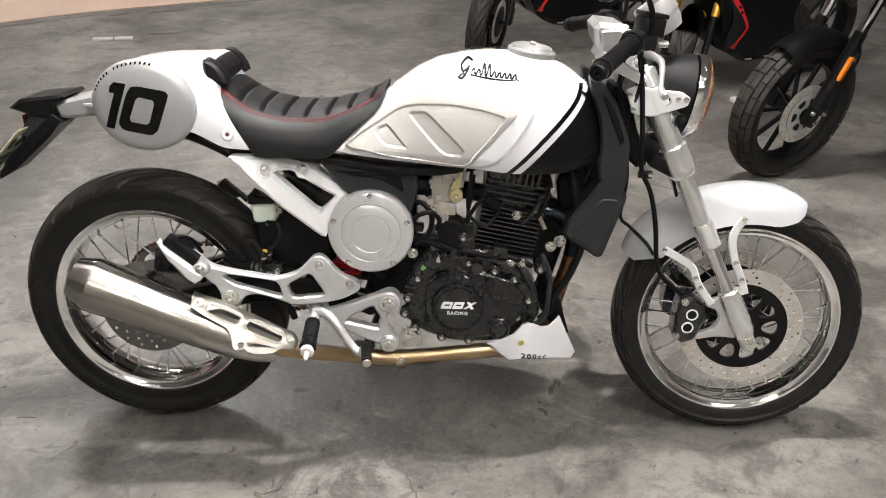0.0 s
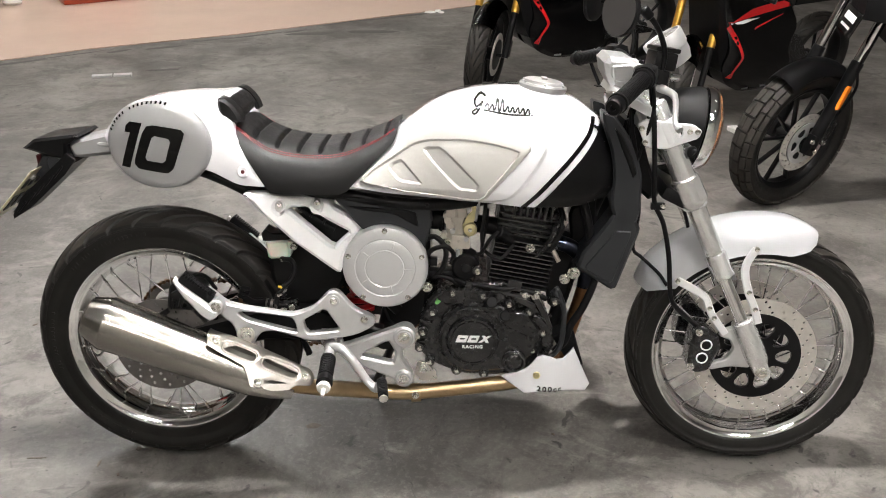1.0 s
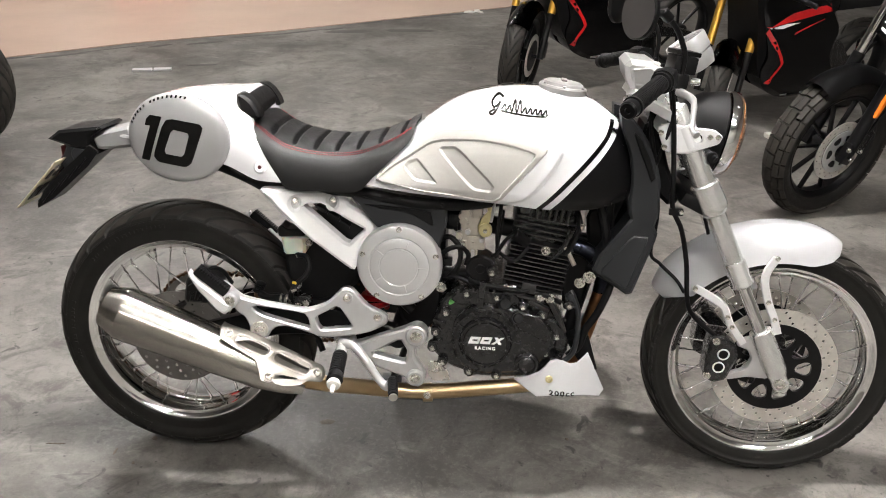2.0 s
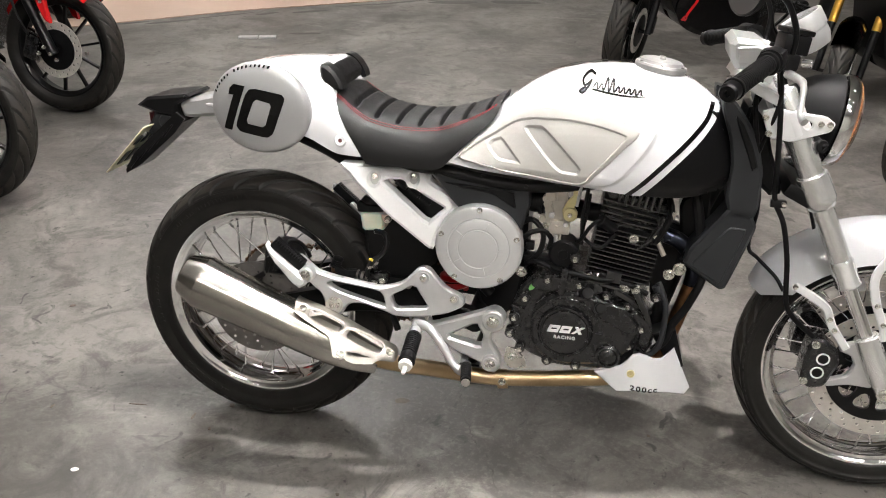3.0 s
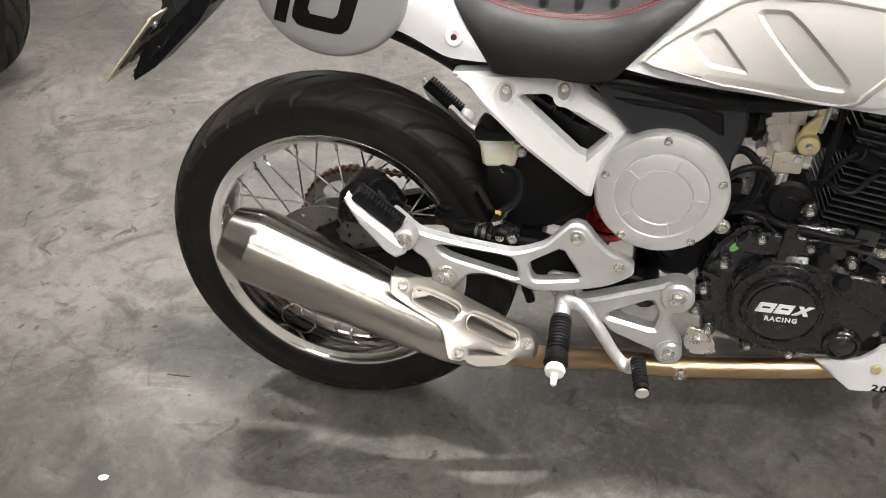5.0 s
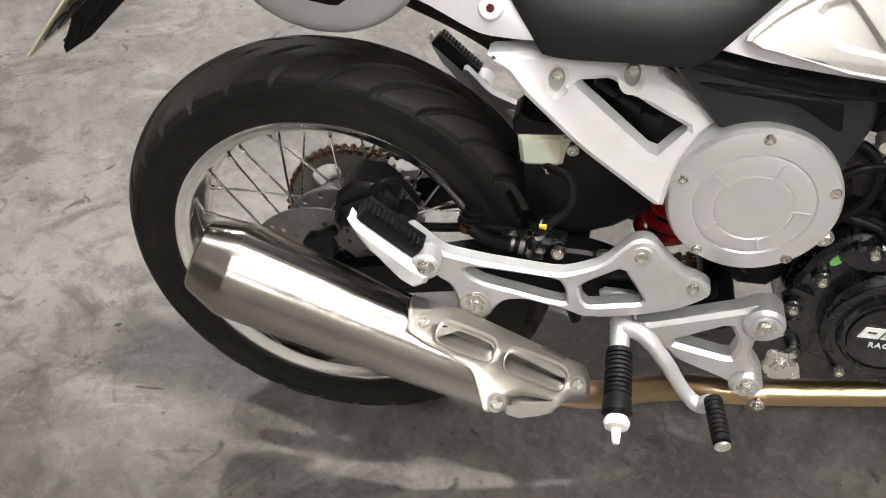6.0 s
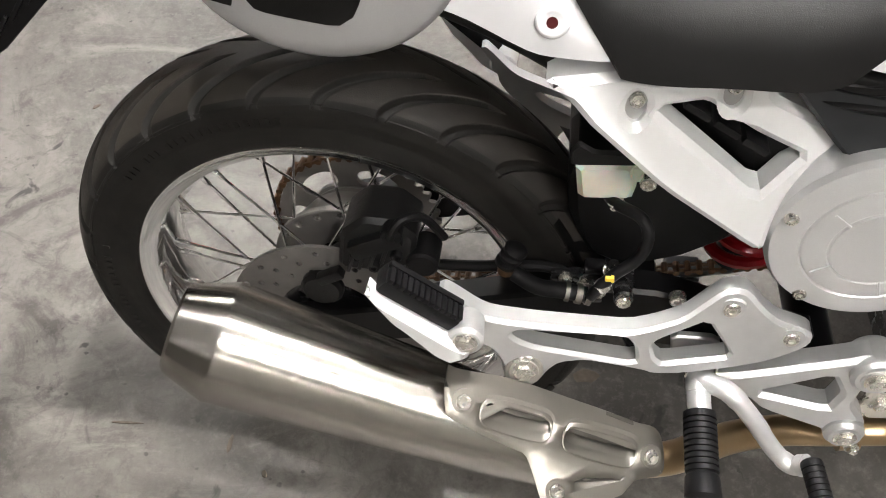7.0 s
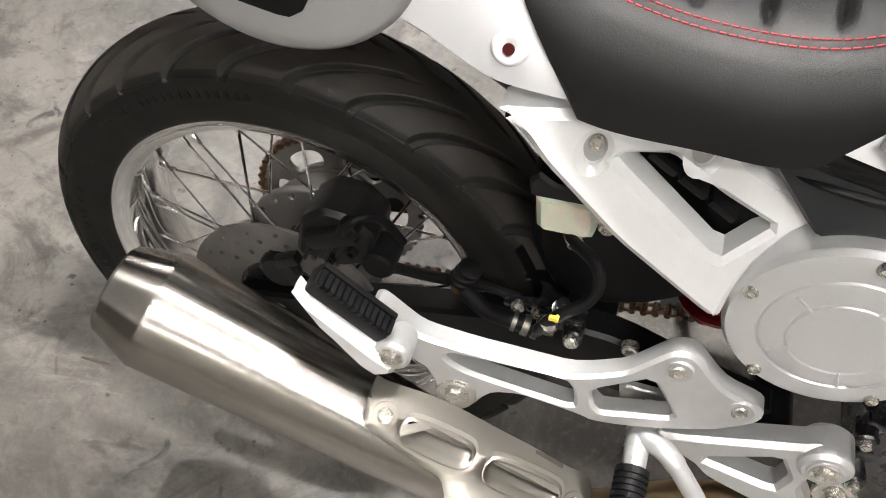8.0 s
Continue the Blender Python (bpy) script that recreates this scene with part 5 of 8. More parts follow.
lathe(bm, [(0, 0.013), (0.006, 0.0155), (0.012, 0.0135), (0.014, 0.006), (0.030, 0.0045), (0.032, 0.003)], frame_to(pb - d * 0.004, pb + d * 0.03), 16)
part("tip", bm, "ceramic", footpeg, "white footpeg tip")
bm = B()
prof = [(0.0, 0.0105), (0.002, 0.0158)]
for i in range(10):
    z = 0.005 + i * 0.0058
    prof += [(z, 0.0162), (z + 0.0036, 0.0162), (z + 0.0041, 0.0138), (z + 0.0055, 0.0138)]
prof += [(0.066, 0.0165), (0.084, 0.0178), (0.088, 0.013)]
lathe(bm, prof, frame_to(pa + d * 0.040, pb), 24)
part("grip_rubber", bm, "rubber_soft", footpeg, "ribbed black rubber sleeve")
bm = B()
pts = []
for k in range(36):
    a = k * 2 * math.pi / 9
    pts.append(Vector((0.404, -0.120 - k * 0.0011, 0.344)) + Vector((0.0155 * math.cos(a), 0, 0.0155 * math.sin(a))))
tube(bm, pts, 0.0016, 6, 2)
part("return_spring", bm, "zinc", footpeg, "zinc return spring")
bm = B()
tube(bm, [(0.400, -0.156, 0.336), (0.428, -0.172, 0.342), (0.455, -0.183, 0.318), (0.486, -0.190, 0.274), (0.506, -0.197, 0.259), (0.518, -0.204, 0.272)], [0.0125, 0.0105, 0.0095, 0.009, 0.010, 0.0115], 16, 7)
pedal = part("brake_pedal", bm, "alu", moto, "cast aluminium rear brake pedal")
p0, p1 = Vector((0.519, -0.203, 0.281)), Vector((0.5285, -0.266, 0.272))
bm = B()
prof = [(0, 0.008), (0.002, 0.0105)]
for i in range(8):
    z = 0.005 + i * 0.0062
    prof += [(z, 0.0112), (z + 0.0040, 0.0112), (z + 0.0044, 0.0098), (z + 0.0060, 0.0098)]
prof += [(0.057, 0.0110), (0.062, 0.0105), (0.063, 0.006)]
lathe(bm, prof, frame_to(p0, p1), 20)
part("pedal_rubber", bm, "rubber_soft", pedal, "ribbed black rubber toe pad")
bm = B()
cyl(bm, p1, p1 + (p1 - p0) * 0.06, 0.0095, bev=0.001)
part("cap", bm, "zinc", pedal)
bm = B()
prism(bm, rounded([(0.592, 0.286), (0.612, 0.284), (0.634, 0.262), (0.640, 0.240), (0.600, 0.236), (0.588, 0.255)], 1, 0.15), -0.116, -0.110, (), 0.001)
tab = part("engine_tab", bm, "zinc", moto, "zinc-plated mounting tab")
screw(tab, (0.608, -0.116, 0.264), 0.008, 0.006, hexa=True)

# ------------------------------------------------------------------ swing arm, hugger, rear brake
for sd in (-1, 1):
    bm = B()
    prism(bm, rounded([(-0.045, 0.288), (-0.045, 0.322), (0.05, 0.345), (0.22, 0.392), (0.30, 0.412), (0.36, 0.410), (0.47, 0.372), (0.52, 0.360), (0.52, 0.315), (0.44, 0.320), (0.28, 0.338), (0.05, 0.290)], 1, 0.12), sd * 0.112, sd * 0.082, (), 0.004)
    part("swing_arm", bm, "frame", moto, "black box-section swing arm")
bm = B()
box(bm, (0.33, 0, 0.375), (0.05, 0.17, 0.05), Matrix(), 0.006)
part("swing_arm_bridge", bm, "frame", moto)
bm = B()
tube(bm, [(0.52, -0.12, 0.338), (0.52, 0.12, 0.338)], 0.022, n=1)
part("swing_arm_pivot", bm, "frame", moto)
bm = B()
pts = []
rings = []
for i in range(17):
    a = radians(2 + i * 1.9)
    rr = 0.322
    row = []
    for k in range(9):
        f = (k - 4) / 4
        r2 = rr - 0.030 * abs(f) ** 3
        row.append(bm.verts.new((r2 * math.cos(a), f * 0.078, 0.305 + r2 * math.sin(a))))
    rings.append(row)
for a, c in zip(rings, rings[1:]):
    for k in range(8):
        bm.faces.new((a[k], a[k + 1], c[k + 1], c[k]))
bmesh.ops.solidify(bm, geom=bm.faces[:], thickness=0.004)
part("hugger", bm, "plastic", moto, "black plastic rear hugger")
bm = B()
prism(bm, rounded([(0.255, 0.520), (0.262, 0.45), (0.29, 0.40), (0.36, 0.40), (0.44, 0.46), (0.44, 0.56), (0.36, 0.63), (0.30, 0.60)], 1), -0.070, 0.07, (), 0.01)
part("air_box", bm, "plastic", moto, "black plastic inner guard")
bm = B()
prism(bm, rounded([(0.49, 0.60), (0.62, 0.66), (0.62, 0.44), (0.60, 0.34), (0.53, 0.34), (0.50, 0.42)], 1), -0.060, 0.06, (), 0.008)
part("frame_casting", bm, "frame", moto, "black frame casting behind the engine")
# added black sheet: keeps the gap round the spring dark
bm = B()
prism(bm, rounded([(0.27, 0.40), (0.30, 0.60), (0.52, 0.60), (0.54, 0.36), (0.40, 0.345)], 1, 0.1), 0.055, 0.065, (), 0.002)
part("far_guard", bm, "frame", moto, "added black sheet that hides the floor behind the spring")
# added filler: blacks out the see-through gap under the tank
bm = B()
prism(bm, rounded([(0.60, 0.668), (0.86, 0.668), (0.86, 0.640), (0.60, 0.636)], 1, 0.1), -0.025, 0.025, (), 0.006)
part("backbone_plate", bm, "frame", moto, "added black filler plate under the tank")
# plate added to darken the opening between engine and front wheel
bm = B()
prism(bm, rounded([(0.93, 0.62), (0.995, 0.66), (0.995, 0.50), (0.975, 0.47), (0.945, 0.50)], 1, 0.1), -0.018, 0.018, (), 0.006)
part("front_plate", bm, "frame", moto, "added black filler plate in the gap ahead of the engine")
# dark plate added for the downtube and hose mass between cylinder and header
bm = B()
prism(bm, rounded([(0.885, 0.58), (0.945, 0.56), (0.957, 0.46), (0.930, 0.36), (0.89, 0.39)], 1, 0.1), -0.012, 0.012, (), 0.004)
part("engine_mount", bm, "frame", moto, "added black plate standing for the dark downtube and hoses")
# caliper at the rear disc
bm = B()
prism(bm, rounded([(0.028, 0.400), (0.036, 0.452), (0.060, 0.474), (0.092, 0.472), (0.114, 0.452), (0.108, 0.412), (0.080, 0.396)], 1, 0.12), -0.102, -0.050, (), 0.005)
calr = part("rear_caliper", bm, "caliper_black", moto, "black rear brake caliper")
bm = B()
box(bm, (0, 0, 0), (0.056, 0.014, 0.020), pose(0.072, -0.106, 0.446, 0, -28, 0), 0.003)
part("bridge", bm, "caliper_black", calr)
bm = B()
cyl(bm, (0.006, -0.104, 0.362), (0.006, -0.060, 0.362), 0.0235, bev=0.004, seg=24)
part("slider_boss", bm, "caliper_black", calr)
bm = B()
prism(bm, rounded([(-0.010, 0.345), (-0.006, 0.385), (0.036, 0.418), (0.060, 0.400), (0.030, 0.352), (0.010, 0.335)], 1, 0.12), -0.090, -0.072, (), 0.003)
part("carrier", bm, "caliper_black", calr)
bm = B()
cyl(bm, (0.118, -0.108, 0.418), (0.118, -0.070, 0.418), 0.017, bev=0.003)
cyl(bm, (0.090, -0.113, 0.462), (0.090, -0.095, 0.462), 0.011, bev=0.002)
part("pin_boot", bm, "rubber_soft", calr)
for k in range(4):
    bm = B()
    box(bm, (0, 0, 0), (0.004, 0.010, 0.036), pose(0.046 + k * 0.012, -0.104, 0.420 + k * 0.005, 0, 18, 0), 0.001)
    part("caliper_rib", bm, "caliper_black", calr)
bm = B()
tube(bm, [(0.090, -0.112, 0.462), (0.094, -0.118, 0.478), (0.104, -0.112, 0.488), (0.122, -0.098, 0.478), (0.140, -0.09, 0.445)], 0.0045, 8)
part("caliper_hose", bm, "rubber_soft", calr)
bm = B()
box(bm, (0, 0, 0), (0.030, 0.012, 0.012), pose(0.020, -0.106, 0.392, 0, -30, 0), 0.002)
part("pad_pin", bm, "caliper_black", calr)
for u, w in ((0.050, 0.424), (0.092, 0.428), (0.068, 0.410)):
    screw(calr, (u, -0.1025, w), 0.0065, 0.006, material="satin_black")
bm = B()
cyl(bm, (0.0, -0.125, 0.305), (0.0, -0.085, 0.305), 0.017, bev=0.003)
part("axle_nut", bm, "zinc", moto, "zinc axle nut")
# rear brake fluid reservoir, hose and master cylinder
bm = B()
prism(bm, rounded([(0.266, 0.524), (0.260, 0.566), (0.311, 0.569), (0.316, 0.545), (0.313, 0.527)], 1, 0.12), -0.108, -0.070, (), 0.005)
res = part("fluid_reservoir", bm, "milky", moto, "milky plastic brake fluid reservoir with a black lid")
bm = B()
prism(bm, rounded([(0.257, 0.566), (0.254, 0.584), (0.262, 0.594), (0.276, 0.585), (0.312, 0.585), (0.316, 0.570)], 1, 0.10), -0.111, -0.067, (), 0.003)
part("lid", bm, "plastic", res, "black plastic lid")
screw(res, (0.324, -0.112, 0.556), 0.0075, 0.006)
bm = B()
box(bm, (0.318, -0.100, 0.556), (0.022, 0.012, 0.016), Matrix(), 0.004)
part("ear", bm, "milky", res)
bm = B()
tube(bm, [(0.294, -0.100, 0.524), (0.300, -0.112, 0.527), (0.322, -0.132, 0.530), (0.329, -0.140, 0.512), (0.322, -0.145, 0.492), (0.303, -0.150, 0.474), (0.290, -0.150, 0.452), (0.286, -0.140, 0.430)], 0.0056, 12)
hose = part("brake_hose", bm, "rubber_soft", moto, "black rubber fluid hose")
for p in ((0.299, -0.110, 0.529), (0.294, -0.150, 0.462)):
    bm = B()
    lathe(bm, [(0, 0.0075), (0.006, 0.0075)], frame_to(p, Vector(p) + Vector((0.004, 0, -0.01))), 12)
    part("hose_clip", bm, "zinc", hose)
bm = B()
box(bm, (0.299, -0.160, 0.480), (0.008, 0.004, 0.0045), Matrix(), 0.001)
box(bm, (0.302, -0.157, 0.477), (0.003, 0.008, 0.003), Matrix(), 0.001)
part("tag", bm, "yellow", hose, "small yellow tag")
bm = B()
box(bm, (0.290, -0.105, 0.415), (0.022, 0.022, 0.045), Matrix(), 0.004)
box(bm, (0.270, -0.107, 0.424), (0.045, 0.012, 0.012), Matrix(), 0.003)
cyl(bm, (0.310, -0.105, 0.40), (0.315, -0.105, 0.35), 0.007)
mc = part("rear_master_cylinder", bm, "engine", moto, "rear brake master cylinder")
for p in ((0.282, -0.116, 0.424), (0.296, -0.117, 0.412), (0.262, -0.113, 0.424)):
    screw(mc, p, 0.005, 0.006, hexa=True)
bm = B()
tube(bm, [(0.270, -0.107, 0.424), (0.235, -0.10, 0.425), (0.17, -0.098, 0.415), (0.12, -0.095, 0.41)], 0.0058, 10)
part("brake_line", bm, "rubber_soft", moto, "black brake line")
bm = B()
tube(bm, [(0.318, -0.106, 0.352), (0.332, -0.112, 0.338), (0.344, -0.114, 0.312), (0.348, -0.114, 0.300)], [0.004, 0.005, 0.0075, 0.0075], 10)
part("brake_switch", bm, "rubber_soft", moto, "black rubber-booted brake switch")
bm = B()
tube(bm, [(0.286, -0.138, 0.430), (0.262, -0.138, 0.434), (0.236, -0.132, 0.430), (0.212, -0.122, 0.436)], 0.0082, 12)
thick = part("fluid_line", bm, "rubber_soft", moto, "thick black rubber fluid line")
for p, q in (((0.272, -0.138, 0.432), (0.278, -0.138, 0.431)), ((0.282, -0.138, 0.431), (0.287, -0.138, 0.430)), ((0.262, -0.138, 0.434), (0.266, -0.138, 0.4335))):
    bm = B()
    lathe(bm, [(0, 0.0102), ((Vector(q) - Vector(p)).length, 0.0102)], frame_to(p, q), 16)
    part("clip", bm, "steel_dark", thick)
bm = B()
for k in range(3):
    lathe(bm, [(-0.004, 0.0085), (-0.002, 0.0118), (0.002, 0.0118), (0.004, 0.0085)], pose(0.204 + 0.004 * k, -0.110, 0.438 + 0.0085 * k, 0, 18, 0), 18)
union = part("hose_union", bm, "rubber_soft", thick, "ribbed black hose union")
bm = B()
cyl(bm, (0.203, -0.110, 0.422), (0.204, -0.110, 0.436), 0.0085, seg=14, bev=0.002)
part("fitting", bm, "rust", union, "rusty fitting")
bm = B()
cyl(bm, (0.300, -0.128, 0.448), (0.304, -0.136, 0.474), 0.0065, seg=14, bev=0.001)
cyl(bm, (0.318, -0.118, 0.420), (0.318, -0.136, 0.424), 0.0095, seg=18, bev=0.002)
box(bm, (0.305, -0.112, 0.424), (0.046, 0.018, 0.020), Matrix(), 0.004)
part("cylinder_head", bm, "engine", mc)
screw(mc, (0.318, -0.136, 0.424), 0.0075, 0.005)
screw(mc, (0.302, -0.136, 0.466), 0.0055, 0.007, hexa=True, axis=(0.1, -0.6, 0.8))

# ------------------------------------------------------------------ engine
bm = B()
prism(bm, rounded([(0.596, 0.372), (0.618, 0.430), (0.650, 0.462), (0.72, 0.470), (0.782, 0.470), (0.846, 0.442), (0.884, 0.388), (0.905, 0.325), (0.876, 0.270), (0.788, 0.246), (0.70, 0.246), (0.640, 0.268), (0.600, 0.300)], 1, 0.12), -0.098, 0.095, (), 0.006)
engine = part("engine", bm, "engine", moto, "black air-cooled single-cylinder engine")
CL = (0.717, 0.3425)
bm = B()
prism(bm, rounded([(0.641, 0.340), (0.647, 0.388), (0.672, 0.414), (0.705, 0.429), (0.752, 0.430), (0.793, 0.419), (0.858, 0.388), (0.870, 0.351), (0.855, 0.310), (0.825, 0.278), (0.799, 0.269), (0.716, 0.259), (0.672, 0.272), (0.648, 0.301)], 2, 0.2), -0.120, -0.095, (), 0.007)
case = part("clutch_cover", bm, "engine", engine, "black clutch cover")
bm = B()
mm = frame_to((CL[0], -0.118, CL[1]), (CL[0], -0.2, CL[1]))
lathe(bm, [(0, 0.0600), (0.008, 0.0580), (0.012, 0.0545), (0.012, 0.0525), (0.009, 0.0515), (0.009, 0.0490), (0.0125, 0.0475), (0.0135, 0.040), (0.0142, 0.002)], mm, 64)
badge = part("clutch_cap", bm, "engine", engine, "round black cap with a white logo", sharp=28)
# brand logo as plain slanted shapes
for k, (u0, u1) in enumerate(((-0.036, -0.013), (-0.010, 0.012), (0.015, 0.038))):
    bm = B()
    q = [(CL[0] + u0 - 0.002, CL[1] + 0.000), (CL[0] + u1 - 0.002, CL[1] + 0.000), (CL[0] + u1 + 0.004, CL[1] + 0.016), (CL[0] + u0 + 0.004, CL[1] + 0.016)]
    hole_ = [(CL[0] + u0 + 0.006, CL[1] + 0.006), (CL[0] + u1 - 0.005, CL[1] + 0.006), (CL[0] + u1 - 0.003, CL[1] + 0.0105), (CL[0] + u0 + 0.008, CL[1] + 0.0105)]
    if k == 2:
        prism(bm, [(q[0][0], q[0][1]), (q[0][0] + 0.007, q[0][1]), (q[2][0], q[2][1]), (q[2][0] - 0.007, q[2][1])], -0.1336, -0.131)
        prism(bm, [(q[1][0], q[1][1]), (q[1][0] - 0.007, q[1][1]), (q[3][0] + 0.002, q[3][1]), (q[3][0] + 0.009, q[3][1])], -0.1338, -0.131)
    else:
        prism(bm, q, -0.1336, -0.131, [hole_])
    part("logo_shape", bm, "decal_white", badge, "white slanted logo shape")


def lettering(text, size, at, parent, material, name="lettering", label=""):
    """Flat letters on the near side, reading towards +u."""
    cu = bpy.data.curves.new("text", "FONT")
    cu.body, cu.size, cu.align_x, cu.extrude = text, size, "CENTER", 0.0004
    cu.space_character = 1.25
    cu.offset = size * 0.03
    tmp = new("text", cu)
    bpy.context.view_layer.update()
    me = bpy.data.meshes.new_from_object(tmp)
    bpy.data.objects.remove(tmp)
    me.name = name
    me.materials.clear()
    me.materials.append(M[material])
    ob = new(name, me)
    ob.parent = parent
    ob.matrix_basis = at
    if label:
        ob["label"] = label
    return ob


lettering("RACING", 0.0105, Matrix.Translation((CL[0], -0.1332, CL[1] - 0.014)) @ Matrix.Rotation(radians(90), 4, "X"), badge, "decal_white", label="small white word RACING")
bm = B()
mm = frame_to((0.811, -0.116, 0.293), (0.811, -0.2, 0.293))
lathe(bm, [(0, 0.0285), (0.010, 0.0265), (0.013, 0.0225), (0.013, 0.0205), (0.010, 0.0195), (0.012, 0.0170), (0.0145, 0.012), (0.0152, 0.001)], mm, 40)
part("oil_filter_cap", bm, "engine", engine, "round black oil filter cap", sharp=28)
bm = B()
prism(bm, [(0.780, 0.343), (0.796, 0.350), (0.797, 0.339)], -0.1232, -0.121, [inset([(0.780, 0.343), (0.796, 0.350), (0.797, 0.339)], 0.003)])
part("arrow_mark", bm, "plastic_grey", engine)
bm = B()
prism(bm, rounded([(0.775, 0.398), (0.790, 0.378), (0.852, 0.348), (0.864, 0.372), (0.838, 0.410), (0.800, 0.416)], 1, 0.12), -0.127, -0.115, (), 0.003)
part("water_jacket_lid", bm, "engine", engine, "black raised lid")
bm = B()
cyl(bm, (0.752, -0.118, 0.432), (0.758, -0.135, 0.440), 0.013, bev=0.002)
cyl(bm, (0.785, -0.125, 0.404), (0.788, -0.140, 0.410), 0.012, bev=0.003)
part("oil_plug", bm, "plastic", engine, "black oil filler plug")
for k in range(5):
    a = radians(35 + k * 28)
    bm = B()
    mm = Matrix.Translation((CL[0], 0, CL[1])) @ Matrix.Rotation(-a, 4, "Y")
    box(bm, (0.066, -0.117, 0), (0.022, 0.012, 0.004), mm, 0.001)
    part("case_rib", bm, "engine", case)
for u, w in ((0.672, 0.451), (0.739, 0.445), (0.797, 0.426), (0.841, 0.407), (0.627, 0.404), (0.605, 0.356), (0.621, 0.283), (0.598, 0.318), (0.875, 0.358), (0.853, 0.316), (0.682, 0.262), (0.744, 0.256), (0.898, 0.433), (0.726, 0.503)):
    bm = B()
    cyl(bm, (u, -0.112, w), (u, -0.085, w), 0.0115, bev=0.002, seg=18)
    part("bolt_lug", bm, "engine", engine)
    screw(engine, (u, -0.1115, w), 0.0062, 0.006)
for u, w in ((0.615, 0.462), (0.833, 0.447), (0.857, 0.445), (0.918, 0.485)):
    screw(engine, (u, -0.104, w), 0.0085, 0.008, hexa=True)
for k in range(6):
    bm = B()
    box(bm, (0, 0, 0), (0.005, 0.012, 0.030), pose(0.652 + k * 0.016, -0.1065, 0.446 + 0.002 * k, 0, 10, 0), 0.0015)
    part("case_web", bm, "engine", engine)
for k, (u, w, a) in enumerate(((0.612, 0.378, 20), (0.606, 0.330, -10), (0.880, 0.390, -30), (0.888, 0.300, 40))):
    bm = B()
    box(bm, (0, 0, 0), (0.030, 0.012, 0.006), pose(u, -0.101, w, 0, a, 0), 0.0015)
    part("case_web", bm, "engine", engine)
# raised arc and webs on the clutch cover
bm = B()
prism(bm, rounded(band([(CL[0] + 0.072 * math.cos(radians(a)), CL[1] + 0.072 * math.sin(radians(a))) for a in range(20, 175, 15)], 0.006), 1, 0.1), -0.1225, -0.115, (), 0.001)
part("case_arc", bm, "engine", case)
bm = B()
prism(bm, rounded([(0.846, 0.392), (0.866, 0.398), (0.892, 0.372), (0.898, 0.338), (0.884, 0.318), (0.870, 0.330), (0.874, 0.360)], 1, 0.15), -0.112, -0.09, (), 0.003)
part("pump_cover", bm, "engine", engine, "black pump cover")
bm = B()
tube(bm, [(0.782, -0.098, 0.470), (0.812, -0.104, 0.462), (0.848, -0.104, 0.452), (0.880, -0.10, 0.436)], 0.006, 10)
part("breather_pipe", bm, "rubber_soft", engine, "black breather pipe")
bm = B()
prism(bm, circle2(0.640, 0.428, 0.010, 20, 0.0055, 0.9), -0.1002, -0.0975)
part("sticker", bm, "green", engine, "small green oval sticker")
bm = B()
prism(bm, rounded([(0.632, 0.440), (0.66, 0.462), (0.74, 0.462), (0.79, 0.455), (0.79, 0.425), (0.72, 0.430), (0.66, 0.42)], 1), -0.112, -0.09, (), 0.004)
box(bm, (0, 0, 0), (0.014, 0.02, 0.06), pose(0.705, -0.108, 0.452, 0, 6, 0), 0.003)
part("crankcase_lid", bm, "engine", engine)
bm = B()
cyl(bm, (0.700, -0.095, 0.505), (0.700, -0.035, 0.505), 0.0315, bev=0.005, seg=32)
cyl(bm, (0.700, -0.098, 0.505), (0.700, -0.09, 0.505), 0.011, bev=0.002)
part("starter_motor", bm, "plastic", engine, "round black starter housing")
# cylinder and head, tilted forward, with fins
CT = Matrix.Translation((0.815, 0, 0.452)) @ Matrix.Rotation(radians(10), 4, "Y")
bm = B()
box(bm, (0, 0, 0.06), (0.095, 0.10, 0.15), CT, 0.004)
part("cylinder_core", bm, "engine", engine, "black cylinder core")
for k in range(11):
    bm = B()
    z = 0.006 + k * 0.0102
    box(bm, (0.0, 0.0, z), (0.135 if k < 9 else 0.14, 0.160, 0.0030), CT, 0.0012)
    part("cooling_fin", bm, "fin", engine)
bm = B()
box(bm, (0.0, 0, 0.150), (0.128, 0.120, 0.060), CT, 0.008)
box(bm, (0.0, 0, 0.196), (0.118, 0.105, 0.036), CT, 0.010)
part("cylinder_head", bm, "engine", engine, "black cylinder head")
for k in range(4):
    bm = B()
    box(bm, (0.0, 0, 0.126 + k * 0.013), (0.142, 0.146, 0.0034), CT, 0.0012)
    part("cooling_fin", bm, "fin", engine)
for k in range(7):
    bm = B()
    box(bm, (-0.040 + k * 0.0135, -0.062, 0.188), (0.0048, 0.034, 0.046), CT, 0.0015)
    part("head_rib", bm, "fin", engine)
screw(engine, CT @ Vector((0.048, -0.060, 0.212)), 0.008, 0.012, hexa=True, axis=(0, -0.3, 1))
screw(engine, (0.842, -0.080, 0.548), 0.0075, 0.008, hexa=True)
bm = B()
cyl(bm, (0.800, -0.078, 0.565), (0.770, -0.098, 0.590), 0.012, bev=0.002)
tube(bm, [(0.770, -0.098, 0.590), (0.752, -0.102, 0.575), (0.735, -0.100, 0.545), (0.725, -0.09, 0.535)], 0.0042, 8)
part("spark_plug_cap", bm, "rubber_soft", engine, "black plug cap and lead")
bm = B()
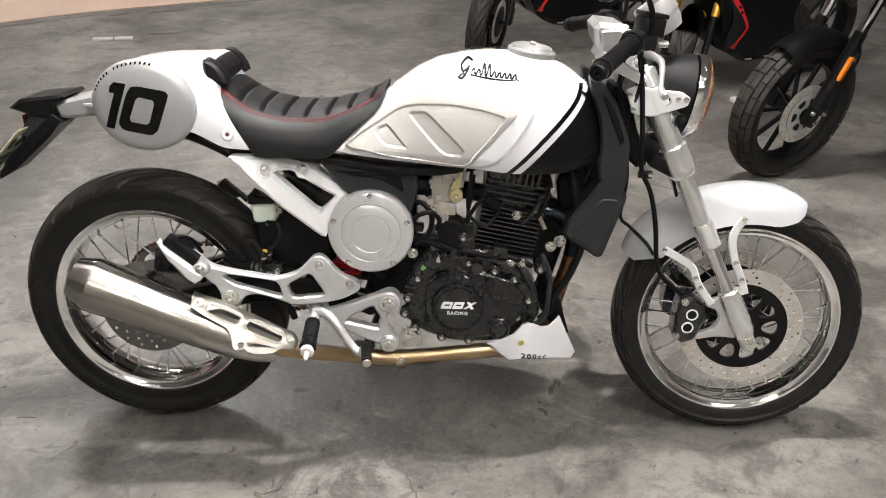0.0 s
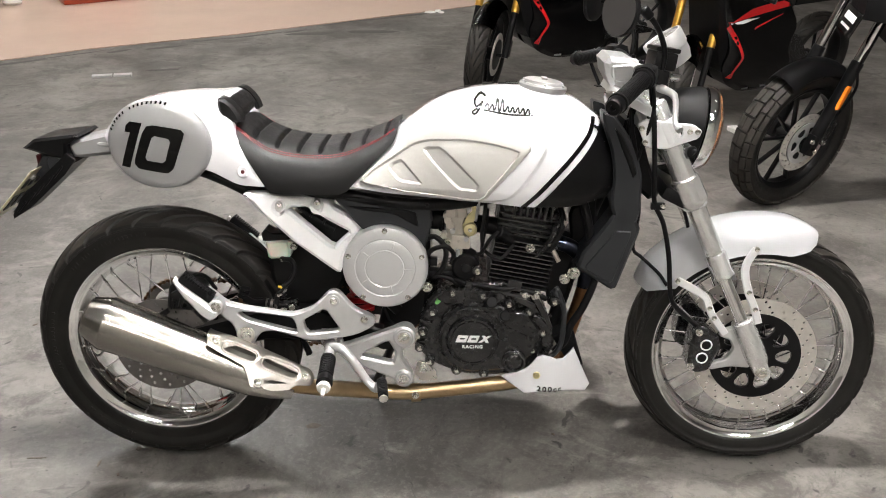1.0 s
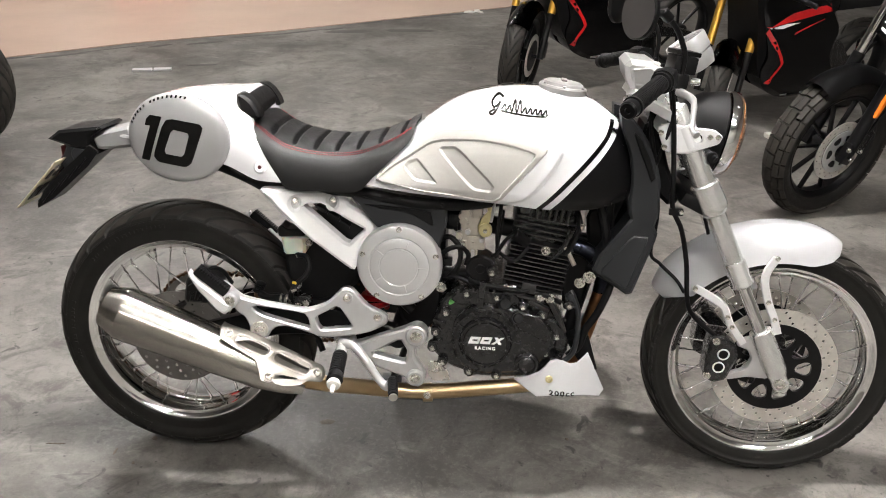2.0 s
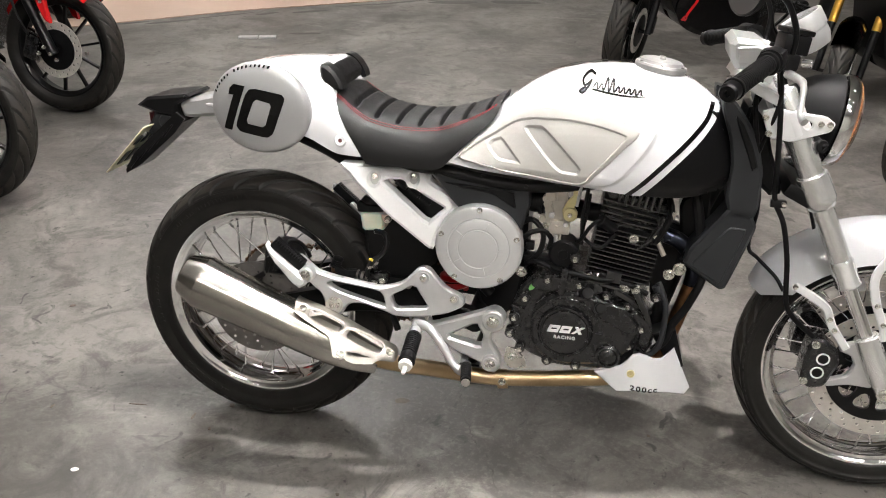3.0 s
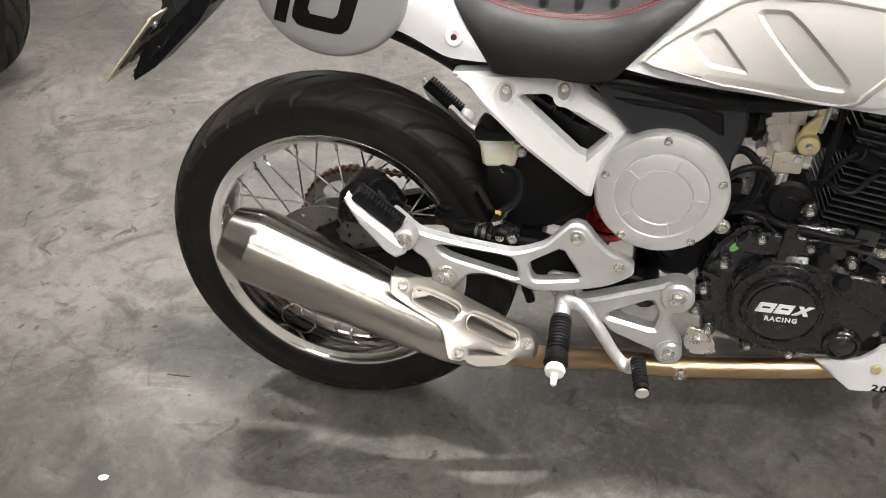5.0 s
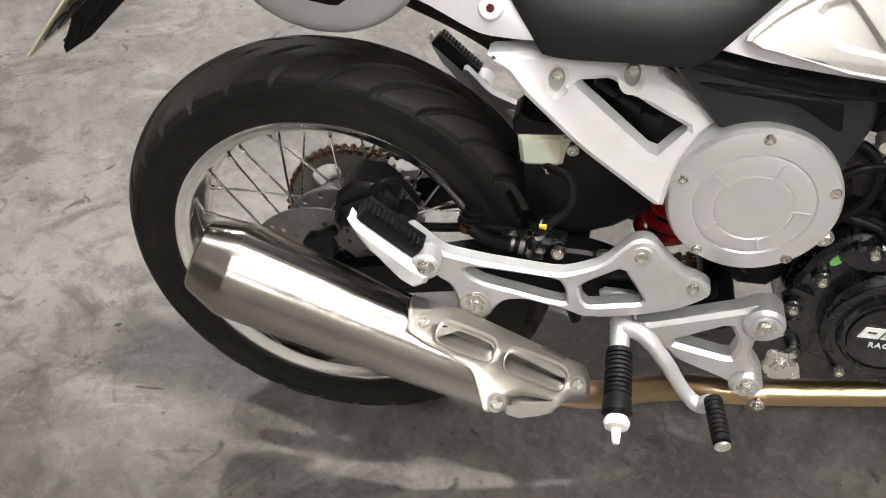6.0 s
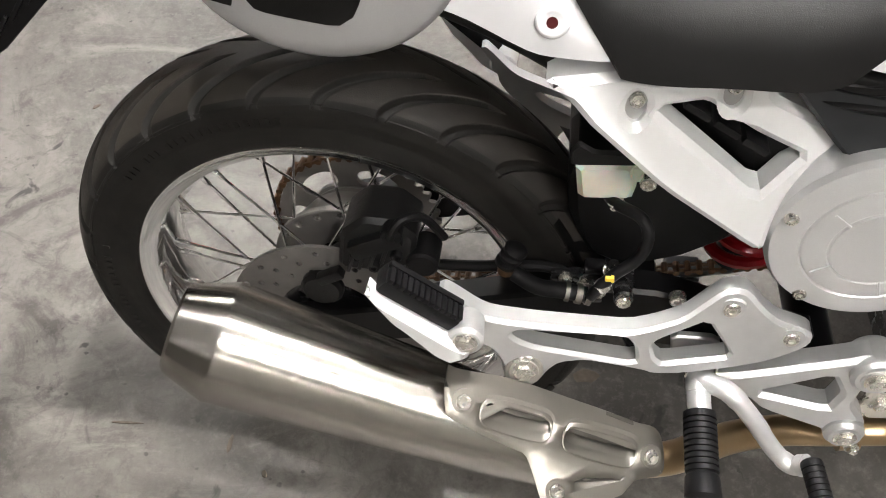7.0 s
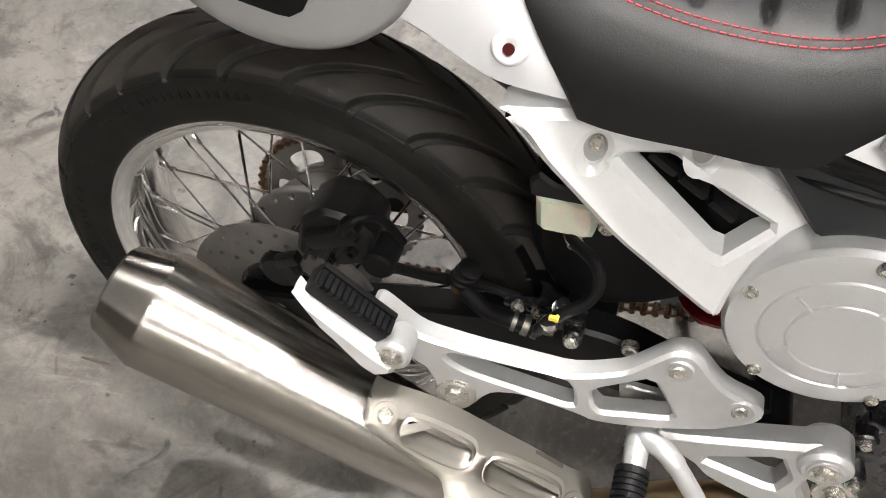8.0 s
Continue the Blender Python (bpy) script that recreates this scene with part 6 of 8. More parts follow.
tube(bm, [(0.898, -0.080, 0.600), (0.890, -0.082, 0.575), (0.875, -0.078, 0.55), (0.852, -0.072, 0.525)], 0.0075, 10)
lathe(bm, [(0, 0.0095), (0.014, 0.0095)], frame_to((0.892, -0.081, 0.585), (0.90, -0.08, 0.61)), 14)
part("oil_pipe", bm, "engine", engine, "black external oil pipe")
# carburettor and inlet
bm = B()
box(bm, (0.676, -0.062, 0.600), (0.040, 0.040, 0.070), Matrix(), 0.006)
cyl(bm, (0.676, -0.060, 0.640), (0.676, -0.060, 0.662), 0.026, bev=0.003)
box(bm, (0.672, -0.064, 0.552), (0.038, 0.040, 0.030), Matrix(), 0.006)
cyl(bm, (0.655, -0.09, 0.622), (0.655, -0.07, 0.622), 0.006)
cyl(bm, (0.651, -0.092, 0.578), (0.651, -0.07, 0.578), 0.007)
cyl(bm, (0.683, -0.09, 0.568), (0.683, -0.07, 0.545), 0.004)
box(bm, (0.690, -0.078, 0.628), (0.022, 0.016, 0.022), Matrix(), 0.003)
cyl(bm, (0.664, -0.088, 0.600), (0.664, -0.078, 0.600), 0.009, bev=0.001)
tube(bm, [(0.690, -0.085, 0.545), (0.688, -0.088, 0.530), (0.684, -0.086, 0.515)], 0.003, 8)
carb = part("carburettor", bm, "carb", engine, "grey cast carburettor")
for name_, mat_, c, size in (("float_bowl", "carb", (0.688, -0.070, 0.562), (0.040, 0.040, 0.030)), ("choke_block", "carb", (0.665, -0.084, 0.632), (0.020, 0.016, 0.026)),
                             ("top_cap", "alu", (0.690, -0.070, 0.650), (0.044, 0.036, 0.012)), ("cable_bracket", "gold_zinc", (0.716, -0.088, 0.640), (0.010, 0.010, 0.040))):
    bm = B()
    box(bm, c, size, Matrix(), 0.003)
    part(name_, bm, mat_, carb)
for p, q, r_, mt in (((0.660, -0.092, 0.612), (0.660, -0.070, 0.612), 0.0085, "carb"), ((0.670, -0.094, 0.588), (0.670, -0.070, 0.588), 0.006, "alu"), ((0.700, -0.094, 0.570), (0.700, -0.070, 0.570), 0.0055, "alu"),
                     ((0.682, -0.088, 0.546), (0.682, -0.086, 0.520), 0.0040, "alu"), ((0.720, -0.092, 0.612), (0.728, -0.096, 0.668), 0.0034, "alu"), ((0.650, -0.082, 0.640), (0.650, -0.082, 0.664), 0.0062, "carb")):
    bm = B()
    cyl(bm, p, q, r_, seg=14, bev=0.001)
    part("jet_fitting", bm, mt, carb)
bm = B()
prism(bm, rounded([(0.690, 0.598), (0.700, 0.622), (0.716, 0.640), (0.724, 0.632), (0.714, 0.606), (0.722, 0.588), (0.706, 0.575)], 1, 0.15), -0.094, -0.088, (), 0.001)
cyl(bm, (0.708, -0.101, 0.595), (0.708, -0.085, 0.595), 0.015, bev=0.002)
part("throttle_wheel", bm, "gold_zinc", carb, "yellow-passivated throttle wheel")
for p in ((0.660, -0.082, 0.632), (0.660, -0.082, 0.560), (0.690, -0.082, 0.560), (0.708, -0.101, 0.595)):
    screw(carb, p, 0.005, 0.005)
bm = B()
tube(bm, [(0.595, -0.050, 0.612), (0.63, -0.052, 0.608), (0.656, -0.055, 0.604)], [0.030, 0.026, 0.024], 20, 4)
lathe(bm, [(0, 0.0275), (0.007, 0.0275)], frame_to((0.644, -0.053, 0.606), (0.66, -0.055, 0.604)), 24)
tube(bm, [(0.695, -0.055, 0.600), (0.735, -0.045, 0.592), (0.765, -0.04, 0.585)], 0.020, 16, 4)
part("inlet_rubber", bm, "rubber_soft", engine, "black rubber inlet duct")
bm = B()
tube(bm, [(0.605, -0.085, 0.515), (0.625, -0.092, 0.545), (0.655, -0.088, 0.552), (0.672, -0.086, 0.535), (0.668, -0.084, 0.51)], 0.0055, 10)
part("rubber_hose", bm, "rubber_soft", engine, "black rubber hose")
bm = B()
tube(bm, [(0.745, -0.085, 0.640), (0.742, -0.088, 0.60), (0.736, -0.09, 0.565), (0.735, -0.088, 0.53)], 0.0045, 8)
part("rubber_hose", bm, "rubber_soft", engine, "black rubber hose")
for pts, r_ in (([(0.604, -0.070, 0.560), (0.632, -0.080, 0.572), (0.655, -0.086, 0.545), (0.650, -0.090, 0.505), (0.628, -0.088, 0.478)], 0.0062),
               ([(0.664, -0.085, 0.480), (0.690, -0.105, 0.476), (0.735, -0.112, 0.470), (0.790, -0.110, 0.462), (0.820, -0.104, 0.470)], 0.0058),
               ([(0.742, -0.090, 0.662), (0.738, -0.100, 0.620), (0.734, -0.100, 0.580), (0.742, -0.096, 0.545), (0.775, -0.094, 0.528), (0.805, -0.090, 0.560)], 0.0042),
               ([(0.905, -0.060, 0.640), (0.912, -0.080, 0.610), (0.900, -0.090, 0.575), (0.885, -0.086, 0.545)], 0.0065),
               ([(0.955, -0.060, 0.655), (0.968, -0.070, 0.600), (0.975, -0.066, 0.545), (0.945, -0.060, 0.505)], 0.0105),
               ([(0.620, -0.075, 0.470), (0.640, -0.095, 0.485), (0.668, -0.098, 0.478), (0.690, -0.10, 0.46)], 0.005)):
    bm = B()
    tube(bm, pts, r_, 10)
    part("rubber_hose", bm, "rubber_soft", engine, "black rubber hose")
for k, (u, w, a, sx, sz) in enumerate(((0.808, 0.470, 8, 0.030, 0.024), (0.776, 0.456, -6, 0.050, 0.008), (0.834, 0.428, 28, 0.046, 0.010), (0.868, 0.418, 62, 0.050, 0.012), (0.884, 0.388, 70, 0.044, 0.010), (0.812, 0.446, 12, 0.060, 0.006))):
    bm = B()
    box(bm, (0, 0, 0), (sx, 0.016, sz), pose(u, -0.104, w, 0, a, 0), 0.002)
    part("case_web", bm, "fin", engine)
for p, q in (((0.884, -0.084, 0.560), (0.905, -0.088, 0.520)), ((0.900, -0.080, 0.575), (0.918, -0.084, 0.612))):
    bm = B()
    cyl(bm, p, q, 0.0052, seg=14)
    part("oil_pipe", bm, "carb", engine, "dull metal oil pipe")
bm = B()
box(bm, (0.628, -0.070, 0.512), (0.018, 0.02, 0.018), Matrix(), 0.003)
box(bm, (0.647, -0.072, 0.486), (0.06, 0.03, 0.016), Matrix(), 0.004)
part("connector", bm, "plastic", engine)
bm = B()
tube(bm, [(0.900, -0.095, 0.462), (0.909, -0.100, 0.446), (0.921, -0.100, 0.405), (0.918, -0.100, 0.330), (0.898, -0.10, 0.298), (0.866, -0.104, 0.296)], 0.0062, 12)
lathe(bm, [(0, 0.0105), (0.03, 0.0105)], frame_to((0.898, -0.095, 0.455), (0.908, -0.097, 0.43)), 14)
part("oil_cooler_line", bm, "plastic_grey", engine, "dark steel oil cooler line")
bm = B()
tube(bm, [(0.990, -0.075, 0.480), (0.983, -0.080, 0.455), (0.964, -0.080, 0.406), (0.940, -0.080, 0.364), (0.929, -0.078, 0.325), (0.905, -0.08, 0.298)], 0.0088, 14)
part("oil_cooler_hose", bm, "rubber_soft", engine, "black ribbed oil cooler hose")
screw(engine, (0.940, -0.085, 0.492), 0.010, 0.010, hexa=True)

# white belly guard, bent inwards ahead of its bolt
guard_curve = lerp_table([(0.78, -0.110), (0.85, -0.137), (0.90, -0.126), (0.95, -0.086), (1.0, -0.046)])


def guard_v(u, w):
    return guard_curve(u)


bm = B()
prism(bm, [(0.785, 0.249), (0.810, 0.234), (0.836, 0.219), (0.858, 0.223), (0.880, 0.226), (0.905, 0.220), (0.930, 0.211), (0.958, 0.200), (0.986, 0.188), (0.997, 0.201), (0.986, 0.226), (0.968, 0.268), (0.950, 0.310),
           (0.938, 0.301), (0.924, 0.293), (0.908, 0.296), (0.892, 0.306), (0.876, 0.312), (0.862, 0.308), (0.850, 0.292), (0.838, 0.278), (0.822, 0.270), (0.804, 0.260)], 0.0, 0.008, (), 0.0015)
for k in range(24):
    bmesh.ops.bisect_plane(bm, geom=bm.verts[:] + bm.edges[:] + bm.faces[:], dist=1e-6, plane_co=(0.788 + k * 0.009, 0, 0), plane_no=(1, 0, 0))
for q in bm.verts:
    q.co.y += guard_v(q.co.x, 0)
guard = part("belly_guard", bm, "white", moto, "white plastic belly guard marked 200cc", sharp=40)
tx = lettering("200cc", 0.0165, Matrix(), guard, "decal_black", label="black lettering 200cc")
for vt in tx.data.vertices:
    u = 0.893 + 1.25 * vt.co.x
    vt.co = (u, guard_v(u, 0) - 0.0012 - 0.5 * vt.co.z, 0.2215 + vt.co.y - 0.22 * (u - 0.893))
screw(guard, (0.862, guard_v(0.862, 0) - 0.0005, 0.2665), 0.0085, 0.004, material="gold_zinc", axis=(0.05, -1, 0))
bm = B()
prism(bm, [(0.90, 0.33), (0.95, 0.345), (0.975, 0.262), (0.955, 0.245)], -0.07, 0.07, (), 0.003)
part("guard_bracket", bm, "frame", moto)

# ------------------------------------------------------------------ radiator shrouds
for sd in (-1, 1):
    bm = B()
    up_ = rounded([(0.980, 0.854), (1.005, 0.847), (1.035, 0.808), (1.057, 0.771), (1.073, 0.714), (1.075, 0.640), (1.068, 0.612), (1.022, 0.612), (1.010, 0.66), (1.012, 0.72), (1.004, 0.770), (0.984, 0.825)], 1, 0.12)
    prism(bm, up_, sd * 0.098, sd * 0.05, (), 0.005)
    part("shroud_upper", bm, "plastic_grey", moto, "dark grey plastic upper shroud")
    bm = B()
    prism(bm, rounded([(1.006, 0.822), (1.023, 0.806), (1.046, 0.764), (1.062, 0.722), (1.052, 0.712), (1.040, 0.742), (1.020, 0.786)], 1, 0.12), sd * 0.1015, sd * 0.094, (), 0.003)
    part("shroud_inlay", bm, "plastic", moto)
    bm = B()
    lo_ = rounded([(1.022, 0.640), (1.060, 0.632), (1.078, 0.598), (1.034, 0.462), (1.022, 0.458), (0.944, 0.508), (0.955, 0.545), (1.000, 0.606)], 1, 0.08)
    prism(bm, lo_, sd * 0.098, sd * 0.03, (), 0.006)
    sh = part("shroud_lower", bm, "plastic_grey", moto, "dark grey plastic lower shroud")
    bm = B()
    prism(bm, rounded([(1.024, 0.596), (1.060, 0.594), (1.022, 0.470), (0.958, 0.510)], 1, 0.08), sd * 0.1012, sd * 0.095, (), 0.0028)
    part("shroud_inlay", bm, "plastic_grey", sh)
# ------------------------------------------------------------------ front end, turned slightly to the right


def fk(w, v=-0.095):
    """A point of the fork axis at that height."""
    return Vector((1.134 + (0.781 - w) * 0.4811, v, w))


for sd in (-1, 1):
    v = 0.095 * sd
    bm = B()
    lathe(bm, [(0, 0.0225), (0.004, 0.0245), (0.175, 0.0245), (0.180, 0.0208), (0.42, 0.0208), (0.424, 0.0185)], frame_to(fk(0.87, v), fk(0.4, v)), 36)
    leg = fpart("fork_tube", bm, "fork_tube", moto, "satin silver upper fork tube")
    bm = B()
    lathe(bm, [(0, 0.0215), (0.006, 0.0240), (0.050, 0.0240), (0.053, 0.0255), (0.058, 0.0255), (0.062, 0.0200)], frame_to(fk(0.545, v), fk(0.4, v)), 32)
    fpart("dust_collar", bm, "fork_tube", moto, "polished dust collar")
    bm = B()
    lathe(bm, [(0, 0.0150), (0.16, 0.0150)], frame_to(fk(0.50, v), fk(0.3, v)), 28)
    fpart("stanchion", bm, "chrome", moto, "chromed inner fork tube")
    bm = B()
    lathe(bm, [(0, 0.0190), (0.003, 0.0245), (0.085, 0.0255), (0.105, 0.0245), (0.125, 0.0190)], frame_to(fk(0.388, v), fk(0.2, v)), 28)
    prism(bm, rounded([(1.352, 0.292), (1.384, 0.298), (1.402, 0.262), (1.392, 0.242), (1.366, 0.252)], 1, 0.12), v - 0.018 * (1 if sd < 0 else -1) * 1.0, v + 0.018 * (1 if sd < 0 else -1), (), 0.003)
    lug = fpart("axle_lug", bm, "fork_tube", moto, "cast alloy axle lug")
    screw(lug, (1.377, v + sd * 0.018, 0.268), 0.0125, 0.005, axis=(0, sd, 0), turn=STEER)
    # lower clamp sleeve
    bm = B()
    lathe(bm, [(0, 0.0262), (0.003, 0.0305), (0.050, 0.0325), (0.058, 0.0318), (0.070, 0.0270), (0.074, 0.0212)], frame_to(fk(0.714, v), fk(0.6, v)), 32)
    fpart("lower_clamp", bm, "fork_tube", moto, "satin silver lower fork clamp")
    bm = B()
    lathe(bm, [(0, 0.0200), (0.004, 0.0225), (0.026, 0.0225), (0.030, 0.012), (0.034, 0.012)], frame_to(fk(0.846, v), fk(0.9, v)), 24)
    fpart("fork_cap", bm, "alu_white", moto, "pale alloy fork cap")
    # headlamp ear
    bm = B()
    prism(bm, rounded([(1.056, 0.832), (1.078, 0.842), (1.130, 0.834), (1.172, 0.831), (1.190, 0.818), (1.184, 0.802), (1.150, 0.790), (1.117, 0.778), (1.078, 0.782), (1.068, 0.80)], 1, 0.14), sd * 0.121, sd * 0.114, [circle2(1.142, 0.812, 0.0075, 16)], 0.002)
    lathe(bm, [(0, 0.0235), (0.003, 0.0270), (0.050, 0.0270), (0.053, 0.0235)], frame_to(fk(0.836, v), fk(0.7, v)), 28)
    ear = fpart("lamp_ear", bm, "alu_white", moto, "silver headlamp bracket")
    for u, w in ((1.164, 0.816), (1.180, 0.816), (1.065, 0.822), (1.074, 0.792)):
        screw(ear, (u, sd * 0.121, w), 0.006, 0.005, axis=(0, sd, 0), turn=STEER)

bm = B()
box(bm, (0, 0, 0), (0.060, 0.230, 0.030), STEER @ pose(1.150, 0, 0.672, 0, 25.7, 0), 0.008)
part("lower_yoke", bm, "satin_black", moto, "black lower yoke")
# top yoke: a facetted silver casting
bm = B()
YO = STEER @ pose(1.062, 0, 0.868, 0, 25.7, 0)
t = B()
yoke = rounded([(-0.045, -0.125), (0.030, -0.130), (0.050, -0.095), (0.020, -0.050), (0.028, 0.0), (0.020, 0.050), (0.050, 0.095), (0.030, 0.130), (-0.045, 0.125), (-0.070, 0.06), (-0.062, 0.0), (-0.070, -0.06)], 1, 0.14)
prism(t, yoke, -0.010, 0.012, (), 0.004)
t.transform(YO @ Matrix(((1, 0, 0, 0), (0, 0, 1, 0), (0, -1, 0, 0), (0, 0, 0, 1))))
part("top_yoke", t, "alu_white", moto, "silver cast top yoke", sharp=28)
bm.free()
for sd in (-1, 1):
    bm = B()
    box(bm, (0, 0, 0), (0.036, 0.030, 0.052), STEER @ pose(1.058, sd * 0.055, 0.900, 0, 12, 0), 0.006)
    riser = part("bar_riser", bm, "alu_white", moto, "silver handlebar riser")
    bm = B()
    box(bm, (0, 0, 0), (0.042, 0.050, 0.026), STEER @ pose(1.052, sd * 0.055, 0.936, 0, 12, 0), 0.007)
    part("bar_clamp", bm, "alu_white", riser)
    for du in (-0.014, 0.014):
        screw(riser, (1.050 + du, sd * 0.055, 0.948), 0.005, 0.006, axis=(0.2, 0, 1), material="satin_black", turn=STEER)
bm = B()
prism(bm, [(0.985, 0.950), (0.997, 0.962), (1.041, 0.958), (1.074, 0.938), (1.072, 0.922), (1.036, 0.902), (1.005, 0.897), (0.990, 0.922)], -0.078, 0.078, (), 0.010)
cover_ = fpart("clamp_cover", bm, "alu_grey", moto, "silver facetted casting over the handlebar clamps", sharp=20)
bm = B()
prism(bm, rounded([(1.000, 0.945), (1.040, 0.948), (1.058, 0.932), (1.034, 0.914), (1.006, 0.912)], 1, 0.1), -0.0815, -0.070, (), 0.003)
fpart("facet", bm, "alu_grey", cover_)
bm = B()
lathe(bm, [(-0.010, 0.016), (0.008, 0.018), (0.014, 0.015), (0.016, 0.006)], frame_to((1.004, -0.092, 0.878), (0.995, -0.092, 0.93)), 24)
fpart("switch_cap", bm, "chrome", cover_, "chromed round cap")
bm = B()
bar = [(0.985, -0.360, 0.916), (1.030, -0.262, 0.938), (1.052, -0.160, 0.944), (1.056, -0.06, 0.934), (1.056, 0.06, 0.934), (1.052, 0.160, 0.944), (1.030, 0.262, 0.938), (0.985, 0.360, 0.916)]
tube(bm, bar, 0.011, 14, 6)
bars = fpart("handlebar", bm, "satin_black", moto, "black tubular handlebar")
for sd in (-1, 1):
    bm = B()
    g0, g1 = Vector((1.041, sd * 0.240, 0.939)), Vector((0.976, sd * 0.372, 0.911))
    ln = (g1 - g0).length
    prof = [(0, 0.0150), (0.002, 0.0205), (0.008, 0.0205), (0.010, 0.0165)]
    for i in range(20):
        z = 0.012 + i * (ln - 0.022) / 20
        prof += [(z, 0.0168), (z + 0.0034, 0.0168), (z + 0.0038, 0.0158), (z + 0.0052, 0.0158)]
    prof += [(ln - 0.006, 0.0190), (ln, 0.0190), (ln + 0.001, 0.012)]
    lathe(bm, prof, frame_to(g0, g1), 28)
    grip = fpart("grip", bm, "rubber_soft", bars, "ribbed black rubber grip")
    bm = B()
    lathe(bm, [(0, 0.0135), (0.002, 0.0165), (0.020, 0.0165), (0.024, 0.0135), (0.024, 0.006), (0.018, 0.005)], frame_to(g1, g1 + (g1 - g0)), 24)
    fpart("bar_end", bm, "satin_black", bars, "black bar-end weight")
    bm = B()
    mm = STEER @ frame_to(Vector((1.052, sd * 0.206, 0.942)), g0)
    box(bm, (0, 0, 0.010), (0.040, 0.036, 0.044), mm, 0.006)
    lathe(bm, [(-0.012, 0.0205), (0.036, 0.0225)], mm, 24)
    part("switch_pod", bm, "plastic", bars, "black switch housing")
# brake lever, its master cylinder, and the clutch lever
for sd in (-1, 1):
    bm = B()
    tube(bm, [(1.080, sd * 0.195, 0.916), (1.098, sd * 0.228, 0.910), (1.100, sd * 0.262, 0.902), (1.094, sd * 0.300, 0.886), (1.090, sd * 0.330, 0.868), (1.096, sd * 0.345, 0.860)], [0.0085, 0.0075, 0.0058, 0.0052, 0.0050, 0.0068], 12, 5)
    fpart("lever", bm, "alu_grey", bars, "silver hand lever")
bm = B()
box(bm, (0, 0, 0), (0.046, 0.052, 0.034), STEER @ pose(1.084, -0.170, 0.966, 0, 8, 12), 0.004)
mcyl = part("front_master_cylinder", bm, "plastic", moto, "square black brake fluid box")
bm = B()
box(bm, (0, 0, 0), (0.050, 0.056, 0.009), STEER @ pose(1.087, -0.170, 0.988, 0, 8, 12), 0.003)
part("lid", bm, "satin_black", mcyl)
bm = B()
box(bm, (0, 0, 0), (0.030, 0.046, 0.030), STEER @ pose(1.078, -0.180, 0.936, 0, 8, 12), 0.006)
part("clamp", bm, "plastic", mcyl)
screw(mcyl, (1.106, -0.190, 0.935), 0.007, 0.014, axis=(1, -0.3, 0), material="chrome", turn=STEER)
# mirrors
for sd in (-1, 1):
    bm = B()
    tube(bm, [(1.081, sd * 0.195, 0.940), (1.084, sd * 0.198, 0.985), (1.066, sd * 0.205, 1.030), (1.040, sd * 0.212, 1.060)], 0.0055, 10)
    cyl(bm, (1.034, sd * 0.214, 1.066), (1.050, sd * 0.208, 1.050), 0.010, bev=0.002)
    stem = fpart("mirror", bm, "satin_black", moto, "black round mirror on a bent stem")
    bm = B()
    c = Vector((0.992, sd * 0.226, 1.062))
    nrm = Vector((-0.78, sd * 0.52, 0.10)).normalized()
    lathe(bm, [(-0.016, 0.010), (-0.013, 0.034), (-0.004, 0.048), (0.004, 0.049), (0.006, 0.047)], frame_to(c, c + nrm), 36)
    cyl(bm, c + Vector((0.008, 0, 0)), (1.036, sd * 0.213, 1.062), 0.007)
    fpart("mirror_shell", bm, "plastic", stem)
    bm = B()
    lathe(bm, [(0.0055, 0.046), (0.0066, 0.046)], frame_to(c, c + nrm), 36)
    fpart("mirror_glass", bm, "mirror", stem)

# speedometer
bm = B()
S0, SA = Vector((1.116, -0.005, 0.990)), Vector((-0.55, 0, 0.835))
lathe(bm, [(-0.062, 0.020), (-0.058, 0.034), (-0.040, 0.040), (-0.026, 0.0405), (-0.0255, 0.0390), (-0.022, 0.0390), (-0.0215, 0.0430), (0.006, 0.0440), (0.010, 0.0430), (0.010, 0.0385), (0.004, 0.0375)], frame_to(S0, S0 + SA), 48)
speedo = fpart("speedometer", bm, "alu", moto, "round silver speedometer", sharp=30)
bm = B()
lathe(bm, [(0.002, 0.038), (0.0035, 0.038)], frame_to(S0, S0 + SA), 40)
fpart("dial", bm, "plastic", speedo, "dark dial")
bm = B()
for i in range(11):
    a = radians(-30 + i * 24)
    mm = STEER @ frame_to(S0, S0 + SA)
    box(bm, (0.029, 0, 0.0042), (0.008, 0.0018, 0.0008), mm @ Matrix.Rotation(a, 4, "Z"))
part("dial_mark", bm, "decal_white", speedo, "pale dial marks")
bm = B()
lathe(bm, [(0.006, 0.0380), (0.0075, 0.0380)], frame_to(S0, S0 + SA), 40)
gl = fpart("glass", bm, "glass", speedo)
gl.visible_shadow = False

# headlamp
HC, HA = Vector((1.200, 0, 0.805)), Vector((0.985, 0, -0.17)).normalized()
bm = B()
lathe(bm, [(-0.100, 0.010), (-0.096, 0.040), (-0.078, 0.060), (-0.050, 0.077), (-0.012, 0.087), (0.000, 0.0880), (0.004, 0.080)], frame_to(HC, HC + HA), 56)
lamp = fpart("headlamp", bm, "rubber_soft", moto, "round headlamp with a black bowl and chromed rim", sharp=40)
bm = B()
ring(bm, [(0.004, 0.086), (0.004, 0.0912), (0.012, 0.0925), (0.026, 0.0900), (0.029, 0.0850), (0.024, 0.0835), (0.010, 0.0845)], frame_to(HC, HC + HA), 64)
fpart("rim", bm, "chrome", lamp, "chromed rim", sharp=50)
bm = B()
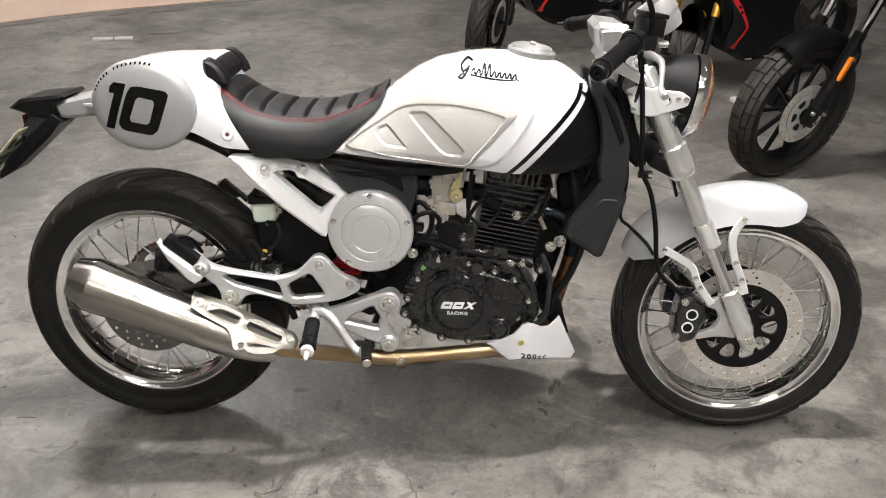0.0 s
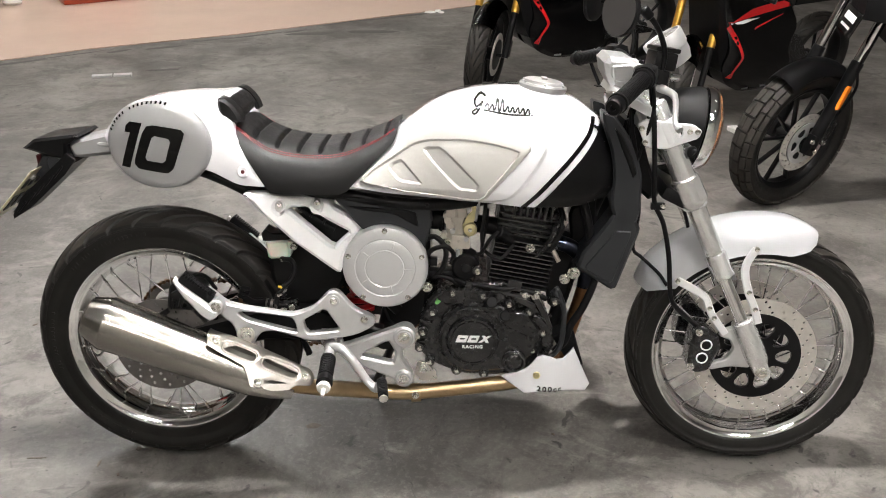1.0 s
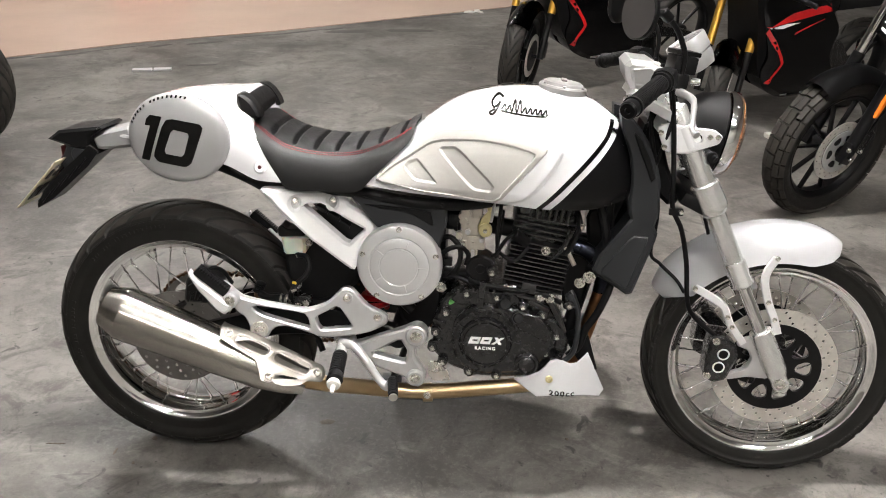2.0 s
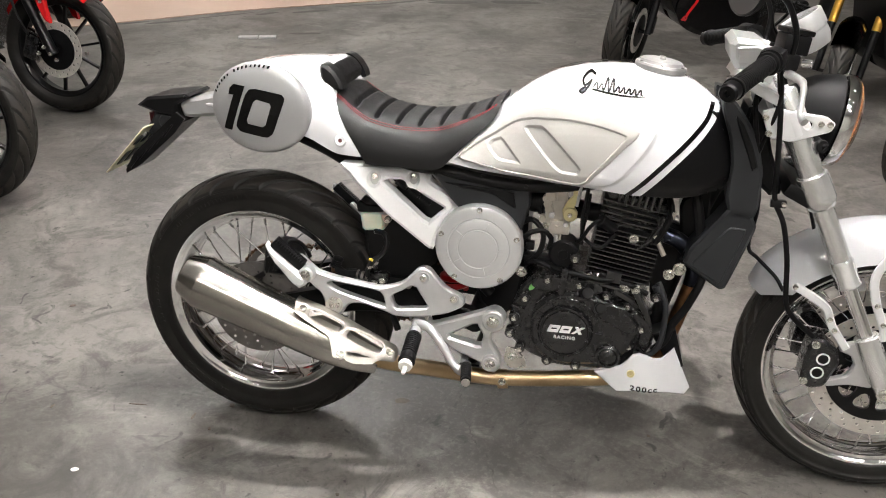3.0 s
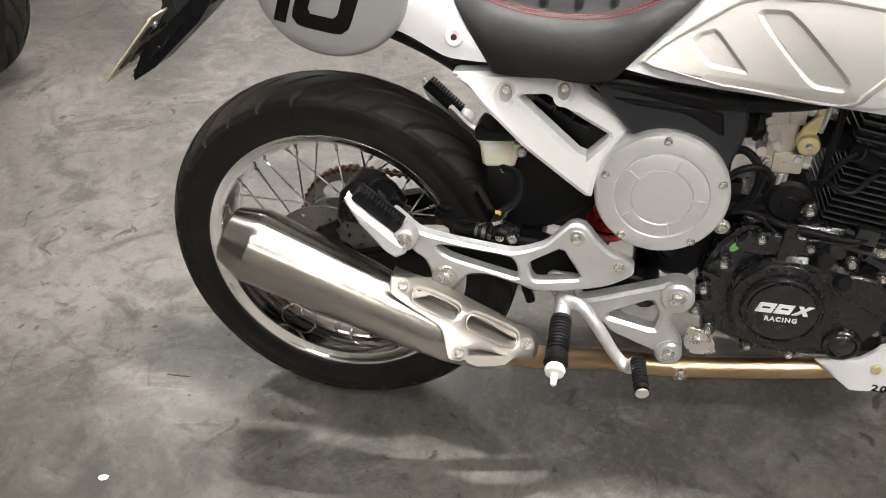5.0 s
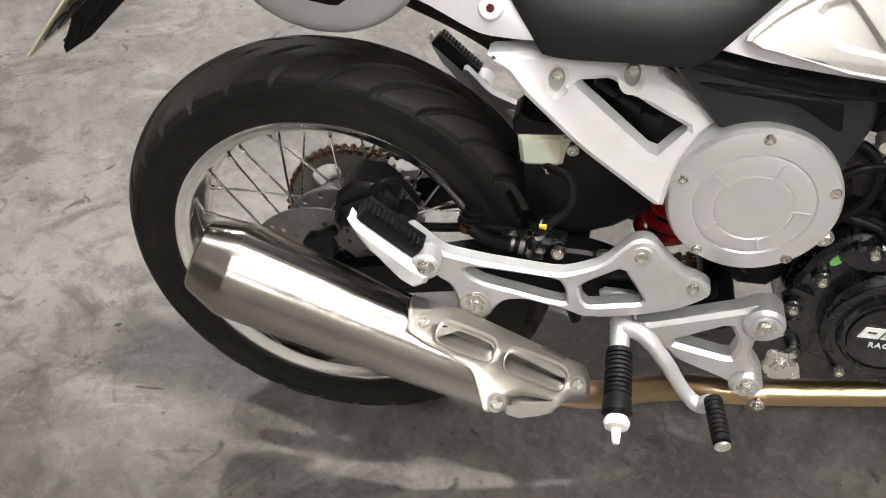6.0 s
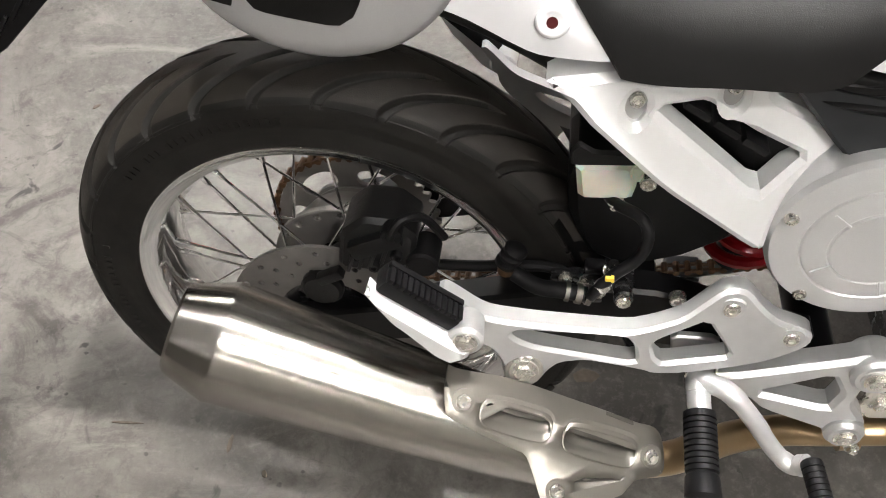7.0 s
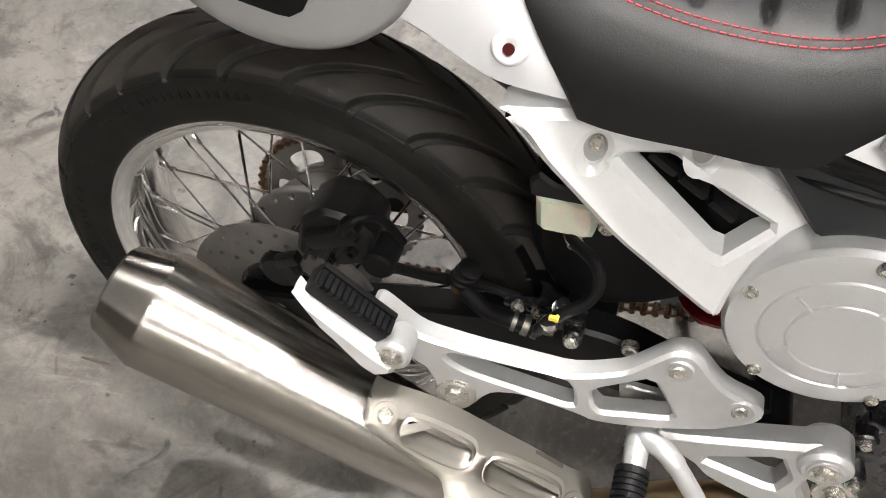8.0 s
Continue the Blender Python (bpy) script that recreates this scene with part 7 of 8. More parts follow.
lathe(bm, [(0.022, 0.0830), (0.020, 0.060), (0.004, 0.030), (-0.010, 0.006)], frame_to(HC, HC + HA), 48)
fpart("reflector", bm, "chrome", lamp)
bm = B()
lathe(bm, [(0.024, 0.0850), (0.034, 0.078), (0.044, 0.060), (0.050, 0.036), (0.052, 0.004)], frame_to(HC, HC + HA), 48)
lens = fpart("lens", bm, "glass", lamp, "clear domed lens")
lens.visible_shadow = False
bm = B()
ring(bm, [(0.026, 0.0852), (0.033, 0.0822), (0.033, 0.0790), (0.026, 0.0810)], frame_to(HC, HC + HA), 64)
fpart("amber_ring", bm, "orange_glass", lamp, "amber edge light")
for sd in (-1, 1):
    bm = B()
    cyl(bm, (1.166, sd * 0.088, 0.768), (1.176, sd * 0.112, 0.772), 0.013, bev=0.002)
    cyl(bm, (1.150, sd * 0.082, 0.790), (1.182, sd * 0.110, 0.768), 0.008)
    fpart("lamp_mount", bm, "rubber_soft", lamp)

# ------------------------------------------------------------------ front mudguard and stays
bm = B()
rings = []
for i in range(33):
    a = radians(67 + 83 * i / 32)
    end = min(1.0, (i / 4.5) ** 0.6, (32 - i) / 4)
    crown = 0.3265 + 0.002 * math.sin(a * 3)
    row = []
    for k in range(21):
        f = (k - 10) / 10
        hw = 0.078 * (0.62 + 0.38 * math.sin(min(1.0, end) * math.pi / 2))
        depth = 0.074 * (0.35 + 0.65 * min(1.0, end))
        v = hw * math.copysign(min(1.0, abs(f) ** 0.80 * 1.0), f)
        r = crown - depth * abs(f) ** 2.6 - 0.012 * (1 - end)
        row.append(bm.verts.new((1.369 + r * math.cos(a), v, 0.288 + r * math.sin(a))))
    rings.append(row)
for a, c in zip(rings, rings[1:]):
    for k in range(20):
        bm.faces.new((a[k], a[k + 1], c[k + 1], c[k]))
bmesh.ops.solidify(bm, geom=bm.faces[:], thickness=0.0035)
fender = fpart("front_mudguard", bm, "white", moto, "glossy white front mudguard", sharp=50)
for sd in (-1, 1):
    for pts in (((1.174, 0.478), (1.205, 0.462), (1.238, 0.440), (1.250, 0.415), (1.262, 0.392), (1.292, 0.352)), ((1.338, 0.556), (1.322, 0.525), (1.320, 0.497), (1.332, 0.455), (1.350, 0.415), (1.362, 0.380))):
        bm = B()
        prism(bm, rounded(band(pts, 0.017), 1, 0.1), sd * 0.098, sd * 0.091, (), 0.002)
        stay = fpart("mudguard_stay", bm, "alu_white", fender, "silver mudguard stay")
        for u, w in (pts[0], pts[3], pts[4]):
            screw(stay, (u, sd * 0.098, w), 0.0055, 0.004, axis=(0, sd, 0), turn=STEER)

# ------------------------------------------------------------------ front calipers
for sd in (-1, 1):
    bm = B()
    prism(bm, rounded([(1.222, 0.365), (1.246, 0.372), (1.276, 0.350), (1.284, 0.320), (1.262, 0.264), (1.236, 0.256), (1.212, 0.268), (1.214, 0.320)], 1, 0.12), sd * 0.104, sd * 0.046, (), 0.006)
    cal = fpart("front_caliper", bm, "engine", moto, "black two-piston front brake caliper")
    for u, w in ((1.250, 0.328), (1.243, 0.296)):
        bm = B()
        ring(bm, [(0, 0.0105), (0, 0.0135), (0.0015, 0.0135), (0.0015, 0.0105)], frame_to((u, sd * 0.1038, w), (u, sd * 0.2, w)), 28)
        fpart("piston_ring", bm, "decal_white", cal, "white ring round the piston cap")
        bm = B()
        cyl(bm, (u, sd * 0.100, w), (u, sd * 0.1062, w), 0.0100, bev=0.001)
        fpart("piston_cap", bm, "satin_black", cal)
    screw(cal, (1.232, sd * 0.1035, 0.358), 0.006, 0.006, axis=(0, sd, 0), turn=STEER, hexa=True)
    screw(cal, (1.220, sd * 0.1035, 0.274), 0.006, 0.006, axis=(0, sd, 0), turn=STEER, hexa=True)
    bm = B()
    prism(bm, rounded([(1.282, 0.360), (1.318, 0.372), (1.336, 0.340), (1.360, 0.300), (1.356, 0.270), (1.310, 0.272), (1.266, 0.262), (1.262, 0.276), (1.304, 0.292), (1.314, 0.318), (1.304, 0.338), (1.280, 0.346)], 1, 0.12), sd * 0.096, sd * 0.082, (), 0.003)
    fpart("caliper_bracket", bm, "alu", moto, "cast alloy caliper bracket")

# ------------------------------------------------------------------ cables and hoses
bm = B()
tube(bm, [(1.075, -0.12, 0.92), (1.088, -0.125, 0.84), (1.098, -0.122, 0.740), (1.104, -0.118, 0.665), (1.128, -0.116, 0.614), (1.146, -0.115, 0.539), (1.158, -0.112, 0.450), (1.180, -0.105, 0.412), (1.225, -0.095, 0.372)], 0.0054, 12)
hose = fpart("front_brake_hose", bm, "rubber_soft", moto, "black front brake hose")
bm = B()
box(bm, (0, 0, 0), (0.030, 0.014, 0.016), STEER @ pose(1.112, -0.116, 0.655), 0.003)
part("hose_clip", bm, "plastic", hose)
screw(hose, (1.122, -0.123, 0.656), 0.005, 0.005, turn=STEER)
for pts, r in (([(1.06, -0.06, 0.86), (1.045, -0.07, 0.80), (1.075, -0.06, 0.70), (1.085, -0.05, 0.62), (1.078, -0.05, 0.54), (1.10, -0.05, 0.515), (1.138, -0.06, 0.482), (1.155, -0.08, 0.46)], 0.004),
               ([(1.05, -0.10, 0.90), (1.045, -0.105, 0.84), (1.06, -0.105, 0.76), (1.075, -0.09, 0.68)], 0.0048),
               ([(1.06, -0.02, 0.86), (1.04, -0.06, 0.78), (1.07, -0.08, 0.72), (1.05, -0.05, 0.62)], 0.005),
               ([(1.10, 0.02, 0.90), (1.16, 0.0, 0.70), (1.20, 0.0, 0.60), (1.23, 0.03, 0.50)], 0.004),
               ([(1.07, -0.16, 0.93), (1.085, -0.13, 0.86), (1.07, -0.11, 0.78), (1.05, -0.08, 0.70), (1.0, -0.05, 0.66)], 0.0042)):
    bm = B()
    tube(bm, pts, r, 10)
    fpart("cable", bm, "rubber_soft", moto, "black control cable")
bm = B()
prism(bm, rounded([(1.040, 0.84), (1.075, 0.80), (1.10, 0.72), (1.13, 0.66), (1.09, 0.65), (1.05, 0.73), (1.03, 0.79)], 1), -0.05, 0.05, (), 0.008)
part("head_stock", bm, "frame", moto, "black steering head with wiring")

# side stand on the far side
bm = B()
tube(bm, [(0.53, 0.10, 0.26), (0.50, 0.17, 0.16), (0.462, 0.262, 0.044)], 0.011, 12, 4)
box(bm, (0, 0, 0), (0.055, 0.045, 0.008), pose(0.458, 0.270, 0.0405, 7.65, 0, 0), 0.003)
part("side_stand", bm, "frame", moto, "black side stand")
# ------------------------------------------------------------------ other motorcycles in the showroom
def cast_wheel(name, parent, c, R, half, lip, spokes, disc_sides, label, block=False):
    bm = B()
    lathe(bm, [(-0.055, 0.018), (-0.050, 0.040), (0.050, 0.040), (0.055, 0.018)], AXIS_V, 28)
    cyl(bm, (0, -0.095, 0), (0, 0.095, 0), 0.010)
    hub = part(name, bm, "satin_black", parent, label)
    hub.matrix_basis = Matrix.Translation(c)
    if block:
        me = tyre_mesh("tyre", R, half, lip, half * 0.62, (), 160, 27, 4)
    else:
        me = tyre_mesh("tyre", R, half, lip, half * 0.62, ((0.0050, 0.0, half * 0.97, half * 0.12, 0.110),), 320, 22, 6)
    child("tyre", me, hub, Matrix(), "black tyre")
    bm = B()
    rh = half * 0.66
    ring(bm, [(rh, lip + 0.002), (rh, lip - 0.008), (rh - 0.006, lip - 0.016), (rh * 0.5, lip - 0.026), (-rh * 0.5, lip - 0.026), (-rh + 0.006, lip - 0.016), (-rh, lip - 0.008), (-rh, lip + 0.002), (0, lip - 0.016)], AXIS_V, 72)
    part("rim", bm, "satin_black", hub, "black cast rim")
    for i in range(spokes):
        a = 2 * math.pi * (i + 0.3) / spokes
        bm = B()
        mm = Matrix.Rotation(-a, 4, "Y")
        box(bm, (0.036 + (lip - 0.06) / 2, 0, 0), (lip - 0.055, 0.020, 0.011), mm, 0.003)
        part("spoke", bm, "satin_black", hub)
    for sd in disc_sides:
        bm = B()
        drilled_disc(bm, 0.092, 0.130, sd * 0.060, sd * 0.064, ((0.104, 18, 0), (0.118, 18, 0.5)), 0.005)
        part("brake_disc", bm, "disc", hub, "drilled steel brake disc")
        bm = B()
        lathe(bm, [(0.056, 0.036), (0.056, 0.092), (0.066, 0.094), (0.068, 0.06), (0.068, 0.036)] if sd > 0 else [(-0.056, 0.036), (-0.056, 0.092), (-0.066, 0.094), (-0.068, 0.06), (-0.068, 0.036)], AXIS_V, 30, cap=False)
        part("disc_carrier", bm, "satin_black", hub)
    return hub


def tread_blocks(hub, R, half):
    """Square block tread for a dual-purpose tyre."""
    meshes = {}
    for row, (x, ln, wd, tilt) in enumerate(((0.0, 0.062, 0.030, 0), (0.030, 0.062, 0.024, 16), (-0.030, 0.062, 0.024, -16), (0.050, 0.062, 0.018, 42), (-0.050, 0.062, 0.018, -42))):
        bm = B()
        for i in range(30):
            a = 2 * math.pi * (i + 0.5 * (row % 2)) / 30
            rr = R - 0.0075 - (abs(x) / half) ** 2.2 * 0.030
            mm = Matrix.Rotation(-a, 4, "Y") @ Matrix.Translation((rr, x, 0)) @ Matrix.Rotation(radians(tilt), 4, "Z")
            box(bm, (0, 0, 0), (0.014, wd, ln * 0.90), mm)
        ob = part("tread_band", bm, "rubber_dusty", hub, "row of square tread blocks")
        ob["kind"] = "stuff"


def sport_bike(m, label):
    ob = thing("sport_motorcycle", m, label, "motorcycle", "sport motorcycles in a row")
    turn = Matrix.Translation((1.20, 0, 0)) @ Matrix.Rotation(radians(40), 4, "Z") @ Matrix.Translation((-1.20, 0, 0))
    fw = cast_wheel("front_wheel", ob, (1.33, 0, 0.30), 0.300, 0.058, 0.226, 6, (1, -1), "black front wheel")
    fw.matrix_basis = turn @ fw.matrix_basis
    cast_wheel("rear_wheel", ob, (0, 0, 0.305), 0.308, 0.072, 0.226, 6, (), "black rear wheel")
    for sd in (-1, 1):
        bm = B()
        cyl(bm, (1.215, sd * 0.115, 0.54), (1.095, sd * 0.115, 0.80), 0.024)
        bm.transform(turn)
        part("fork_tube", bm, "gold", ob, "gold fork tube")
        bm = B()
        cyl(bm, (1.33, sd * 0.115, 0.29), (1.21, sd * 0.115, 0.55), 0.020)
        box(bm, (0, 0, 0), (0.05, 0.035, 0.10), pose(1.27, sd * 0.115, 0.33, 0, -20, 0), 0.006)
        bm.transform(turn)
        part("fork_leg", bm, "satin_black", ob)
        # fairing flank
        bm = B()
        fair = rounded([(1.18, 0.80), (1.08, 0.66), (1.02, 0.52), (1.05, 0.42), (0.98, 0.30), (0.80, 0.215), (0.52, 0.205), (0.40, 0.27), (0.46, 0.40), (0.54, 0.52), (0.50, 0.66), (0.66, 0.84), (0.90, 0.98), (1.10, 1.00), (1.20, 0.96)], 2, 0.2)
        prism(bm, fair, sd * 0.205, sd * 0.06, (), 0.030, vf=lambda u, w, s_=sd: -s_ * (0.26 * max(0.0, 0.42 - w) + 0.30 * max(0.0, u - 0.95)))
        tr = tree_of(bm)
        flank = part("fairing", bm, "gloss_black", ob, "glossy black fairing")
        bm = B()
        drape(bm, band([(1.10, 0.70), (1.03, 0.61), (0.955, 0.51), (0.945, 0.47), (0.985, 0.40), (0.99, 0.35)], 0.020), tr, 0.002, 0.03, side=sd)
        drape(bm, [(0.90, 0.655), (0.70, 0.735), (0.70, 0.742), (0.90, 0.668)], tr, 0.002, 0.05, side=sd)
        part("trim", bm, "red", flank, "thin red trim line")
        bm = B()
        drape(bm, [(1.10, 0.705), (0.95, 0.735), (0.66, 0.785), (0.58, 0.84), (0.80, 0.815), (0.95, 0.785)], tr, 0.002, 0.05, side=sd)
        part("red_flash", bm, "red", flank, "red flash")
        bm = B()
        drape(bm, [(1.11, 0.700), (1.00, 0.698), (0.88, 0.728), (0.98, 0.726)], tr, 0.003, 0.05, side=sd)
        part("white_flash", bm, "decal_white", flank)
        for i in range(3):
            bm = B()
            u = 0.78 - i * 0.16
            drape(bm, [(u, 0.262), (u + 0.05, 0.262), (u + 0.04, 0.246), (u - 0.01, 0.246)], tr, 0.002, 0.05, side=sd)
            part("vent_mark", bm, "silver", flank)
    # added dark body: stands in for the shadow between wheel and fairing
    bm = B()
    prism(bm, rounded([(0.90, 0.40), (1.00, 0.34), (1.08, 0.46), (1.17, 0.72), (1.24, 0.90), (1.10, 0.97), (0.94, 0.80)], 1, 0.15), -0.135, 0.135, (), 0.02)
    part("radiator", bm, "plastic", ob, "added dark body in place of the shaded gap behind the front wheel")
    bm = B()
    skin(bm, lambda w: 1.02, lambda w: 1.30, lerp_table([(1.0, 1.14), (1.15, 1.10), (1.30, 0.98)]), lambda u: 0.94, lerp_table([(1.0, 0.20), (1.2, 0.16), (1.32, 0.06)]), 16, 20, 2.4)
    part("nose_fairing", bm, "gloss_black", ob, "black nose fairing")
    for sd in (-1, 1):
        bm = B()
        prism(bm, rounded([(1.30, 0.972), (1.20, 1.01), (1.12, 1.015), (1.14, 0.98), (1.24, 0.952)], 1), sd * 0.14, sd * 0.08, (), 0.006, vf=lambda u, w, s_=sd: -s_ * 0.5 * max(0, u - 1.14))
        part("headlamp", bm, "glass", ob, "slanted clear headlamp")
        bm = B()
        tube(bm, [(1.08, sd * 0.08, 0.90), (1.04, sd * 0.20, 0.90), (0.98, sd * 0.34, 0.88)], 0.016, 10)
        part("handlebar", bm, "rubber_soft", ob, "black handlebar grip")
    bm = B()
    skin(bm, lambda w: 0.46, lambda w: 1.02, lerp_table([(0.46, 0.84), (0.7, 0.98), (0.9, 1.00), (1.02, 0.96)]), lambda u: 0.74, lerp_table([(0.46, 0.10), (0.7, 0.17), (0.9, 0.18), (1.02, 0.14)]), 18, 20, 2.5)
    part("fuel_tank", bm, "gloss_black", ob, "black fuel tank")
    bm = B()
    skin(bm, lambda w: -0.22, lambda w: 0.48, lerp_table([(-0.22, 0.98), (0.05, 0.90), (0.25, 0.82), (0.48, 0.84)]), lambda u: 0.74 + 0.14 * max(0, -u + 0.1), lambda u: 0.11, 18, 16, 2.6)
    part("seat", bm, "satin_black", ob, "black seat and tail")
    bm = B()
    prism(bm, rounded([(0.20, 0.36), (0.44, 0.60), (0.95, 0.62), (0.98, 0.35), (0.80, 0.26), (0.45, 0.28)], 1), -0.13, 0.13, (), 0.01)
    prism(bm, rounded([(-0.03, 0.28), (-0.03, 0.33), (0.45, 0.42), (0.48, 0.34)], 1), -0.11, 0.11, (), 0.01)
    part("engine", bm, "engine", ob, "dark engine and swing arm")
    bm = B()
    rr = []
    for i in range(15):
        a = radians(50 + 95 * i / 14)
        rr.append([bm.verts.new((1.33 + (0.322 - 0.05 * abs(f) ** 2.5) * math.cos(a), f * 0.07, 0.30 + (0.322 - 0.05 * abs(f) ** 2.5) * math.sin(a))) for f in (-1, -0.7, -0.35, 0, 0.35, 0.7, 1)])
    for a, c in zip(rr, rr[1:]):
        for k in range(6):
            bm.faces.new((a[k], a[k + 1], c[k + 1], c[k]))
    bmesh.ops.solidify(bm, geom=bm.faces[:], thickness=0.004)
    bm.transform(turn)
    part("front_mudguard", bm, "gloss_black", ob, "black front mudguard")
    bm = B()
    tube(bm, [(0.55, 0.12, 0.28), (0.52, 0.20, 0.14), (0.50, 0.27, 0.05)], 0.012, 10, 3)
    box(bm, (0, 0, 0), (0.06, 0.05, 0.008), pose(0.50, 0.275, 0.044, 8, 0, 0), 0.002)
    part("side_stand", bm, "frame", ob, "black side stand")
    return ob


SCALE = Matrix.Scale(0.90, 4)
WHEEL = Vector((1.20 + 0.13 * math.cos(radians(40)), 0.13 * math.sin(radians(40)), 0))      # front contact in its own axes


def parked(x, y, heading, lean):
    """Places a bike by its front contact."""
    m = pose(0, 0, 0, 0, 0, heading) @ SCALE @ pose(0, 0, 0, lean, 0, 0)
    p = m @ WHEEL
    return pose(x - p.x, y - p.y, 0) @ m


SB = sport_bike(parked(0.81, 3.10, 212, -9), "black sport motorcycle with red trim and gold forks, on its stand")
copy_thing(SB, parked(1.65, 2.44, 212, -9))


def adventure_bike(m):
    ob = thing("adventure_motorcycle", m, "black adventure motorcycle with block-tread front tyre, on its stand", "motorcycle")
    turn = Matrix.Translation((1.45, 0, 0)) @ Matrix.Rotation(radians(30), 4, "Z") @ Matrix.Translation((-1.45, 0, 0))
    fw = cast_wheel("front_wheel", ob, (1.45, 0, 0.315), 0.307, 0.058, 0.236, 10, (1,), "black ten-spoke front wheel", True)
    tread_blocks(fw, 0.318, 0.062)
    bm = B()
    holes = [circle2(0, 0, 0.030, 20)] + [rounded([(0.045 * math.cos(a - 0.3), 0.045 * math.sin(a - 0.3)), (0.078 * math.cos(a - 0.34), 0.078 * math.sin(a - 0.34)), (0.078 * math.cos(a + 0.34), 0.078 * math.sin(a + 0.34)), (0.045 * math.cos(a + 0.3), 0.045 * math.sin(a + 0.3))], 1) for a in [2 * math.pi * i / 6 for i in range(6)]]
    prism(bm, circle2(0, 0, 0.094, 40), 0.071, 0.067, holes, 0.001)
    part("disc_spider", bm, "alu", fw, "silver disc carrier")
    fw.matrix_basis = turn @ fw.matrix_basis
    rw = cast_wheel("rear_wheel", ob, (0, 0, 0.31), 0.304, 0.066, 0.226, 10, (), "black rear wheel", True)
    tread_blocks(rw, 0.314, 0.07)
    for sd in (-1, 1):
        bm = B()
        cyl(bm, (1.45, sd * 0.098, 0.30), (1.285, sd * 0.098, 0.66), 0.026, bev=0.003)
        box(bm, (0, 0, 0), (0.05, 0.040, 0.09), pose(1.445, sd * 0.098, 0.32, 0, -24, 0), 0.008)
        bm.transform(turn)
        leg = part("fork_leg", bm, "satin_black", ob, "black fork leg")
        bm = B()
        cyl(bm, (1.30, sd * 0.098, 0.63), (1.13, sd * 0.098, 1.00), 0.021)
        bm.transform(turn)
        part("stanchion", bm, "chrome", ob, "chromed fork tube")
        bm = B()
        prism(bm, rounded([(1.365, 0.475), (1.385, 0.480), (1.345, 0.575), (1.322, 0.570)], 1, 0.15), sd * 0.132, sd * 0.118, (), 0.003)
        bm.transform(turn)
        part("reflector", bm, "amber", leg, "amber side reflector")
        for u, w in ((1.44, 0.30), (1.40, 0.33), (1.47, 0.35)):
            screw(leg, (u, sd * 0.122, w), 0.009, 0.008, axis=(0, sd, 0), turn=turn)
    bm = B()
    box(bm, (0, 0, 0), (0.06, 0.05, 0.11), pose(1.37, 0.085, 0.36, 0, -30, 0), 0.01)
    bm.transform(turn)
    part("front_caliper", bm, "engine", ob, "black front caliper")
    bm = B()
    tube(bm, [(1.37, 0.11, 0.40), (1.30, 0.13, 0.55), (1.30, 0.12, 0.66), (1.16, 0.10, 0.86)], 0.006, 10)
    bm.transform(turn)
    part("brake_hose", bm, "rubber_soft", ob)
    bm = B()
    rr = []
    for i in range(15):
        a = radians(62 + 78 * i / 14)
        rr.append([bm.verts.new((1.45 + (0.352 - 0.05 * abs(f) ** 2.5) * math.cos(a), f * 0.072, 0.315 + (0.352 - 0.05 * abs(f) ** 2.5) * math.sin(a))) for f in (-1, -0.7, -0.35, 0, 0.35, 0.7, 1)])
    for a, c in zip(rr, rr[1:]):
        for k in range(6):
            bm.faces.new((a[k], a[k + 1], c[k + 1], c[k]))
    bmesh.ops.solidify(bm, geom=bm.faces[:], thickness=0.004)
    bm.transform(turn)
    part("front_mudguard", bm, "plastic", ob, "black plastic front mudguard")
    bm = B()
    box(bm, (0, 0, 0), (0.006, 0.15, 0.10), pose(1.34, 0, 0.83, 0, -20, 0), 0.002)
    pl = part("front_plate", bm, "decal_black", ob, "small black front plate with pale bars")
    bm = B()
    box(bm, (0.004, 0, 0.015), (0.003, 0.09, 0.028), pose(1.34, 0, 0.83, 0, -20, 0))
    box(bm, (0.004, 0, -0.022), (0.003, 0.08, 0.010), pose(1.34, 0, 0.83, 0, -20, 0))
    part("plate_mark", bm, "decal_white", pl)
    bm = B()
    skin(bm, lambda w: 0.92, lambda w: 1.32, lerp_table([(0.92, 1.12), (1.1, 1.14), (1.32, 0.98)]), lambda u: 0.86, lerp_table([(0.92, 0.18), (1.2, 0.14), (1.32, 0.07)]), 14, 18, 2.4)
    part("nose_fairing", bm, "plastic", ob, "black nose fairing")
    bm = B()
    skin(bm, lambda w: 0.50, lambda w: 1.12, lerp_table([(0.5, 0.90), (0.75, 1.04), (0.95, 1.08), (1.12, 1.0)]), lambda u: 0.70, lerp_table([(0.5, 0.12), (0.8, 0.2), (1.12, 0.18)]), 18, 20, 2.6)
    part("fuel_tank", bm, "plastic", ob, "black fuel tank")
    bm = B()
    skin(bm, lambda w: -0.22, lambda w: 0.55, lerp_table([(-0.22, 0.94), (0.1, 0.89), (0.4, 0.86), (0.55, 0.9)]), lambda u: 0.78, lambda u: 0.13, 14, 16, 2.8)
    part("seat", bm, "satin_black", ob, "black seat")
    bm = B()
    prism(bm, rounded([(0.25, 0.36), (0.5, 0.72), (1.02, 0.74), (1.02, 0.40), (0.9, 0.26), (0.45, 0.28)], 1), -0.14, 0.14, (), 0.012)
    prism(bm, rounded([(-0.03, 0.285), (-0.03, 0.335), (0.45, 0.43), (0.48, 0.35)], 1), -0.11, 0.11, (), 0.01)
    part("engine", bm, "engine", ob, "dark engine and swing arm")
    bm = B()
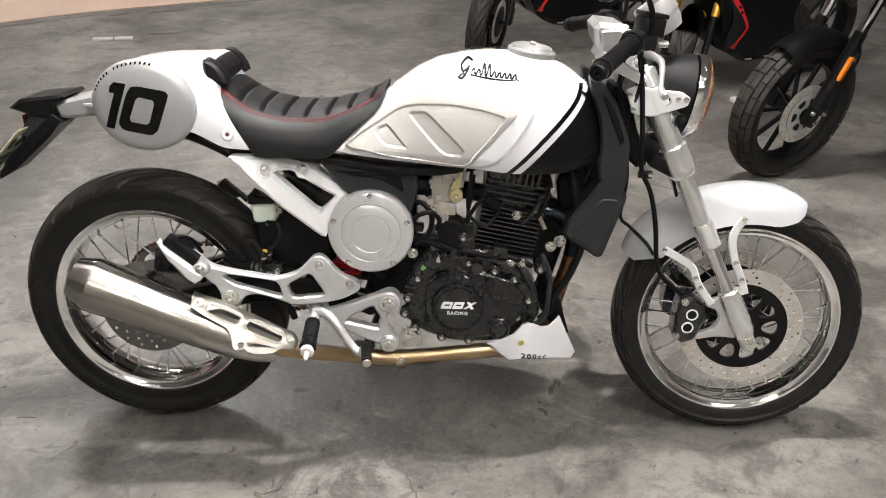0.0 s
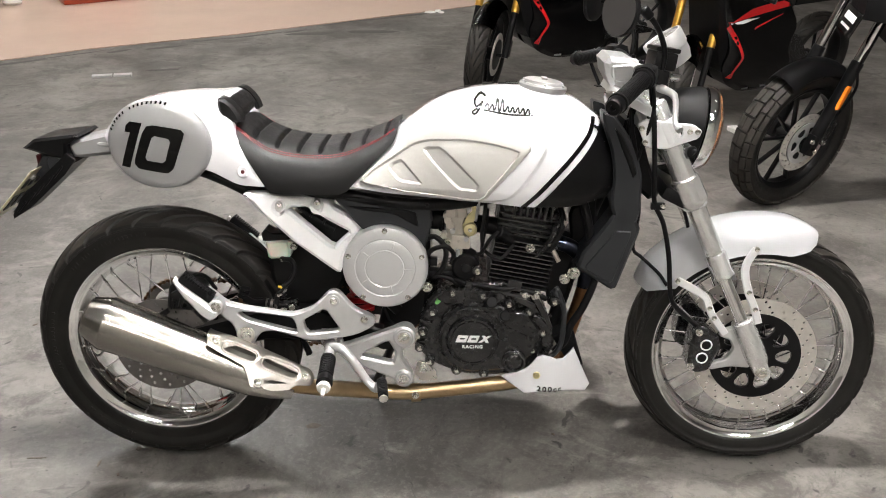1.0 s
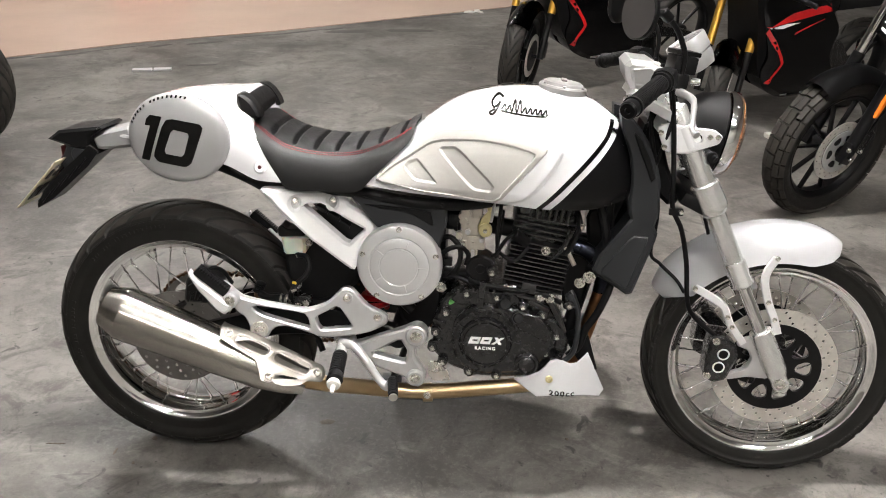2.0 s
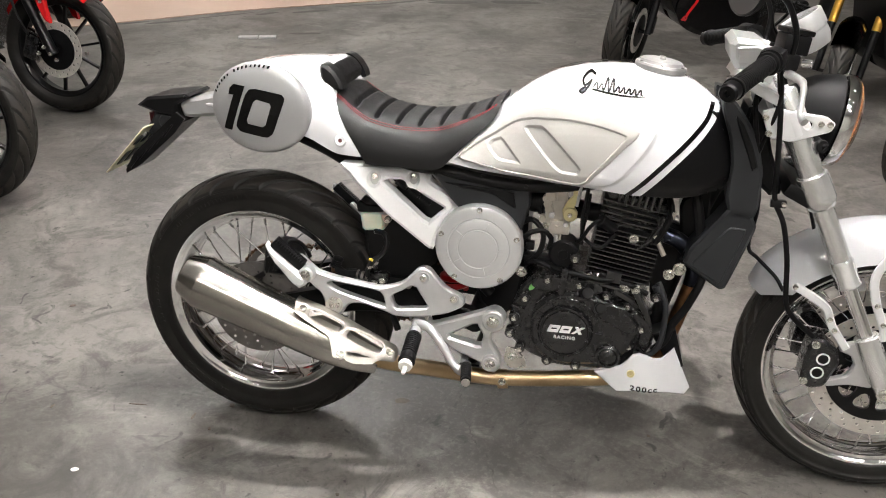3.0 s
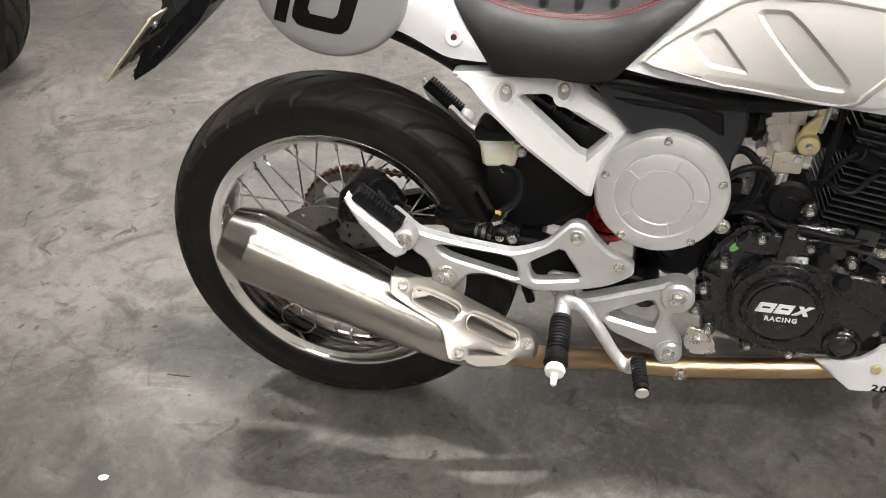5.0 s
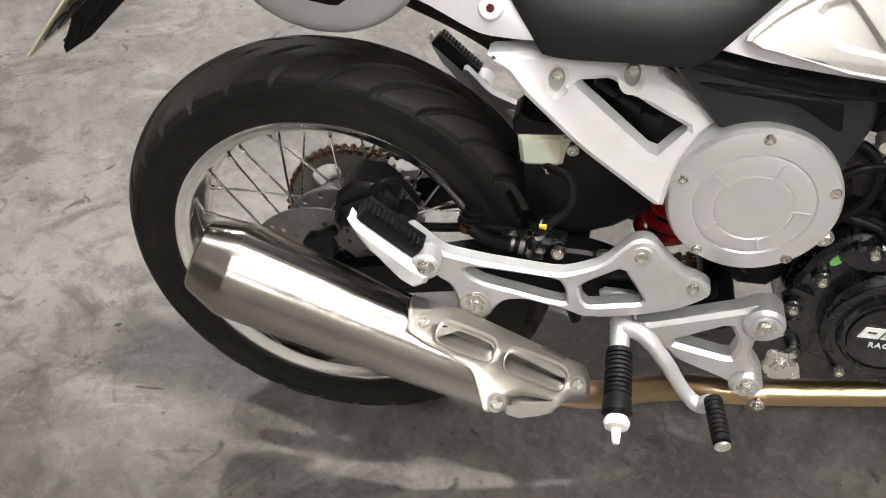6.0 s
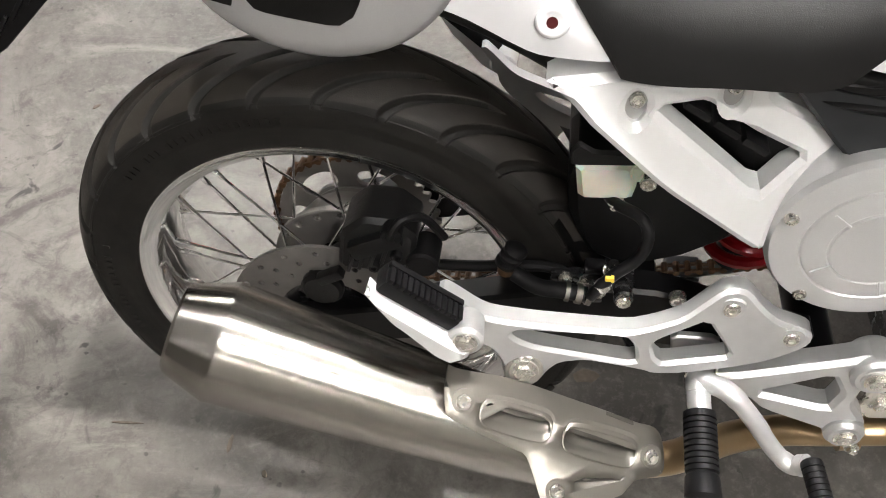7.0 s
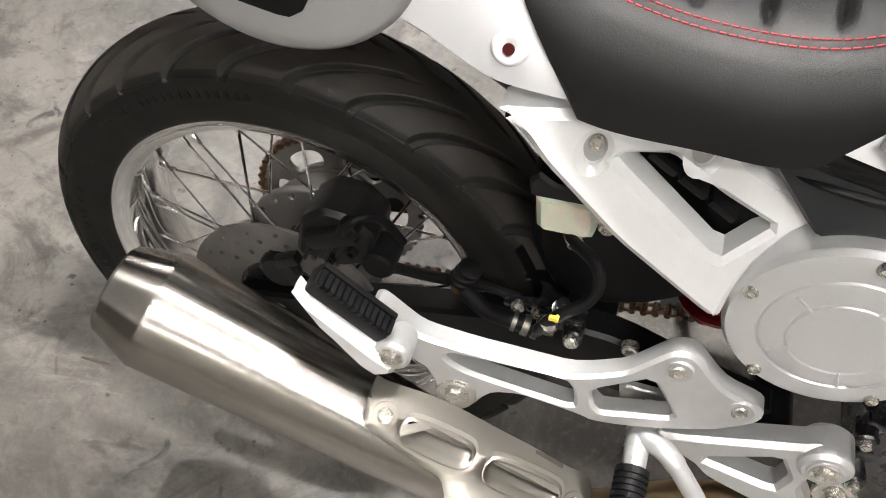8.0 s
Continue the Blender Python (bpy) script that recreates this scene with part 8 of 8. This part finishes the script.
    tube(bm, [(1.02, -0.40, 1.13), (1.08, -0.2, 1.14), (1.11, 0, 1.08), (1.08, 0.2, 1.14), (1.02, 0.40, 1.13)], 0.013, 12)
    part("handlebar", bm, "satin_black", ob, "black handlebar")
    bm = B()
    tube(bm, [(0.58, 0.13, 0.30), (0.55, 0.22, 0.16), (0.52, 0.31, 0.058)], 0.012, 10, 3)
    box(bm, (0, 0, 0), (0.07, 0.06, 0.008), pose(0.52, 0.315, 0.050, 9, 0, 0), 0.002)
    part("side_stand", bm, "frame", ob, "black side stand")
    return ob


adventure_bike(pose(3.33, 1.62, 0, 0, 0, 180) @ Matrix.Scale(0.92, 4) @ pose(0, 0, 0, -9, 0, 0))


def roadster(m, paint, label):
    ob = thing("street_motorcycle", m, label, "motorcycle", "street motorcycles in a row")
    cast_wheel("front_wheel", ob, (1.33, 0, 0.298), 0.300, 0.055, 0.226, 10, (-1,), "black ten-spoke front wheel")
    cast_wheel("rear_wheel", ob, (0, 0, 0.305), 0.306, 0.068, 0.226, 10, (), "black rear wheel")
    for sd in (-1, 1):
        bm = B()
        cyl(bm, (1.33, sd * 0.09, 0.28), (1.205, sd * 0.09, 0.56), 0.024, bev=0.003)
        leg = part("fork_leg", bm, "satin_black", ob, "black fork leg")
        bm = B()
        cyl(bm, (1.21, sd * 0.09, 0.55), (1.05, sd * 0.09, 0.90), 0.019)
        part("stanchion", bm, "chrome", ob, "chromed fork tube")
        bm = B()
        prism(bm, rounded([(1.245, 0.655), (1.30, 0.630), (1.415, 0.600), (1.475, 0.560), (1.40, 0.580), (1.335, 0.590), (1.330, 0.510), (1.352, 0.420), (1.318, 0.440), (1.268, 0.560), (1.20, 0.600), (1.13, 0.575), (1.06, 0.50), (1.10, 0.60), (1.18, 0.65)], 1, 0.15), sd * 0.118, sd * 0.095, (), 0.004)
        gd = part("fork_guard", bm, paint, ob, "painted fork guard")
        for u, w in ((1.285, 0.605), (1.312, 0.52)):
            screw(gd, (u, sd * 0.118, w), 0.009, 0.006, axis=(0, sd, 0))
        for u, w in ((1.33, 0.285), (1.30, 0.315), (1.27, 0.285), (1.36, 0.26)):
            screw(leg, (u, sd * 0.115, w), 0.009, 0.008, axis=(0, sd, 0))
    bm = B()
    box(bm, (0, 0, 0), (0.07, 0.05, 0.12), pose(1.22, -0.08, 0.31, 0, 20, 0), 0.012)
    part("front_caliper", bm, "engine", ob, "black front caliper")
    bm = B()
    tube(bm, [(1.22, -0.10, 0.36), (1.20, -0.12, 0.42), (1.17, -0.12, 0.50), (1.14, -0.10, 0.66), (1.08, -0.08, 0.85)], 0.006, 10)
    part("brake_hose", bm, "rubber_soft", ob, "black brake hose")
    bm = B()
    rr = []
    for i in range(15):
        a = radians(52 + 95 * i / 14)
        rr.append([bm.verts.new((1.33 + (0.326 - 0.05 * abs(f) ** 2.5) * math.cos(a), f * 0.068, 0.298 + (0.326 - 0.05 * abs(f) ** 2.5) * math.sin(a))) for f in (-1, -0.7, -0.35, 0, 0.35, 0.7, 1)])
    for a, c in zip(rr, rr[1:]):
        for k in range(6):
            bm.faces.new((a[k], a[k + 1], c[k + 1], c[k]))
    bmesh.ops.solidify(bm, geom=bm.faces[:], thickness=0.004)
    part("front_mudguard", bm, paint, ob, "painted front mudguard")
    bm = B()
    skin(bm, lambda w: 0.46, lambda w: 1.05, lerp_table([(0.46, 0.82), (0.7, 0.96), (0.9, 0.98), (1.05, 0.9)]), lambda u: 0.70, lerp_table([(0.46, 0.10), (0.75, 0.17), (1.05, 0.13)]), 18, 20, 2.5)
    part("fuel_tank", bm, paint, ob, "painted fuel tank")
    bm = B()
    skin(bm, lambda w: -0.22, lambda w: 0.50, lerp_table([(-0.22, 0.90), (0.1, 0.83), (0.3, 0.79), (0.5, 0.83)]), lambda u: 0.70, lambda u: 0.12, 14, 16, 2.8)
    part("seat", bm, "satin_black", ob, "black seat")
    bm = B()
    prism(bm, rounded([(0.25, 0.36), (0.46, 0.70), (0.95, 0.70), (0.98, 0.36), (0.85, 0.24), (0.45, 0.26)], 1), -0.13, 0.13, (), 0.012)
    prism(bm, rounded([(-0.03, 0.28), (-0.03, 0.33), (0.45, 0.42), (0.48, 0.34)], 1), -0.11, 0.11, (), 0.01)
    part("engine", bm, "engine", ob, "dark engine and swing arm")
    bm = B()
    tube(bm, [(0.94, -0.38, 0.98), (1.0, -0.2, 1.0), (1.02, 0, 0.94), (1.0, 0.2, 1.0), (0.94, 0.38, 0.98)], 0.012, 12)
    part("handlebar", bm, "satin_black", ob, "black handlebar")
    bm = B()
    lathe(bm, [(-0.10, 0.02), (-0.06, 0.07), (0, 0.085), (0.02, 0.075), (0.03, 0.02)], frame_to((1.16, 0, 0.80), (1.3, 0, 0.78)), 32)
    part("headlamp", bm, "plastic", ob, "round headlamp")
    bm = B()
    tube(bm, [(0.53, 0.10, 0.27), (0.50, 0.18, 0.15), (0.47, 0.27, 0.045)], 0.011, 10, 3)
    box(bm, (0, 0, 0), (0.055, 0.045, 0.008), pose(0.465, 0.275, 0.040, 8, 0, 0), 0.002)
    part("side_stand", bm, "frame", ob, "black side stand")
    return ob


LEANED = pose(0, 0, 0, -8, 0, 0)
roadster(pose(-3.12, 2.02, 0, 0, 0, -2) @ LEANED, "red", "red street motorcycle parked on its side stand")
roadster(pose(-2.90, 1.00, 0, 0, 0, -2) @ LEANED, "decal_black", "black street motorcycle parked on its side stand")
roadster(pose(-4.22, 3.72, 0, 0, 0, 0) @ LEANED, "decal_black", "black street motorcycle parked on its side stand")

# ------------------------------------------------------------------ small things on the floor
def strip(x, y, a, ln):
    bm = B()
    m = pose(x, y, 0.006, 0, 0, a)
    prism(bm, [(-ln / 2, -0.006), (ln / 2, -0.006), (ln / 2, 0.006), (-ln / 2, 0.006)], -0.022, 0.022, (), 0.002)
    bm.transform(m)
    return tagged(finish("metal_strip", bm, "alu", None), "short flat aluminium strip lying on the concrete", "metal strip", "metal strips on the floor")


strip(-1.490, 3.442, 14, 0.115)
strip(-1.372, 3.470, 14, 0.105)


def pedestal():
    ob = thing("carved_pedestal", pose(-2.45, 6.02, 0.006, 0, 0, 33), "red lacquered carved wooden pedestal on the salmon floor", "pedestal")
    bm = B()
    box(bm, (0, 0, 0.16), (0.62, 0.34, 0.24), Matrix(), 0.02)
    part("body", bm, "wood", ob)
    bm = B()
    box(bm, (0, 0, 0.02), (0.70, 0.40, 0.04), Matrix(), 0.01)
    part("plinth", bm, "wood", ob)
    bm = B()
    box(bm, (0, 0, 0.30), (0.70, 0.40, 0.035), Matrix(), 0.01)
    part("top", bm, "wood", ob)
    for k in range(7):
        bm = B()
        lathe(bm, [(0, 0.030), (0.008, 0.026), (0.014, 0.012)], frame_to((-0.24 + k * 0.08, -0.168, 0.15), (-0.24 + k * 0.08, -1, 0.15)), 18)
        part("carving", bm, "wood", ob)
    return ob


pedestal()
bm = B()
lathe(bm, [(0, 0.07), (0.02, 0.08), (0.05, 0.06), (0.15, 0.10), (0.28, 0.13), (0.42, 0.09), (0.50, 0.06), (0.52, 0.075)], pose(-3.10, 5.72, 0.006), 36)
tagged(finish("ceramic_vase", bm, "ceramic", None), "white ceramic vase standing on the salmon floor", "vase")
bm = B()
box(bm, (0, 0, 0.012), (0.16, 0.10, 0.024), pose(2.13, 2.50, 0, 0, 0, 20), 0.006)
tagged(finish("stand_pad", bm, "ceramic", None), "pale plastic side-stand pad on the concrete", "pad")


def flake(x, y, sx, sy, a, material, label, h=0.0016):
    """A thin uneven scrap."""
    rnd = random.Random(int(abs(x * 971 + y * 337) * 100))
    bm = B()
    n = 11
    pts = [(sx * (0.75 + 0.35 * rnd.random()) * math.cos(2 * math.pi * i / n), sy * (0.75 + 0.35 * rnd.random()) * math.sin(2 * math.pi * i / n)) for i in range(n)]
    lo = [bm.verts.new((p, q, 0.0002)) for p, q in pts]
    hi = [bm.verts.new((p * 0.8, q * 0.8, h)) for p, q in pts]
    bm.faces.new(hi)
    for i in range(n):
        bm.faces.new((lo[i], lo[(i + 1) % n], hi[(i + 1) % n], hi[i]))
    bm.transform(pose(x, y, 0, 0, 0, a))
    return tagged(finish("floor_scrap", bm, material, None), label, "scrap", "scraps on the floor")


flake(-0.364, -0.320, 0.011, 0.007, 10, "paper", "white paint fleck on the concrete")
flake(0.316, 0.070, 0.020, 0.012, 8, "sand", "dark gum-like spot on the concrete", 0.0008)
flake(-0.341, -0.072, 0.030, 0.0025, 3, "sand", "thin dark splinter on the concrete")
flake(-0.772, 0.331, 0.012, 0.007, 30, "sand", "dark scrap on the concrete")

for x, y, r, k in ((-0.103, -0.031, 0.010, 0.7), (-0.181, -0.088, 0.016, 0.25), (-0.121, -0.126, 0.007, 0.6), (0.253, -0.282, 0.006, 0.8), (0.286, -0.308, 0.012, 0.7), (0.821, -0.190, 0.011, 0.6), (-0.155, -0.389, 0.010, 0.5), (0.93, 0.05, 0.006, 0.8), (-0.55, -0.12, 0.008, 0.5), (-0.62, 0.55, 0.010, 0.5), (1.10, -0.33, 0.007, 0.7)):
    flake(x, y, r, r * k, x * 500, "sand", "small dark scrap on the concrete", 0.0012)
for x, y, sx, sy, a in ((-0.42, 4.68, 0.20, 0.06, 8), (0.04, 4.76, 0.22, 0.06, 4), (-1.17, 3.62, 0.11, 0.03, 12)):
    flake(x, y, sx, sy, a, "stain", "dark damp stain on the concrete", 0.0006)
for k in range(12):
    x = -2.7 + k * 0.27
    y = lerp_table([(-2.9, 3.52), (-1.97, 4.0), (-0.98, 4.58), (0.68, 5.82)])(x) - 0.05 - 0.04 * (k % 3)
    flake(x, y, 0.10 + 0.05 * (k % 4), 0.016 + 0.008 * (k % 3), 28 + (k % 5) * 3, "stain", "dark scuffed stain on the concrete beside the salmon floor", 0.0006)
for x, y, sx, sy, a in ((0.44, 5.50, 0.05, 0.03, 20), (0.50, 5.56, 0.04, 0.025, 70), (0.53, 5.50, 0.03, 0.02, 130)):
    flake(x, y, sx, sy, a, "paper", "crumpled scrap of white paper at the salmon floor", 0.012)


def crack(path, width):
    """A shallow crack with crumbled rims, as a thin dark line in the floor."""
    rnd = random.Random(5)
    p = smooth_path([(x, y, 0) for x, y in path], 14)
    bm = B()
    l, r = [], []
    for i, q in enumerate(p):
        d = (p[min(i + 1, len(p) - 1)] - p[max(i - 1, 0)]).normalized()
        nn = Vector((-d.y, d.x, 0))
        jit = (rnd.random() - 0.5) * 0.010
        w = width * (0.25 + 0.9 * rnd.random())
        l.append(bm.verts.new(q + nn * (jit + w) + Vector((0, 0, 0.0005))))
        r.append(bm.verts.new(q + nn * (jit - w) + Vector((0, 0, 0.0005))))
    for i in range(len(p) - 1):
        bm.faces.new((l[i], l[i + 1], r[i + 1], r[i]))
    return finish("crack", bm, "stain", bpy.data.objects["floor"], "thin crumbled crack")


crack([(0.435, 0.22), (0.456, 0.126), (0.471, 0.073), (0.520, -0.043), (0.554, -0.091), (0.604, -0.221), (0.665, -0.36)], 0.0022)
